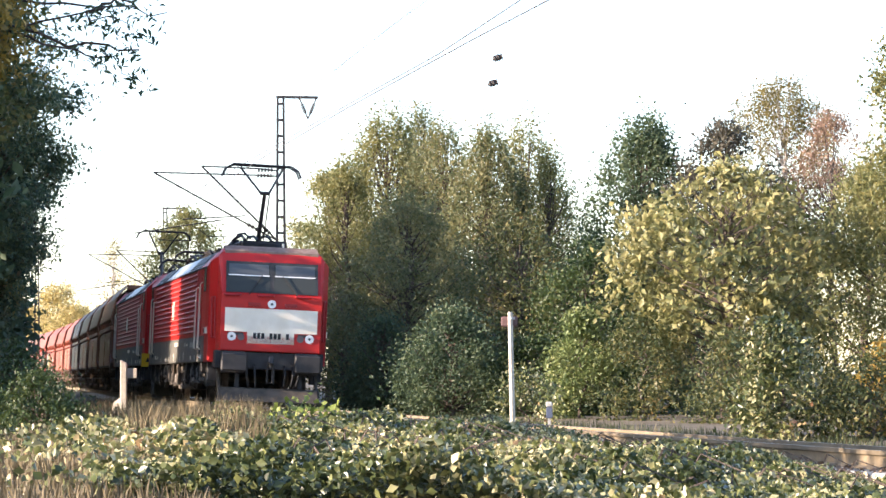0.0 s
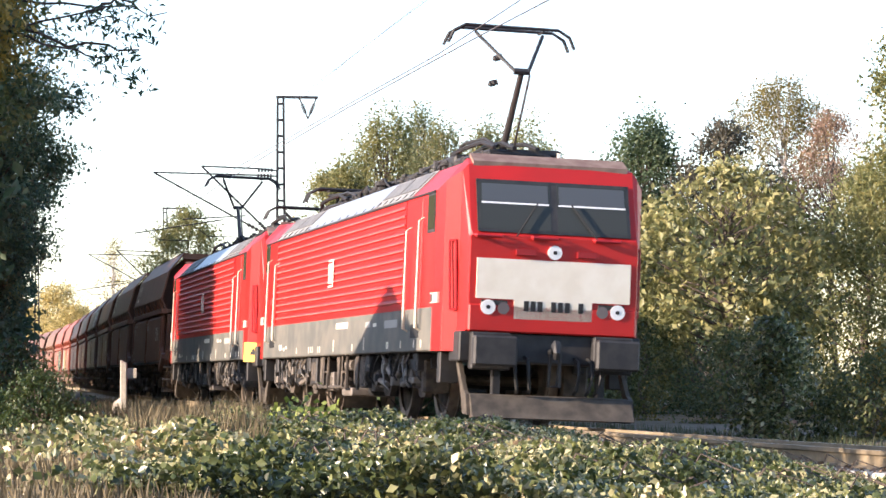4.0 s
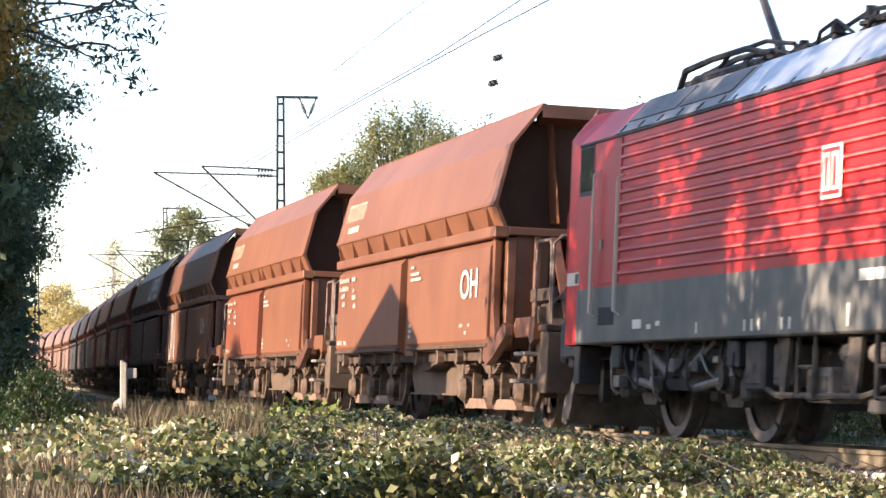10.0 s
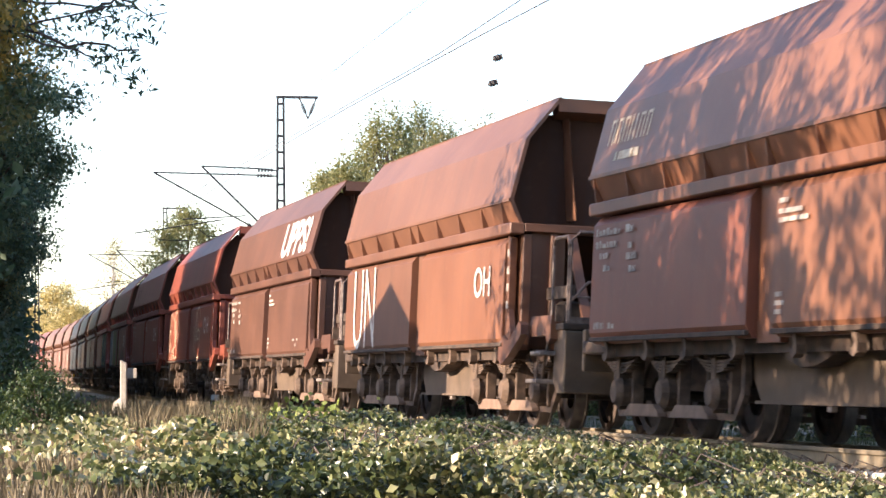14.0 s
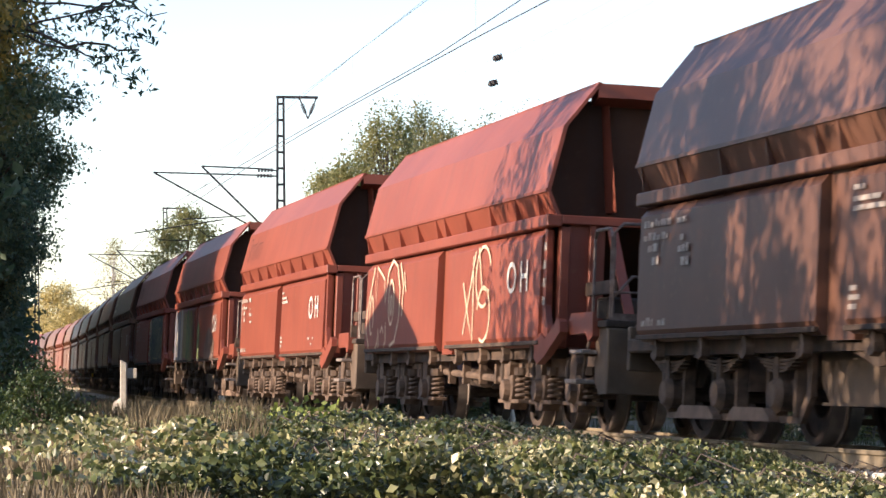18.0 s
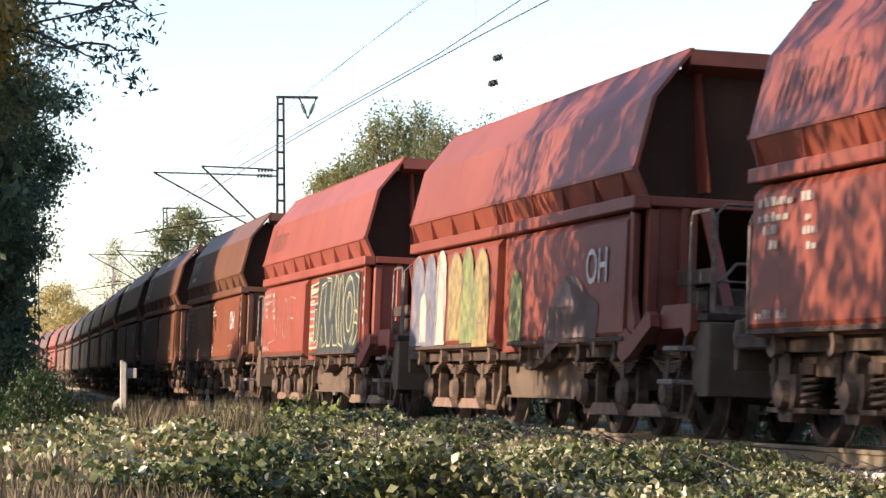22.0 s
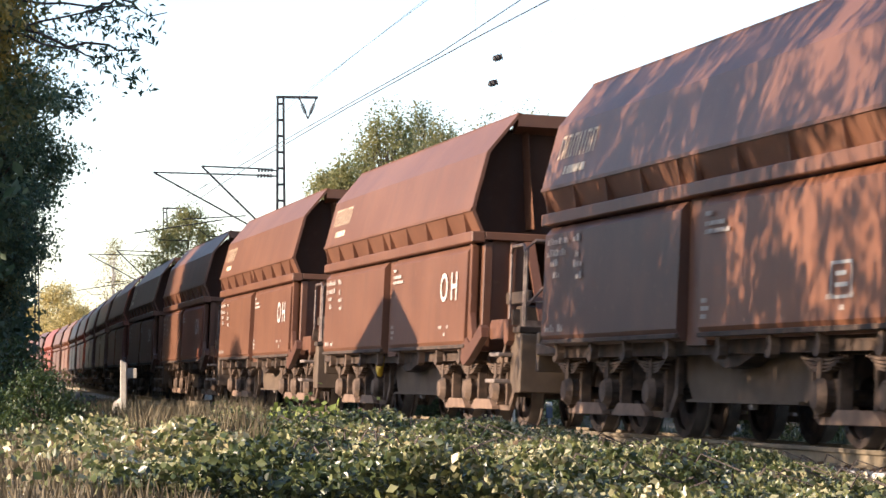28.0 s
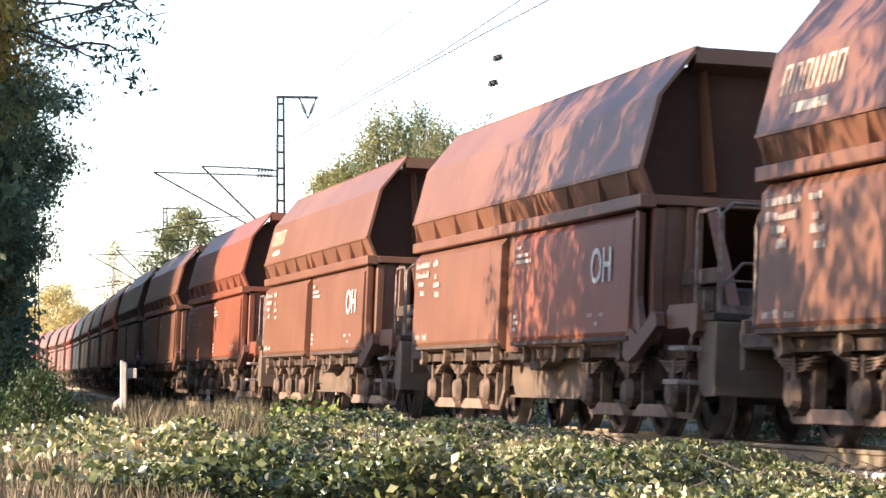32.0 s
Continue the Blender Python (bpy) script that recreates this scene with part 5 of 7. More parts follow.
def stripes(wg):
    m = Matrix.Translation((4.9, -1.436, 0)) @ Euler((radians(90), 0, 0)).to_matrix().to_4x4()
    bars(wg, "warning_stripe", m, [(-0.06, 1.5 + k * 0.22, 0.12, 0.1) for k in range(4)], M["print"])


wagon_leaf = build_wagon(False)
wagon_block = build_wagon(True)
wagon_far = build_wagon(False, True)
WAGONS = []
for k in range(32):
    if k == 0:
        w = wagon_leaf
    elif k == 4:
        w = wagon_block
    elif k == 15:
        w = wagon_far
    else:
        w = copy_thing(wagon_block if k == 5 else wagon_far if k > 15 else wagon_leaf, Matrix())
    WAGONS.append(w)
    VEHICLES.append((w, 2 * LOCO_LEN + WAGON_LEN * (k + 0.5), WAGON_PIVOT))

LOOKS = [
    (P_ORANGE, None, "rust-brown hopper wagon with pale stencilled markings"),
    (P_ORANGE, None, "rust-brown hopper wagon with faded cream name and red rear door"),
    (P_BROWN, P_ORANGE, "brown hopper wagon with white graffiti letters and a paler door"),
    (P_DARK, None, "sooty brown hopper wagon with large white graffiti word"),
    (P_RED, None, "oxide-red hopper wagon with white outline graffiti on its doors"),
    (P_RED, None, "oxide-red hopper wagon with white letters and coil-sprung bogies"),
    (P_RED, None, "oxide-red hopper wagon with blue, yellow and green graffiti"),
    (P_BRIGHT, None, "light red hopper wagon with yellow graffiti on a dark field"),
    (P_BROWN, P_RUSSET, "brown hopper wagon with a red door panel"),
    (P_BROWN, P_ORANGE, "brown hopper wagon with a paler door and a box mark"),
    (P_BROWN, None, "brown hopper wagon with cream name and white letters"),
    (P_BROWN, None, "brown hopper wagon with weathered cream name"),
    (P_BROWN, P_RUSSET, "brown hopper wagon with a dull red front door"),
    (P_BROWN, None, "rust-brown hopper wagon with few markings"),
    (P_RUSSET, None, "reddish hopper wagon with worn paint"),
]
for k, w in enumerate(WAGONS):
    if k < len(LOOKS):
        paint, door, lab = LOOKS[k]
    else:
        paint, door, lab = ((P_DARK, None, "dark brown hopper wagon in the tree shade"), (P_BROWN, None, "brown hopper wagon far down the train"), (P_DARK, None, "sooty dark hopper wagon far down the train"), (P_RED, None, "red hopper wagon far down the train"))[(k * 7) % 4]
    repaint(w, paint)
    if door:
        repaint(w, door, ("discharge_door",), True)
    # recessed ends take the paint that has their shade in its colour
    repaint(w, P_SHADED_END, ("end_slope", "end_wall", "end_cheek"))
    w["label"] = lab
    if k not in (4, 5, 6, 7):
        repaint(w, P_DARK, ("door_lever",))
    if k < 18 and k not in (2, 4, 6):
        small_print(w, k)
repaint(WAGONS[1], P_RUSSET, ("discharge_door",), False)
repaint(WAGONS[9], P_DARK, ("discharge_door",), False)

OH = dict(height=0.4, width=1.02, mat=M["mark"], bold=0.012)
for k, x, wd in ((0, 3.2, 1.0), (2, 3.2, 0.9), (4, 3.2, 1.05), (5, 3.2, 1.05), (6, 3.3, 0.85), (8, 3.3, 0.8), (10, 3.25, 1.05), (11, 3.2, 1.05), (12, 3.3, 0.8), (13, 3.3, 0.9)):
    letters(WAGONS[k], "letters", "O H" if wd > 1 else "OH", on_door(x, 1.68), 0.4, wd, M["mark"], 0.012, "white stencilled letters")
for k in (0, 1, 8, 9, 10, 11, 13):
    line_name(WAGONS[k], M["mark_cream"])
for k in (5, 7):
    line_name(WAGONS[k], M["mark_brown"], -5.7, 2.1, 3.08, 0.5, True)
for k in (2, 4, 7, 8):
    stripes(WAGONS[k])

w = WAGONS[2]
letters(w, "graffiti", "UN", on_door(-5.4, 1.08), 1.28, 1.75, M["mark"], -0.01, "tall white sprayed letters")
w = WAGONS[3]
letters(w, "graffiti", "UPPS!", on_upper(1.15, 2.93), 0.7, 3.25, M["mark"], 0.03, "white sprayed word across the upper side")
w = WAGONS[4]
m = on_door(-6.1, 1.05)
strokes(w, "graffiti", m, [[(0.3, 0.05), (0.08, 0.3), (0.12, 0.62), (0.62, 1.3), (0.78, 0.78), (0.86, 1.3), (1.42, 1.1), (1.5, 0.72), (1.72, 1.2), (2.05, 1.36), (2.4, 1.26), (2.62, 0.9), (2.58, 0.45), (2.3, 0.12), (1.95, 0.05)], [(2.62, 1.3), (2.86, 0.95), (2.8, 0.5)], [(2.9, 1.15), (3.05, 0.85)],
    oval(0.46, 0.55, 0.14, 0.3, -40, 300), oval(1.98, 0.72, 0.2, 0.34), oval(1.98, 0.68, 0.07, 0.14), [(0.85, 0.02), (0.98, 0.12), (1.02, 0.34), (1.1, 0.05)], [(1.2, 0.26), (1.32, 0.36), (1.46, 0.26)], [(1.5, 0.05), (1.62, 0.12), (1.6, 0.42)]], 0.055, M["mark_cream"], "cream sprayed outlines on the rear door")
m = on_door(0.75, 1.05)
strokes(w, "graffiti", m, [[(0.0, 0.85), (0.35, 0.35), (0.62, 0.05), (0.6, 0.6), (0.55, 1.2)], [(0.05, 0.15), (0.4, 0.75), (0.7, 1.25)], oval(1.15, 0.9, 0.42, 0.4, 20, 300), oval(1.2, 0.4, 0.36, 0.36, -120, 170), [(0.85, 1.3), (1.1, 0.75), (1.5, 0.7)]], 0.045, M["mark_cream"], "cream sprayed lines on the front door")

M["g_blue"] = material("graffiti_blue", (0.1, 0.11, 0.14), 0.7, color2=(0.2, 0.18, 0.18), scale=5)
M["g_yellow"] = material("graffiti_yellow", (0.32, 0.24, 0.08), 0.7, color2=(0.16, 0.12, 0.06), scale=6)
M["g_green"] = material("graffiti_green", (0.1, 0.13, 0.05), 0.7, color2=(0.24, 0.24, 0.08), scale=6)
M["g_dark"] = material("graffiti_dark", (0.02, 0.03, 0.028), 0.75, color2=(0.045, 0.053, 0.047), scale=4)
M["g_pale"] = material("graffiti_pale", (0.34, 0.29, 0.22), 0.7, color2=(0.46, 0.41, 0.32), scale=4)
M["g_grey"] = material("repaint_grey", (0.17, 0.11, 0.085), 0.7, color2=(0.25, 0.17, 0.13), scale=2)


def lobes(wg, m, items):
    """Rounded patches of spray paint, one over the other."""
    for i, (cx, y0, y1, w_, mat) in enumerate(items):
        b = B()
        pts = [(cx - w_ / 2, y0), (cx + w_ / 2, y0), (cx + w_ / 2 * 1.1, (y0 + y1) / 2)] + [(cx + w_ / 2 * math.cos(t), y1 - w_ / 2 + w_ / 2 * math.sin(t)) for t in np.linspace(0.1, math.pi - 0.1, 8)] + [(cx - w_ / 2 * 0.9, (y0 + y1) / 2)]
        b.faces.new([b.verts.new(m @ Vector((x, y, 0.0008 * i))) for x, y in pts])
        part("graffiti_patch", b, mat, wg)


w = WAGONS[6]
m = on_door(-6.15, 1.03)
lobes(w, m, [(0.5, 0.05, 1.36, 0.85, M["g_blue"]), (1.3, 0.0, 1.35, 0.8, M["g_blue"]), (2.0, 0.05, 1.38, 0.6, M["g_pale"]), (2.9, 0.1, 1.3, 0.9, M["g_yellow"]), (3.6, 0.05, 1.35, 0.7, M["g_green"]), (4.4, 0.0, 1.3, 0.85, M["g_yellow"]), (4.0, 0.1, 0.9, 0.5, M["g_green"]), (0.9, 0.1, 0.8, 0.4, M["g_pale"])])
strokes(w, "graffiti_outline", on_door(-6.15, 1.028) @ Matrix.Translation((0, 0, 0.007)), [oval(0.5, 0.9, 0.42, 0.45, 0, 180), oval(1.3, 0.9, 0.4, 0.45, 0, 180), [(1.75, 0.1), (1.85, 1.3), (2.2, 0.9), (2.3, 0.1)], oval(2.9, 0.85, 0.45, 0.45, -20, 180), oval(3.6, 0.85, 0.35, 0.5, -90, 180), oval(4.4, 0.8, 0.42, 0.5, -120, 180), [(0.15, 0.1), (0.5, 0.5), (0.85, 0.1)], [(2.5, 0.1), (2.7, 0.7), (3.1, 0.3), (3.3, 0.9)], [(3.8, 0.9), (4.1, 0.2), (4.6, 0.6), (4.8, 0.2)], [(1.0, 0.3), (1.3, 0.7), (1.6, 0.3)]], 0.03, M["g_grey"])
lobes(w, on_door(-0.25, 1.03), [(0.35, 0.05, 0.95, 0.6, M["g_green"]), (2.9, 0.05, 0.8, 2.2, M["g_grey"])])
w = WAGONS[7]
m = on_door(-0.25, 1.03)
bars(w, "graffiti_field", m, [(0.9, 0.04, 4.1, 1.3)], M["g_dark"])
bars(w, "graffiti_stripe", m, [(0.05, 0.1 + 0.13 * k, 0.8, 0.04) for k in range(9)], M["g_pale"])
lobes(w, on_door(-0.25, 1.03) @ Matrix.Translation((0, 0, 0.002)), [(1.6, 0.05, 1.3, 1.2, M["g_dark"]), (2.8, 0.1, 1.36, 1.3, M["g_dark"]), (4.0, 0.1, 1.3, 1.2, M["g_dark"]), (0.75, 0.2, 0.9, 0.4, M["g_dark"])])
M["g_line"] = material("graffiti_line", (0.6, 0.54, 0.22), 0.7, color2=(0.45, 0.41, 0.2), scale=6)
tag = [[(0.95, 0.12), (1.15, 0.85), (1.3, 1.2), (1.75, 1.25), (1.62, 0.75), (1.95, 0.2), (1.55, 0.12), (1.42, 0.5), (1.3, 0.12)], [(1.85, 1.32), (2.3, 1.3), (2.2, 0.62), (2.45, 0.95), (2.75, 1.34), (3.0, 1.3), (2.82, 0.7), (3.1, 0.14), (2.66, 0.14), (2.5, 0.5), (2.3, 0.14), (2.0, 0.14)],
       [(3.15, 1.2), (3.4, 1.34), (3.5, 0.9), (3.36, 0.4), (3.6, 0.1), (3.24, 0.16), (3.12, 0.6), (3.15, 1.2)], oval(4.1, 0.7, 0.52, 0.58, -70, 250), oval(4.12, 0.68, 0.27, 0.33), [(4.62, 1.3), (4.95, 1.22), (4.86, 0.9), (4.95, 0.3), (4.6, 0.12)], [(4.66, 0.7), (4.9, 0.66)], [(4.66, 0.5), (4.88, 0.48)],
       [(0.6, 0.2), (0.6, 0.8), (0.85, 0.8), (0.85, 0.25), (0.6, 0.2)], [(0.08, 1.22), (0.95, 1.27)], [(0.08, 1.08), (0.85, 1.13)], [(0.1, 0.94), (0.55, 0.96)], [(0.1, 0.5), (0.45, 0.5)], [(0.1, 0.3), (0.45, 0.3)], [(0.12, 0.12), (0.5, 0.1)]]
strokes(w, "graffiti_outline", m @ Matrix.Translation((0, 0, 0.008)), tag, 0.032, M["g_line"], "pale yellow sprayed outlines")
strokes(w, "graffiti_inline", m @ Matrix.Translation((0.07, -0.05, 0.009)), [t[: max(2, len(t) * 2 // 3)] for t in tag[:5]], 0.02, M["g_pale"])
strokes(w, "graffiti", on_door(-5.3, 1.2), [[(0.0, 0.1), (0.0, 0.9), (0.8, 0.95), (0.8, 0.15), (0.0, 0.1)], [(1.0, 0.15), (1.3, 0.95), (1.6, 0.2)], oval(2.1, 0.55, 0.35, 0.38), [(2.7, 0.15), (2.7, 0.95), (3.3, 0.9)], [(2.75, 0.55), (3.2, 0.52)]], 0.022, M["print"], "faint sprayed outlines on the rear door")
part("release_handle", pipe(B(), [(-1.75, -1.3, 0.99), (-1.62, -1.32, 0.95), (-1.6, -1.33, 0.78), (-1.68, -1.33, 0.68), (-1.78, -1.33, 0.72), (-1.8, -1.33, 0.82), (-1.72, -1.33, 0.9)], 0.04), M["yellow"], WAGONS[10], "yellow release handle")
w = WAGONS[9]
bars(w, "box_mark", on_door(3.3, 1.3), [(0, 0, 0.5, 0.03), (0, 0.3, 0.5, 0.03), (0, 0.03, 0.03, 0.27), (0.47, 0.03, 0.03, 0.27), (0.1, 0.1, 0.3, 0.04), (0.1, 0.2, 0.26, 0.04)], M["mark_grey"], "pale box mark")


# ================================================================ LINESIDE
def build_mast(s, l=-3.55, top=10.28, arms=True):
    p = beside(s, l, -0.35)
    ang = math.degrees(np.interp(s, SG, TH))
    m = thing("catenary_mast", "dark steel lattice mast with bracket and cantilever arms", "catenary mast", group="catenary masts")
    m.matrix_world = pose(p.x, p.y, p.z, 0, 0, ang)
    # local: x along the line, -y towards the camera side (over the track)
    h = top + 0.35
    for sy in (-1, 1):
        b = B()
        slabx = [(-0.05, -0.05), (0.05, -0.05), (0.05, 0.05), (-0.05, 0.05)]
        v0 = [b.verts.new((x, sy * 0.165 + y, 0)) for x, y in slabx]
        v1 = [b.verts.new((x * 0.8, sy * 0.1 + y * 0.7, h)) for x, y in slabx]
        for i in range(4):
            b.faces.new((v0[i], v0[(i + 1) % 4], v1[(i + 1) % 4], v1[i]))
        b.faces.new(v1)
        bmesh.ops.recalc_face_normals(b, faces=b.faces[:])
        part("mast_leg", b, M["mast"], m)
    for k in range(19):
        z = 0.4 + k * (h - 0.5) / 18.2
        w = 0.165 - 0.065 * z / h
        part("batten", boxed(-0.03, 0.03, -w, w, z - 0.04, z + 0.04), M["mast"], m)
    part("mast_foot", boxed(-0.3, 0.3, -0.35, 0.35, -0.3, 0.12, 0.03), M["conc"], m)
    part("top_bracket", boxed(-0.04, 0.04, -0.15, 1.3, h - 0.02, h + 0.07), M["mast"], m)
    for y0 in (0.65, 1.24):
        b = B()
        a0, a1 = Vector((0, y0, h)), Vector((0, 0.95, h - 0.72))
        rod(b, a0, a1, 0.028, 5)
        for k in range(5):
            q0, q1 = a0.lerp(a1, 0.3 + k * 0.09), a0.lerp(a1, 0.35 + k * 0.09)
            rod(b, q0, q1, 0.07, 8)
        part("hanging_insulator", b, M["mast"], m)
    if not arms:
        return m
    for dx, zt, reach in ((-0.25, 8.04, 4.35), (0.35, 8.22, 2.75)):
        part("top_tube", pipe(B(), [(dx * 0.2, -0.12, zt - 0.12), (dx, -0.8, zt - 0.07), (dx, -reach, zt)], 0.03), M["mast"], m)
        b = B()
        for k in range(5):
            rod(b, (dx * 0.4, -0.3 - k * 0.11, zt - 0.1), (dx * 0.4, -0.36 - k * 0.11, zt - 0.1), 0.07, 8)
        part("arm_insulator", b, M["mast"], m)
        part("diagonal_tube", pipe(B(), [(0, -0.12, 5.7), (dx, -reach, zt)], 0.035), M["mast"], m)
        b = B()
        for k in range(5):
            t = 0.1 + k * 0.03
            q = Vector((0, -0.12, 5.7)).lerp(Vector((dx, -reach, zt)), t)
            q2 = Vector((0, -0.12, 5.7)).lerp(Vector((dx, -reach, zt)), t + 0.018)
            rod(b, q, q2, 0.07, 8)
        part("arm_insulator", b, M["mast"], m)
        za = 6.45 if dx < 0 else 6.55
        part("steady_tube", pipe(B(), [(dx, -reach * 0.45, za - 0.02), (dx, -reach - 0.65, za - 0.5 + (0 if dx < 0 else 0.35))], 0.022), M["mast"], m)
        part("steady_arm", pipe(B(), [(dx, -reach - 0.3, za - 0.35), (dx, -reach + 0.2, za - 0.72), (dx, -reach + 1.2, za - 0.75)], 0.016), M["mast"], m)
    return m


for s_, l_, arms_ in ((-29, -3.85, True), (-92, -3.72, True), (-122, 2.9, False), (-228, -2.9, False)):
    build_mast(s_, l_, arms=arms_)


def wire(name, pts, r, label, parent=None):
    b = B()
    pipe(b, pts, r, 4)
    ob = mesh_object(name, b, M["wire"], parent)
    return tagged(ob, label, "wire", group="overhead wires")


M["wire"] = material("wire_bronze", (0.09, 0.082, 0.076), 0.5)


def hang(s0, s1, z0, l0, l1, sag, n=10):
    out = []
    for i in range(n + 1):
        u = i / n
        out.append(beside(s0 + (s1 - s0) * u, l0 + (l1 - l0) * u, z0 - sag * 4 * u * (1 - u)))
    return out


for a, b_ in ((-155, -92), (-92, -29), (-29, 34), (34, 97)):
    wire("contact_wire", hang(a, b_, 5.8, 0.3, 0.3, 0.0, 6), 0.01, "thin contact wire over the track")
    wire("catenary_wire", hang(a, b_, 7.5, 0.2, 0.2, 0.8), 0.004, "sagging catenary wire above the track")
    wire("feeder_wire", hang(a, b_, 10.25, -4.5, -4.5, 0.0, 4), 0.008, "feeder wire beside the masts")
    for k in range(1, 6):
        u = k / 6
        s_ = a + (b_ - a) * u
        wire("dropper_wire", [beside(s_, 0.2, 7.5 - 0.8 * 4 * u * (1 - u)), beside(s_, 0.2, 5.8)], 0.0018, "thin dropper between the overhead wires")
wire("second_contact_wire", [beside(-29, 0.35, 6.3), beside(8, 0.33, 5.86), beside(21.4, 0.32, 5.85), beside(34, 0.34, 6.2), beside(97, 0.4, 7.6)], 0.009, "second contact wire that rises away at the overlap")


def build_post():
    p = Vector((1.245, 50.0, 0))
    m = thing("marker_post", "slim weathered white wooden post with small boards", "post")
    m.location = (p.x, p.y, -0.35)
    part("post", rod(B(), (0.02, 0, -0.2), (-0.02, 0, 2.22), 0.052, 8, 0.044), M["conc"], m)
    part("small_board", boxed(-0.19, 0.12, 0.06, 0.09, 1.95, 2.14, 0.02), M["dull_red"], m, "dull dark red board behind the post")
    part("band", rod(B(), (0, 0, 2.08), (0, 0, 2.12), 0.066, 8), M["mark_grey"], m)


M["dull_red"] = material("board_red", (0.13, 0.075, 0.07), 0.7, color2=(0.19, 0.11, 0.1), scale=8)
build_post()


def build_marker():
    m = thing("concrete_post", "rough broken concrete post with a small pale plate", "post")
    m.location = (-8.62, 73.5, -0.78)
    b = boxed(-0.09, 0.09, -0.1, 0.1, 0, 1.9, 0.02)
    for v in b.verts:
        if v.co.z > 1.5:
            v.co.z += 0.12 * (0.5 - (v.co.x + 0.11) / 0.22)
        v.co.x += 0.015 * math.sin(v.co.z * 7)
    part("post", b, M["conc"], m)
    part("plate", boxed(0.1, 0.36, -0.03, 0.0, 1.45, 1.72, 0.01), M["conc"], m)
    r = thing("rubble_heap", "pale rubble at the foot of a concrete post", "rubble")
    r.location = (-8.4, 73.4, -0.75)
    rng = random.Random(4)
    for k in range(14):
        b = B()
        bmesh.ops.create_icosphere(b, subdivisions=1, radius=rng.uniform(0.12, 0.26), matrix=Matrix.Translation((rng.uniform(-0.4, 0.45), rng.uniform(-0.3, 0.3), rng.uniform(0.05, 0.75) * (1 - k / 30))))
        for v in b.verts:
            v.co += Vector((rng.uniform(-0.05, 0.05), rng.uniform(-0.05, 0.05), rng.uniform(-0.05, 0.05)))
        part("stone", b, M["conc"], r)


build_marker()


def build_sign():
    m = thing("small_sign", "small blue and white cable marker", "sign")
    m.location = (1.93, 50.0, -0.48)
    part("stake", boxed(-0.025, 0.025, -0.03, 0.03, 0, 0.5), M["mark_grey"], m)
    part("plate", boxed(-0.06, 0.06, -0.045, -0.03, 0.4, 0.6, 0.01), M["blue"], m, "blue plate")
    part("cap", boxed(-0.06, 0.06, -0.05, 0.03, 0.6, 0.7, 0.02), M["mark_grey"], m)


M["blue"] = material("sign_blue", (0.08, 0.1, 0.15), 0.5)
build_sign()


# insulators strung on thin stay wires across the sky
def build_stay(x0, z0, y0):
    m = thing("stay_insulator", "small dark insulator on a thin stay wire", "insulator", group="stay insulators")
    m.location = (x0, y0, z0)
    b = B()
    tilt = Euler((0, radians(-17), 0)).to_matrix().to_4x4()
    bmesh.ops.create_uvsphere(b, u_segments=12, v_segments=8, radius=0.075, matrix=tilt @ Matrix.Diagonal((1.3, 0.8, 0.8, 1)))
    for k in (-0.05, 0.02, 0.08):
        bmesh.ops.create_uvsphere(b, u_segments=12, v_segments=6, radius=0.07, matrix=tilt @ Matrix.Translation((k, 0, 0)) @ Matrix.Diagonal((0.25, 1, 1, 1)))
    part("insulator_body", b, M["mast"], m)
    part("stay_wire", pipe(B(), [(-9, 4, -3.6), (-0.1, 0, -0.03), (0.16, 0, 0.05), (9, -4, 4.2)], 0.0009, 4), M["wire"], m)


build_stay(1.02, 6.55, 50.0)
build_stay(0.93, 6.08, 50.0)


# ---------------------------------------------------------------- off-view house that throws its gable's shadow on the train
def build_house():
    m = thing("house", "brick house with a lopsided tiled roof beside the line", "house")
    m.matrix_world = pose(-15.8, 38.9, -0.9, 0, 0, 20.0)
    part("wall", boxed(-4, 2.4, -4.2, 1.1, 0, 5.2), M["brick"], m)
    b = B()
    slab_pts = [(-4.4, 5.15), (1.3, 5.15), (1.3, 5.95), (-2.2, 7.1), (-4.4, 6.1)]
    a = [b.verts.new((-4.3, y, z)) for y, z in slab_pts]
    c = [b.verts.new((2.5, y, z)) for y, z in slab_pts]
    for i in range(5):
        b.faces.new((a[i], a[(i + 1) % 5], c[(i + 1) % 5], c[i]))
    b.faces.new(a)
    b.faces.new(c[::-1])
    bmesh.ops.recalc_face_normals(b, faces=b.faces[:])
    part("roof", b, M["tile"], m)


M["brick"] = material("brick_wall", (0.22, 0.09, 0.06), 0.85, color2=(0.32, 0.15, 0.1), scale=8, bump=0.3)
M["tile"] = material("roof_tile", (0.14, 0.06, 0.045), 0.8, color2=(0.2, 0.09, 0.07), scale=6, bump=0.3)
build_house()

# ---------------------------------------------------------------- trees and shrubs
M["birch"] = material("birch_bark", (0.5, 0.47, 0.42), 0.8, color2=(0.25, 0.22, 0.2), scale=5, stretch=(1, 1, 6))
M["l_dark"] = leaf_material("leaf_dark", [(0.0, (0.045, 0.08, 0.048)), (0.5, (0.095, 0.14, 0.07)), (1.0, (0.16, 0.185, 0.085))], 0.5)
M["l_shrub"] = leaf_material("leaf_shrub", [(0.0, (0.07, 0.11, 0.035)), (0.5, (0.19, 0.24, 0.08)), (1.0, (0.42, 0.42, 0.18))], 0.35)
M["l_birch"] = leaf_material("leaf_birch", [(0.0, (0.1, 0.09, 0.03)), (0.5, (0.19, 0.155, 0.05)), (1.0, (0.28, 0.22, 0.08))])
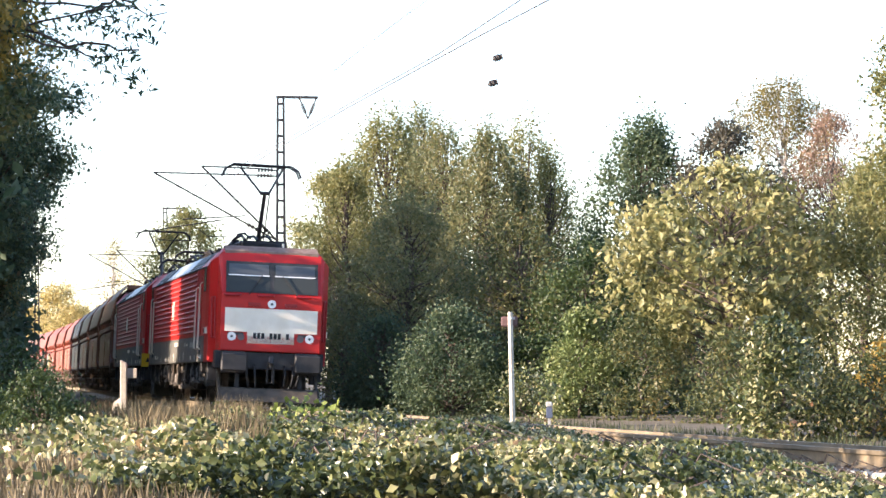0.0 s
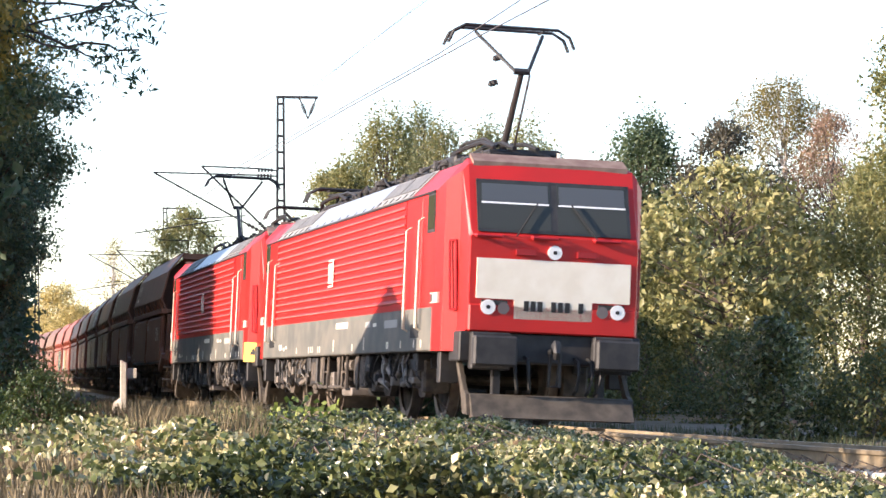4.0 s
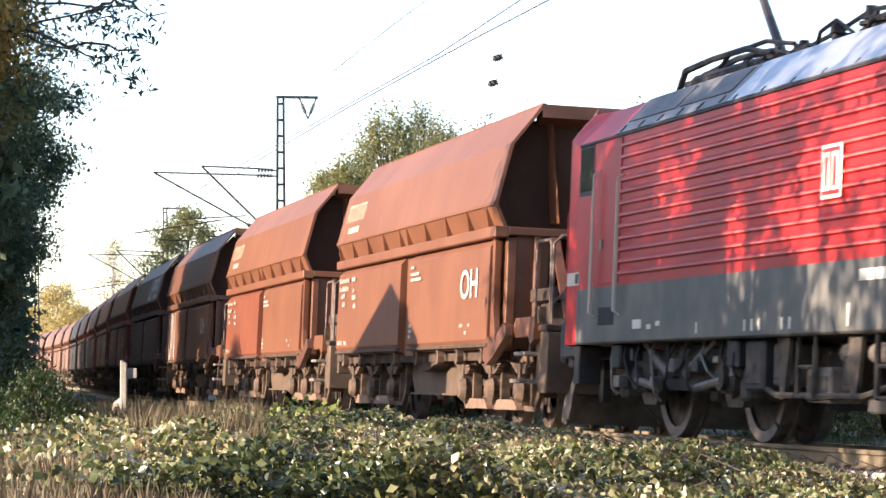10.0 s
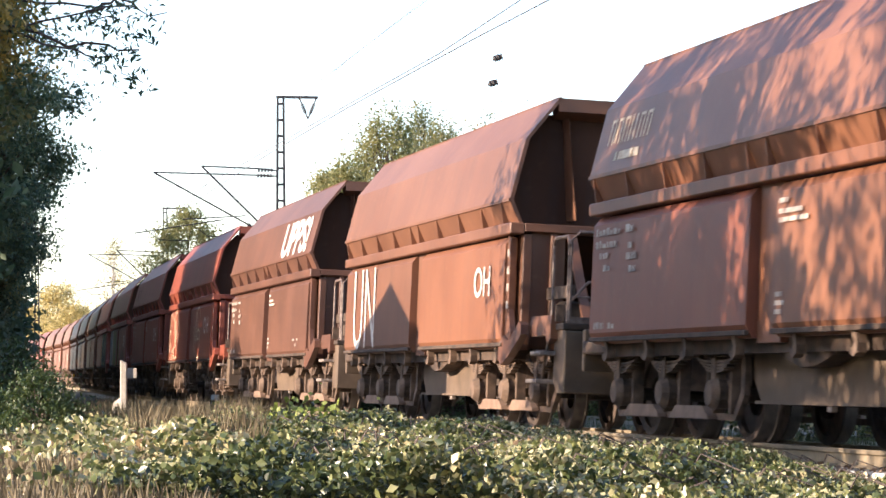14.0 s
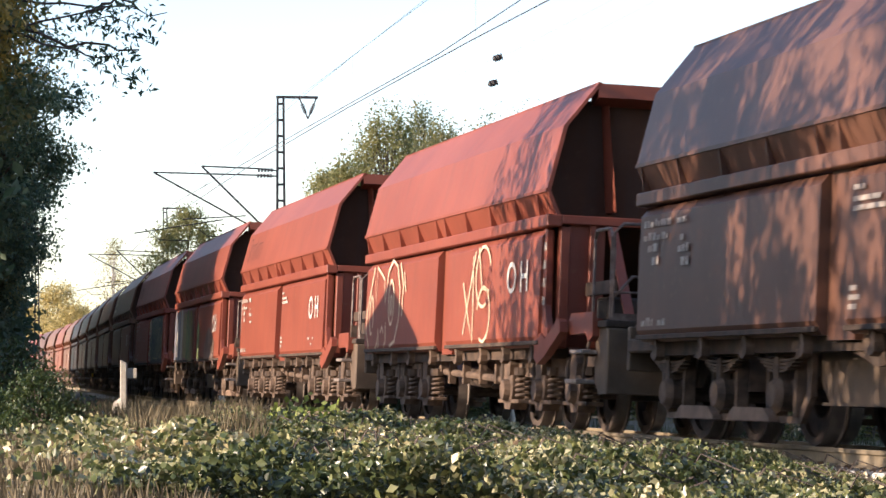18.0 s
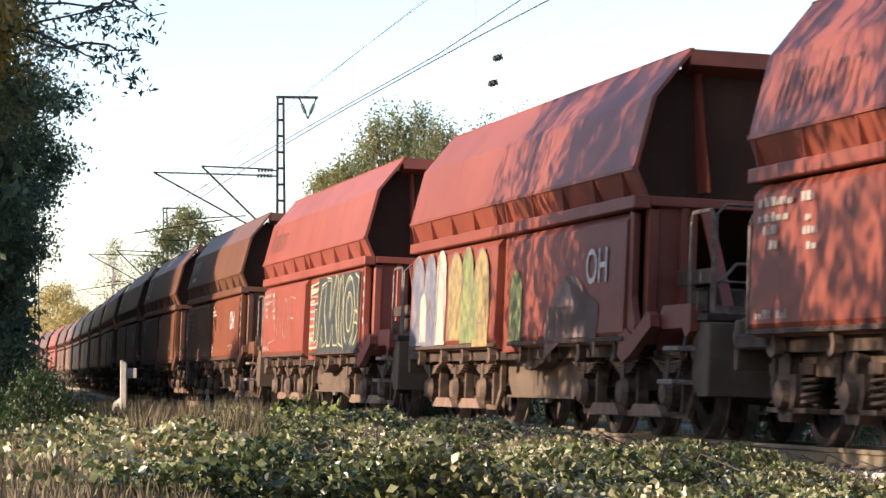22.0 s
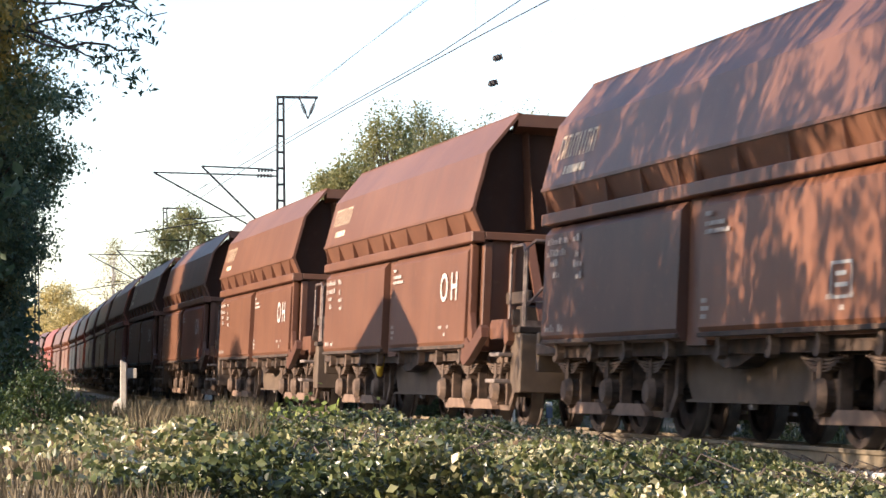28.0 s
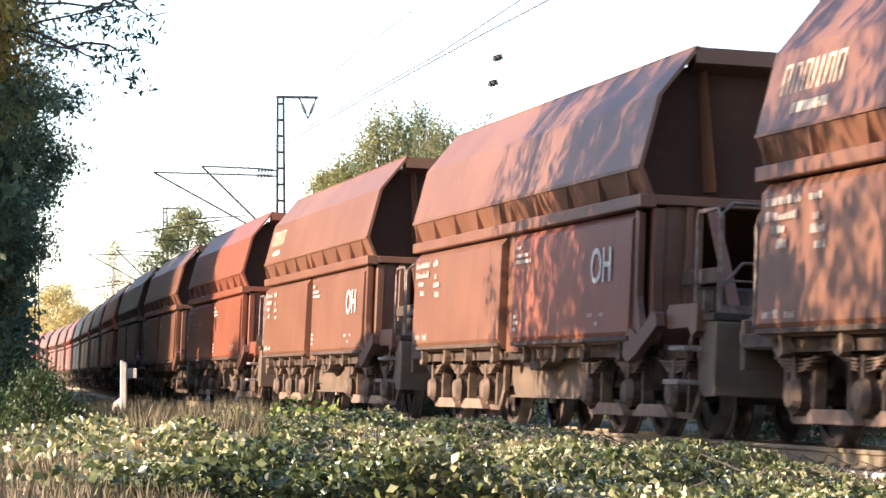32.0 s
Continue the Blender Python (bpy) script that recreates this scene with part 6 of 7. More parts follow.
M["l_dull"] = leaf_material("leaf_dull_brown", [(0.0, (0.045, 0.05, 0.036)), (0.5, (0.085, 0.08, 0.055)), (1.0, (0.13, 0.11, 0.075))])
M["l_mid"] = leaf_material("leaf_mid", [(0.0, (0.1, 0.12, 0.045)), (0.5, (0.21, 0.215, 0.08)), (1.0, (0.36, 0.31, 0.12))], 0.5)
M["l_column"] = leaf_material("leaf_blue_green", [(0.0, (0.04, 0.075, 0.055)), (0.5, (0.095, 0.14, 0.08)), (0.85, (0.17, 0.19, 0.08)), (1.0, (0.34, 0.27, 0.08))], 0.45)
M["l_pale"] = leaf_material("leaf_pale_yellow", [(0.0, (0.13, 0.115, 0.035)), (0.5, (0.24, 0.195, 0.06)), (1.0, (0.35, 0.275, 0.09))])
M["l_rust"] = leaf_material("leaf_rust", [(0.0, (0.18, 0.11, 0.075)), (0.5, (0.31, 0.2, 0.13)), (1.0, (0.42, 0.29, 0.2))])
M["l_gold"] = leaf_material("leaf_gold", [(0.0, (0.15, 0.12, 0.03)), (0.5, (0.36, 0.25, 0.05)), (1.0, (0.5, 0.34, 0.08))])
M["l_sprig"] = leaf_material("leaf_sprig", [(0.0, (0.12, 0.17, 0.03)), (0.5, (0.33, 0.38, 0.08)), (1.0, (0.6, 0.6, 0.2))], 0.4)
M["l_far"] = leaf_material("leaf_far_gold", [(0.0, (0.25, 0.21, 0.08)), (0.5, (0.44, 0.36, 0.13)), (1.0, (0.58, 0.46, 0.2))])
M["l_mix"] = leaf_material("leaf_mixed", [(0.0, (0.035, 0.06, 0.026)), (0.45, (0.1, 0.12, 0.045)), (0.8, (0.2, 0.18, 0.06)), (1.0, (0.3, 0.2, 0.07))], 0.45)

G = -0.3
tree("maple_tree", (6.15, 59.5, G), 5.55, 5.8, M["l_yellow"], "broad maple bush with large yellow-green leaves", n=8600, leaf=0.185, base=0.3, seed=3, trunk=0.1, clumps=230, size=0.23, inner=0.3, shape=0.85)
tree("shrub", (3.05, 60.3, G), 2.3, 1.45, M["l_shrub"], "rounded pale green shrub", "shrub", n=6500, leaf=0.1, base=0.02, seed=4, trunk=0.04, clumps=60, size=0.2)
tree("shrub", (4.25, 58.0, G), 2.2, 2.0, M["l_mix"], "brownish green shrub under the maple", "shrub", n=4200, leaf=0.09, base=0.02, seed=14, trunk=0.04, clumps=50, size=0.22)
tree("shrub", (5.9, 54.0, G), 1.7, 2.3, M["l_mix"], "low mixed shrub with yellowing leaves", "shrub", n=5200, leaf=0.09, base=0.02, seed=15, trunk=0.03, clumps=60, size=0.22)
tree("shrub", (4.9, 40.0, G), 1.75, 1.5, M["l_bramble"], "tall pale-leaved shrub close to the rails", "shrub", n=4600, leaf=0.1, base=0.02, seed=16, trunk=0.03, clumps=60, size=0.17, inner=0.2)
tree("shrub", (6.3, 40.0, G), 1.2, 1.7, M["l_mix"], "low autumn shrub beside the rails", "shrub", n=4200, leaf=0.085, base=0.02, seed=17, trunk=0.03, clumps=50, size=0.2)
tree("shrub", (6.78, 41.5, G), 1.45, 0.75, M["l_gold"], "golden orange autumn shrub", "shrub", n=2600, leaf=0.09, base=0.02, seed=18, trunk=0.03, clumps=40, size=0.16)
tree("shrub", (1.5, 51.2, G), 1.1, 1.6, M["l_bramble"], "low straggling bramble behind the post", "shrub", n=1500, leaf=0.085, base=0.02, seed=19, trunk=0.02, clumps=46, size=0.13, inner=0.1)
tree("tree", (5.6, 76, G), 7.9, 4.3, M["l_dark"], "dark green tree with dense crown", n=36000, leaf=0.12, base=0.03, seed=5, clumps=240, size=0.24, strand=1.8)
tree("tree", (7.7, 74, G), 7.8, 4.6, M["l_dull"], "small dull tree with thin top", n=20000, leaf=0.12, base=0.05, seed=25, clumps=90, size=0.3)
tree("birch_tree", (10.0, 80, G), 9.7, 4.2, M["l_birch"], "weeping birch with thin yellow crown", n=46000, leaf=0.08, base=0.32, seed=6, clumps=120, size=0.22, droop=0.75, shape=1.7, bark="birch")
tree("tree", (11.0, 77, G), 8.3, 3.6, M["l_rust"], "half-bare tree with pinkish rust leaves", n=13000, leaf=0.085, base=0.3, seed=26, clumps=120, size=0.26, trunk=0.12)
tree("tree", (10.7, 60, G), 8.9, 4.0, M["l_mid"], "green tree at the wood's edge", n=36000, leaf=0.11, base=0.03, seed=7, clumps=140, size=0.3)
tree("tree", (10.1, 65, G), 5.8, 3.0, M["l_mid"], "olive low tree behind the maple", n=14000, leaf=0.11, base=0.02, seed=27, clumps=100, size=0.3)
tree("tree", (7.0, 67, G), 4.8, 4.6, M["l_dark"], "dark undergrowth tree behind the maple", n=16000, leaf=0.12, base=0.02, seed=28, clumps=110, size=0.36)
tree("tree", (-1.75, 86, G), 9.0, 4.6, M["l_mid"], "tall olive-green tree in the wood", n=42000, leaf=0.11, base=0.03, seed=8, clumps=300, size=0.22, strand=2.4)
tree("tree", (-0.75, 88, G), 9.5, 2.4, M["l_olive"], "tall dark green tree in the wood", n=18000, leaf=0.1, base=0.3, seed=38, clumps=150, size=0.2, strand=2.4)
tree("tree", (1.3, 78, G), 7.8, 3.8, M["l_olive"], "olive-green tree in the wood", n=34000, leaf=0.1, base=0.03, seed=9, clumps=260, size=0.2, strand=2.6)
tree("tree", (3.1, 79, G), 7.3, 3.0, M["l_mid"], "narrow green tree with feathery top", n=22000, leaf=0.09, base=0.03, seed=29, clumps=200, size=0.18, strand=2.8)
tree("tree", (0.1, 83, G), 8.3, 4.2, M["l_olive"], "olive-green tree with feathery top in the wood", n=34000, leaf=0.1, base=0.03, seed=45, clumps=280, size=0.21, strand=2.5)
tree("tree", (2.45, 81, G), 8.3, 3.2, M["l_mid"], "olive tree with brownish leaves in the wood", n=28000, leaf=0.1, base=0.03, seed=46, clumps=220, size=0.2, strand=2.8)
tree("tree", (-2.9, 82, G), 7.2, 3.0, M["l_mid"], "olive-green tree beside the line in the wood", n=18000, leaf=0.1, base=0.03, seed=47, clumps=160, size=0.2, strand=2.2)
tree("tree", (-4.0, 96, G), 8.1, 4.2, M["l_yellow"], "yellowing tree behind the mast", n=15000, leaf=0.13, base=0.2, seed=30, clumps=110, size=0.3)
tree("tree", (-0.9, 74, G), 5.6, 4.6, M["l_olive"], "green bush tree at the wood's edge", n=26000, leaf=0.1, base=0.01, seed=31, clumps=200, size=0.24, strand=1.8)
tree("tree", (1.9, 69, G), 4.8, 4.4, M["l_mix"], "bushy mixed green tree at the wood's edge", n=22000, leaf=0.1, base=0.01, seed=32, clumps=200, size=0.24, strand=1.8)
tree("tree", (3.6, 66, G), 4.0, 3.4, M["l_green"], "green bush in the wood's shade", n=15000, leaf=0.1, base=0.01, seed=33, clumps=100, size=0.32)
tree("shrub", (0.2, 64, G), 2.6, 2.6, M["l_dark"], "drooping grey-green shrub at the wood's edge", "shrub", n=14000, leaf=0.09, base=0.01, seed=34, clumps=110, size=0.26, droop=0.2)
tree("shrub", (-1.5, 67, G), 2.4, 2.0, M["l_dark"], "dark shrub in the wood's shade", "shrub", n=10000, leaf=0.09, base=0.01, seed=35, clumps=90, size=0.26)
tree("shrub", (2.1, 64, G), 1.8, 2.4, M["l_green"], "dark green shrub behind the post", "shrub", n=9000, leaf=0.09, base=0.01, seed=36, clumps=80, size=0.24)
tree("tree", (-14.2, 152, G), 10.2, 6.2, M["l_mid"], "green and yellow tree along the line", n=30000, leaf=0.17, base=0.05, seed=10, clumps=130, size=0.5)
tree("tree", (-11.0, 158, G), 8.5, 5.0, M["l_mix"], "green tree along the line", n=18000, leaf=0.17, base=0.05, seed=40, clumps=90, size=0.5)
tree("birch_tree", (-24.2, 200, G), 11.0, 3.4, M["l_pale"], "half-bare pale birch along the line", n=3600, leaf=0.13, base=0.2, seed=41, clumps=90, size=0.4, bark="birch")
tree("birch_tree", (-21.5, 197, G), 9.5, 3.4, M["l_pale"], "thin pale birch along the line", n=3600, leaf=0.13, base=0.1, seed=42, clumps=90, size=0.45, bark="birch")
for k, (x, y, h_, w_) in enumerate([(-38.5, 272, 9.6, 9), (-33.5, 280, 8.2, 8), (-43.5, 290, 8.0, 8), (-30, 262, 7.0, 7), (-50, 310, 8.4, 9), (-36, 266, 7.4, 8), (-46, 296, 7.0, 9)]):
    tree("tree", (x, y, G), h_, w_, M["l_far"], "golden autumn tree in the distance", n=24000, leaf=0.25, base=0.02, seed=50 + k, clumps=80, size=0.8)
# near-side row that shades the rear of the train
for k, (x, y, h_, w_) in enumerate([(-12.45, 70, 11.8, 5.7), (-14.4, 78, 10.2, 4.6), (-16.4, 88, 8.8, 5.0), (-18.4, 98, 12, 5.5), (-20.3, 109, 13, 5.5), (-22.6, 121, 13, 6), (-25.2, 135, 13, 6.5), (-21.1, 115, 13, 5.5), (-24.2, 128, 13, 6), (-26.8, 142.5, 13, 6.5), (-28.4, 150, 13, 7), (-31.6, 161, 13, 7), (-17.6, 93, 8.6, 5.2), (-19.4, 103.5, 12, 5.2), (-15.9, 83, 8.8, 4.6), (-13.2, 67.6, 11.0, 4.6)]):
    tree("tree", (x * 0.972, y * 0.972, -0.7), h_, w_, M["l_column"] if k < 2 else M["l_dark"], "tall dark green tree in the row beside the line", n=(100000, 50000)[k] if k < 2 else 22000, leaf=(0.12, 0.15)[k] if k < 2 else 0.42, base=(0.22, 0.3)[k] if k < 2 else 0.02, seed=60 + k, clumps=330 if k < 1 else 230, size=0.3 if k < 1 else 0.42, trunk=0.2, inner=0.25, depth=1.15 if k < 2 else 1.9, shape=1.3 if k < 1 else 0.75)
# unseen wood added behind the camera to keep sky light off the train
for k, (x, y) in enumerate([(-18, -2), (-14, -7), (-10, -9), (-5, -10.5), (0, -11), (5, -10.5), (10, -9), (13.5, -4), (15, 2)]):
    tree("tree", (x, y, -0.9), 11.5, 6.5, M["l_green"], "unseen broad green tree added behind the camera to block sky light", n=3600, leaf=0.6, base=0.04, seed=110 + k, clumps=110, size=0.8, trunk=0.2, inner=0.2)
# hedge tree added out of view to throw shade on the next bush
tree("tree", (-13.9, 56.2, -0.8), 5.2, 4.4, M["l_green"], "unseen dense hedge tree added to shade the bush", n=9000, leaf=0.24, base=0.02, seed=72, clumps=110, size=0.4, inner=0.2)
tree("shrub", (-9.1, 58, -0.7), 2.0, 2.2, M["l_green"], "dark bush at the foot of the tree row", "shrub", n=9000, leaf=0.09, base=0.01, seed=70, clumps=80, size=0.26)
tree("shrub", (-7.4, 50, -0.8), 1.5, 1.6, M["l_green"], "dark bush at the foot of the tree row", "shrub", n=7000, leaf=0.08, base=0.01, seed=71, clumps=60, size=0.22)
# trees left of the camera: their gaps let light specks fall on the wagons
for k, (x, y, h_, w_, n_) in enumerate([(-9.0, 30.2, 10.5, 4.0, 2400), (-9.2, 26.9, 11.0, 4.2, 9000), (-9.0, 24.2, 11.0, 4.4, 9000), (-9.2, 21.4, 10.5, 4.4, 5200), (-9.0, 17.9, 10.5, 4.4, 3400)]):
    tree("tree", (x, y, -0.9), h_, w_, M["l_olive"], "thin-leaved tree beside the path", n=n_, leaf=0.19, base=0.45, seed=80 + k, clumps=120, size=0.24, trunk=0.13, inner=0.15)
for k, (y, n_) in enumerate([(28.2, 1200), (25.8, 4200), (23.2, 4400), (20.6, 2400)]):
    tree("tree", (-9.3, y, -0.9), 6.8, 4.4, M["l_olive"], "young tree with a high thin crown beside the path", n=n_, leaf=0.19, base=0.66, seed=95 + k, clumps=60, size=0.2, trunk=0.07, inner=0.15)
# unseen low wood added far left, under the sun, to block horizon glow
for k in range(15):
    tree("tree", (-46 - 4 * math.sin(k * 2.1), -22 + k * 9.0, -0.9), 9.6 + 0.8 * math.sin(k * 1.3), 10.5, M["l_green"], "unseen broad green tree added far left to block horizon glow", n=2200, leaf=0.95, base=0.02, seed=140 + k, clumps=90, size=1.1, trunk=0.25, inner=0.2)


def build_branch():
    """A limb that hangs into the view from a tree beside the path."""
    tr = thing("overhanging_tree", "overhanging limb with drooping dark leaves", "tree")
    rng = np.random.default_rng(7)
    part("trunk", rod(rod(B(), (-7.6, 26.6, -0.9), (-7.4, 26.4, 4.0), 0.16, 8, 0.1), (-7.4, 26.4, 4.0), (-6.0, 25.6, 4.6), 0.09, 7, 0.06), M["bark"], tr)
    pos = []
    for bx0 in ([(-6.0, 25.6, 4.6), (-3.9, 25.1, 3.95), (-3.28, 25.0, 4.08), (-2.95, 25.0, 4.0), (-2.62, 25.0, 3.84)], [(-6.0, 25.6, 4.6), (-3.8, 25.1, 3.86), (-3.28, 25.0, 3.68), (-2.95, 25.0, 3.57), (-2.75, 25.0, 3.42)],
               [(-3.9, 25.1, 3.95), (-3.3, 25.2, 3.82), (-2.8, 25.1, 3.74)], [(-6.0, 25.6, 4.6), (-3.7, 25.3, 4.2), (-3.0, 25.2, 4.16), (-2.55, 25.2, 4.1)], [(-3.28, 25.0, 4.08), (-3.05, 25.0, 4.16), (-2.8, 25.0, 4.2)]):
        bx = [bx0[0]]
        for p, q in zip(bx0, bx0[1:]):
            for u in (0.33, 0.67, 1.0):
                c = Vector(p).lerp(Vector(q), u)
                w_ = 0.0 if u == 1.0 else 0.035
                bx.append(tuple(c + Vector((rng.normal() * w_, rng.normal() * w_, rng.normal() * w_))))
        b = B()
        for i, (p, q) in enumerate(zip(bx, bx[1:])):
            rod(b, p, q, max(0.004, 0.017 - 0.0014 * i), 5, max(0.003, 0.0156 - 0.0014 * i))
        part("bough", b, M["bark"], tr)
        for p, q in zip(bx[2:], bx[3:]):
            for _ in range(6):
                u = rng.uniform(0, 1)
                c = np.array(p) * (1 - u) + np.array(q) * u
                tip = c + rng.normal(size=3) * (0.09, 0.1, 0.05) - np.array((0, 0, 0.05))
                for _ in range(int(rng.integers(1, 4))):
                    pos.append(tip + rng.normal(size=3) * 0.03)
    tagged(leaf_mesh("leafage", np.array(pos), 0.085, M["l_dark"], tr, seed=9, narrow=0.36), kind="stuff")
    # the leafy curtain at the view's edge
    n = 1500
    q = np.stack([rng.normal(-4.2, 0.2, n), rng.normal(25.2, 0.4, n), rng.uniform(3.5, 4.4, n)], 1)
    tagged(leaf_mesh("leafage", q, 0.08, M["l_gold"], tr, seed=12), kind="stuff")
    n = 2600
    q = np.stack([rng.normal(-4.3, 0.22, n), rng.normal(25.4, 0.4, n), rng.uniform(3.0, 4.6, n)], 1)
    tagged(leaf_mesh("leafage", q, 0.085, M["l_mix"], tr, seed=11), kind="stuff")


build_branch()


# ---------------------------------------------------------------- ground cover
def mound(x, y):
    ridge = np.interp(x, [-6, -4, -1.5, 0.5, 3.2, 6], [0.12, 0.24, 0.38, 0.24, -0.08, -0.2])
    n1 = 0.07 * np.sin(x * 2.3 + y * 0.4) * np.sin(y * 0.9 + 1.0) + 0.04 * np.sin(x * 5.1 + 2.0) * np.cos(y * 2.2)
    return ridge * np.clip((30 - y) / 6, 0, 1) + (-0.1) * np.clip((y - 24) / 6, 0, 1) + n1


def track_side(x, y):
    s = np.interp(y, CY[::-1], SG[::-1])
    return (np.interp(s, SG, CX) - x) * 0.98


def build_brambles():
    rng = np.random.default_rng(5)
    n = 340000
    y = rng.uniform(11.5, 31, n)
    x = rng.uniform(-0.17, 0.18, n) * y
    l = track_side(x, y)
    ok = (l > 1.55 + 0.3 * np.sin(y * 3)) & (rng.uniform(0, 1, n) < np.exp(np.minimum(0, x / y + 0.105 + 0.012 * np.sin(y * 1.3)) / 0.016))
    x, y = x[ok], y[ok]
    z = mound(x, y) - np.abs(rng.normal(0, 0.13, len(x)))
    # clumped, arching growth
    bump = np.maximum(0, np.sin(x * 7.3 + 1.7 * np.sin(y * 2.1)) * np.sin(y * 3.7 + x)) * 0.09
    z = np.where(track_side(x, y) < 2.4, np.minimum(z, -0.22), z)
    ob = leaf_mesh("bramble_thicket", np.stack([x, y, z + bump], 1), 0.046, M["l_bramble"], None, up=0.2, seed=2, narrow=0.75)
    tagged(ob, "low bramble thicket with pale green leaves before the track", "brambles", kind="stuff")
    sp = []
    for cx, cy, cz in ((-1.32, 22.0, 0.36), (-1.12, 22.3, 0.44), (-0.9, 22.0, 0.36), (-0.55, 21.5, 0.3), (0.1, 21.0, 0.22)):
        sp.append(rng.normal(size=(60, 3)) * (0.1, 0.1, 0.07) + (cx, cy, cz))
    tagged(leaf_mesh("bramble_sprigs", np.concatenate(sp), 0.065, M["l_sprig"], None, up=0.2, seed=31, narrow=0.7), "bright yellow-green sprigs on top of the thicket", "brambles", kind="stuff")
    b = B()
    for _ in range(260):
        yy = rng.uniform(13, 29)
        xx = rng.uniform(-0.07, 0.16) * yy
        if track_side(xx, yy) < 2.2:
            continue
        a = rng.uniform(0, 6.28)
        z0 = float(mound(xx, yy))
        p0, p1, p2 = (xx, yy, z0 - 0.25), (xx + 0.2 * math.cos(a), yy + 0.2 * math.sin(a), z0 + 0.06), (xx + 0.5 * math.cos(a), yy + 0.5 * math.sin(a), z0 - 0.05)
        rod(b, p0, p1, 0.006, 3)
        rod(b, p1, p2, 0.005, 3)
    st = mesh_object("bramble_canes", b, M["bark"])
    tagged(st, "thin brown bramble canes in the thicket", "brambles", kind="stuff")


build_brambles()
M["straw"] = leaf_material("straw", [(0.0, (0.06, 0.05, 0.027)), (0.5, (0.15, 0.12, 0.065)), (1.0, (0.3, 0.24, 0.14))], 0.2, 0.7)
M["dead"] = leaf_material("dead_weed", [(0.0, (0.05, 0.045, 0.024)), (0.5, (0.13, 0.1, 0.052)), (1.0, (0.31, 0.24, 0.13))], 0.2, 0.8)
M["dark_grass"] = leaf_material("verge_grass", [(0.0, (0.03, 0.045, 0.02)), (0.6, (0.07, 0.085, 0.035)), (1.0, (0.17, 0.14, 0.07))], 0.25, 0.7)
M["grass"] = leaf_material("grass_green", [(0.0, (0.05, 0.07, 0.025)), (0.5, (0.12, 0.13, 0.05)), (1.0, (0.26, 0.22, 0.1))], 0.25, 0.6)
M["litter"] = leaf_material("leaf_litter", [(0.0, (0.08, 0.05, 0.03)), (0.5, (0.2, 0.13, 0.08)), (1.0, (0.34, 0.24, 0.15))], 0.1, 0.8)


def blades(name, x, y, z, height, width, mat, label, category, seed):
    """Upright grass blades, one bent strip each."""
    rng = np.random.default_rng(seed)
    n = len(x)
    h = height * rng.uniform(0.4, 1.2, n)
    a = rng.uniform(0, 2 * np.pi, n)
    lean_ = rng.uniform(0.05, 0.5, n) * h
    w = width * rng.uniform(0.6, 1.3, n)
    p = np.stack([x, y, z], 1)
    side = np.stack([np.sin(a), -np.cos(a), 0 * a], 1) * w[:, None]
    out = np.stack([np.cos(a), np.sin(a), 0 * a], 1)
    v = np.empty((n, 5, 3), np.float32)
    v[:, 0], v[:, 1] = p - side, p + side
    mid = p + out * (lean_ * 0.35)[:, None] + np.array([0, 0, 1]) * (h * 0.6)[:, None]
    v[:, 2], v[:, 3] = mid - side * 0.7, mid + side * 0.7
    v[:, 4] = p + out * lean_[:, None] + np.array([0, 0, 1]) * h[:, None]
    tri = (np.arange(n)[:, None] * 5 + np.array([0, 1, 3, 0, 3, 2, 2, 3, 4])[None]).ravel().astype(np.int32)
    me = bpy.data.meshes.new(name)
    me.vertices.add(n * 5)
    me.vertices.foreach_set("co", v.ravel())
    me.loops.add(n * 9)
    me.loops.foreach_set("vertex_index", tri)
    me.polygons.add(n * 3)
    me.polygons.foreach_set("loop_start", (np.arange(n * 3) * 3).astype(np.int32))
    me.update()
    me.validate()
    me.materials.append(mat)
    return tagged(new(name, me), label, category, kind="stuff")


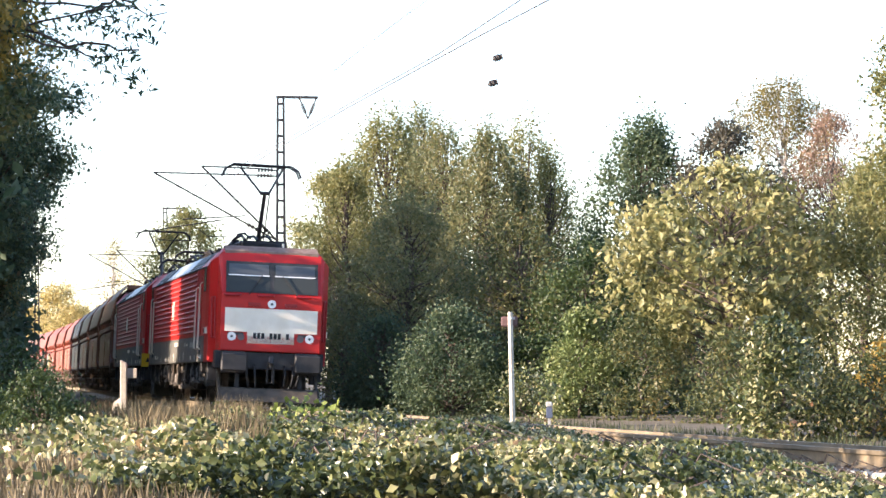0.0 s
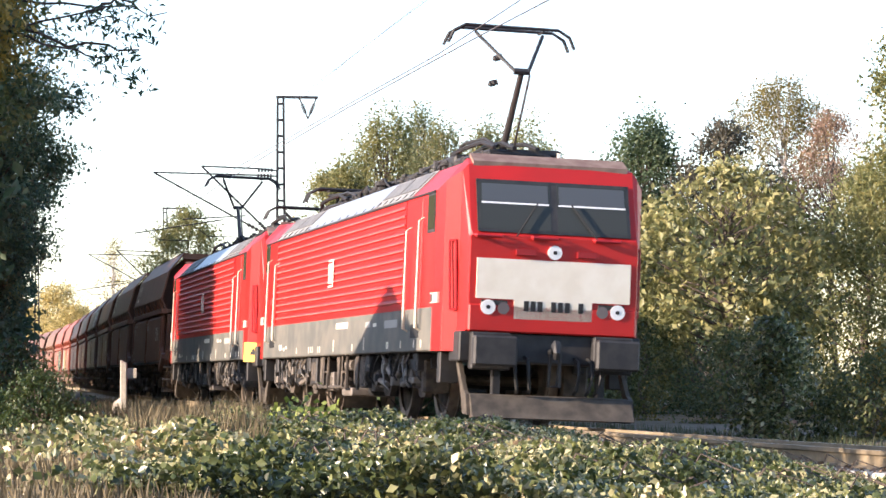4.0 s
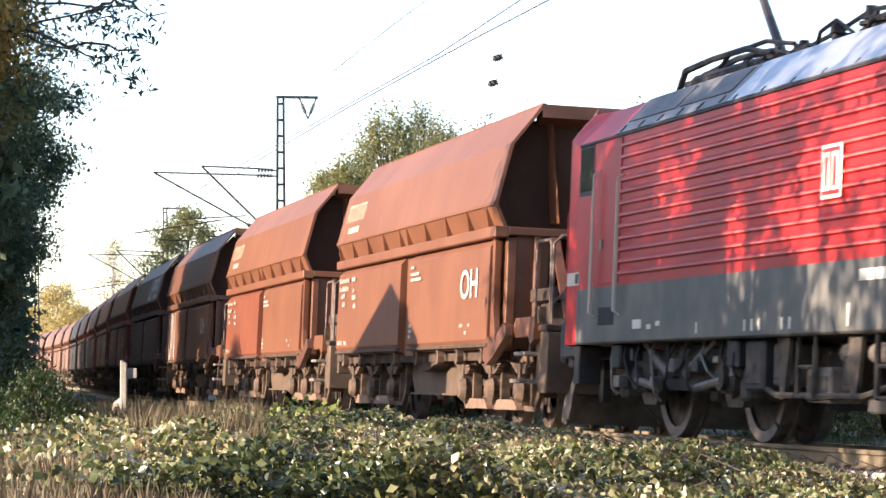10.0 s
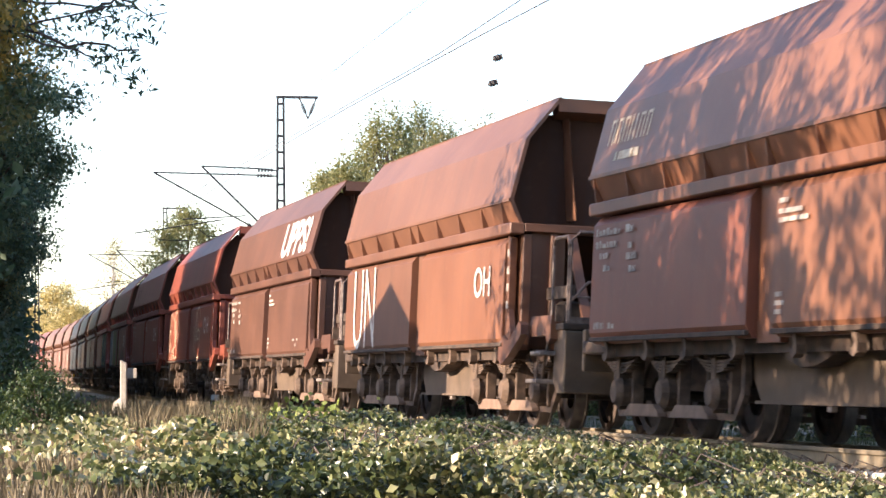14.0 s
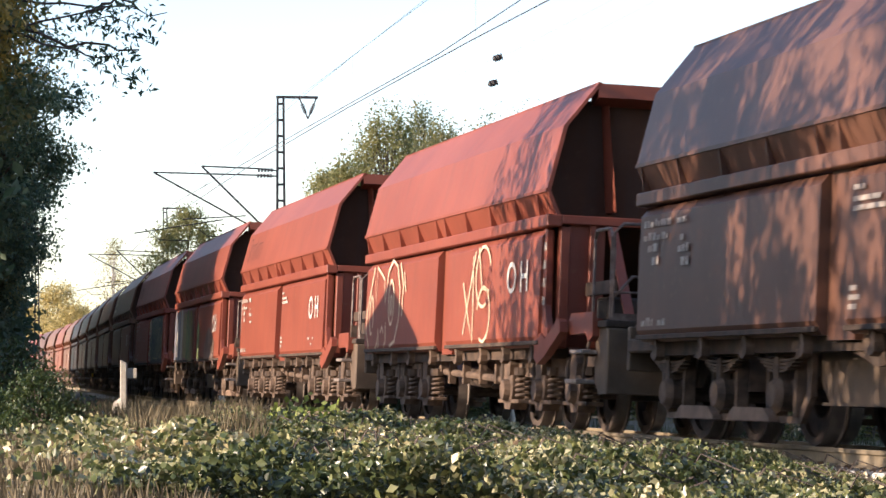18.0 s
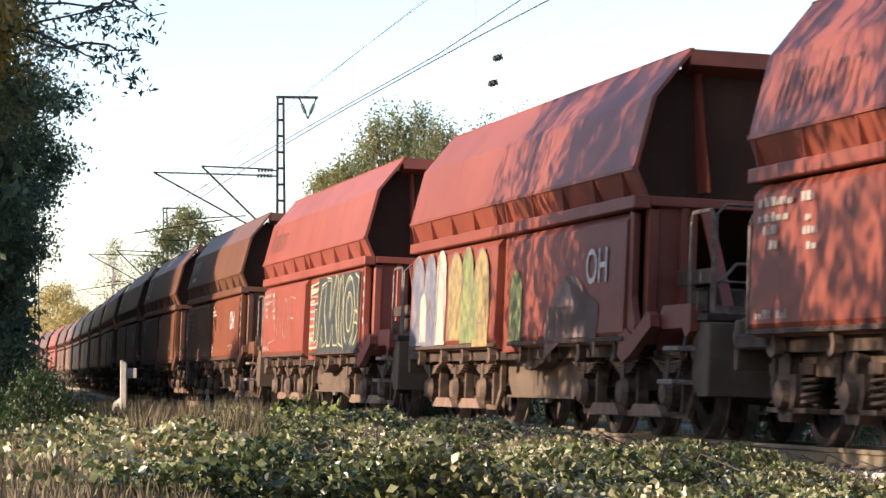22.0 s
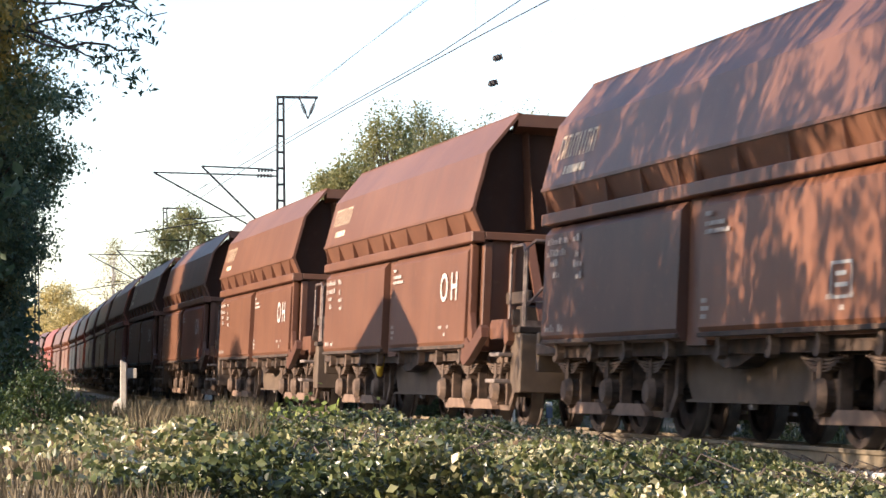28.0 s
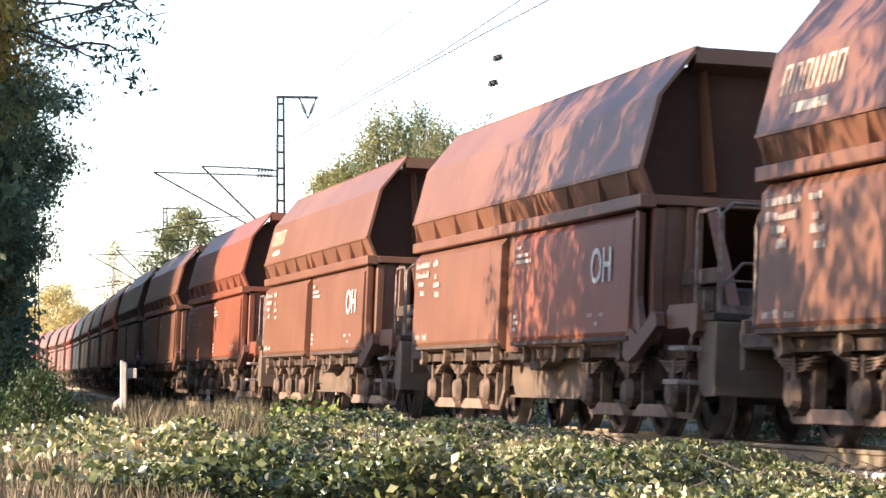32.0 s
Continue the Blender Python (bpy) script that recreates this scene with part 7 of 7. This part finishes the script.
def build_grass():
    rng = np.random.default_rng(8)
    n = 22000
    y = rng.uniform(10, 42, n)
    x = rng.uniform(-0.19, -0.085, n) * y
    z = np.maximum(ground_height(x, y), mound(x, y) * 0.8 - 0.15 * np.clip((y - 24) / 8, 0, 1))
    blades("dry_grass", x, y, z - 0.08, 0.12, 0.006, M["straw"], "dry straw-coloured grass at the edge of the thicket", "grass", 1)
    n = 7000
    y = rng.uniform(15, 33, n)
    x = rng.uniform(-0.115, -0.066, n) * y
    ok = np.sin(x * 3.1 + y) + np.sin(y * 1.7) > -0.7
    x, y = x[ok], y[ok]
    blades("dead_weeds", x, y, mound(x, y) - 0.12, 0.27, 0.005, M["dead"], "reddish brown dead weeds among the brambles", "weeds", 6)
    n = 90
    y = rng.uniform(27, 44, n)
    x = rng.uniform(-0.145, -0.05, n) * y
    blades("weed_stalks", x, y, ground_height(x, y), 0.95, 0.008, M["straw"], "tall dry weed stalks beside the line", "weeds", 21)
    tip = np.stack([x, y, ground_height(x, y) + 0.55], 1).repeat(14, 0) + rng.normal(size=(n * 14, 3)) * (0.06, 0.06, 0.13)
    tagged(leaf_mesh("seed_heads", tip, 0.035, M["dead"], None, seed=22), "brown seed heads on dry weed stalks", "weeds", kind="stuff")
    n = 16000
    s = rng.uniform(-25, 25, n)
    l = rng.uniform(1.9, 4.5, n)
    p = np.array([beside(a, b) for a, b in zip(s, l)])
    z = ground_height(p[:, 0], p[:, 1])
    cut = 5000
    blades("trackside_weeds", p[:cut, 0], p[:cut, 1], z[:cut], 0.6, 0.008, M["straw"], "brown dead weeds along the near rail", "weeds", 2)
    blades("trackside_grass", p[cut:, 0], p[cut:, 1], z[cut:], 0.42, 0.009, M["dark_grass"], "dark green grass along the near rail", "grass", 23)
    n = 16000
    s = rng.uniform(-40, 34, n)
    l = rng.uniform(-4.5, -1.75, n)
    p = np.array([beside(a, b) for a, b in zip(s, l)])
    blades("verge_grass", p[:, 0], p[:, 1], ground_height(p[:, 0], p[:, 1]), 0.17, 0.008, M["dark_grass"], "mixed green and dry grass on the far verge", "grass", 3)
    n = 30000
    s = rng.uniform(-10, 44, n)
    l = np.concatenate([rng.uniform(0.95, 2.6, n // 2), rng.uniform(-2.6, -0.95, n - n // 2)])
    p = np.array([beside(a, b) for a, b in zip(s, l)])
    p[:, 2] = ground_height(p[:, 0], p[:, 1]) + rng.uniform(0.0, 0.12, n)
    ob = leaf_mesh("fallen_leaves", p, 0.075, M["litter"], None, up=1.2, seed=4, narrow=0.8)
    tagged(ob, "brown fallen leaves along the rails", "leaves", kind="stuff")


build_grass()


# ================================================================ MOVEMENT
def motions():
    times = [i * 0.5 for i in range(65)]
    for ob, back, half in VEHICLES:
        walk(ob, [(t, vehicle_pose(run(t) - back, half)) for t in times])
    fine = [i / 15.0 for i in range(481)]
    runs = [run(t) for t in fine]
    for k, (ob, back, half) in enumerate(VEHICLES[:17]):
        for ws in ob.children_recursive:
            if not ws.name.startswith("wheelset"):
                continue
            x, y, z = ws.location
            rows = [(t, s) for t, s in zip(fine, runs) if 4 < s - back + x < 47]
            if len(rows) < 3:
                continue
            keyed = [(t, pose(x, y, z, 0, math.degrees((s - rows[0][1]) / z), 0)) for t, s in rows]
            if keyed[0][0] > 0:
                keyed.insert(0, (0.0, keyed[0][1]))
            if keyed[-1][0] < 32.0:
                keyed.append((32.0, keyed[-1][1]))
            walk(ws, keyed)


motions()
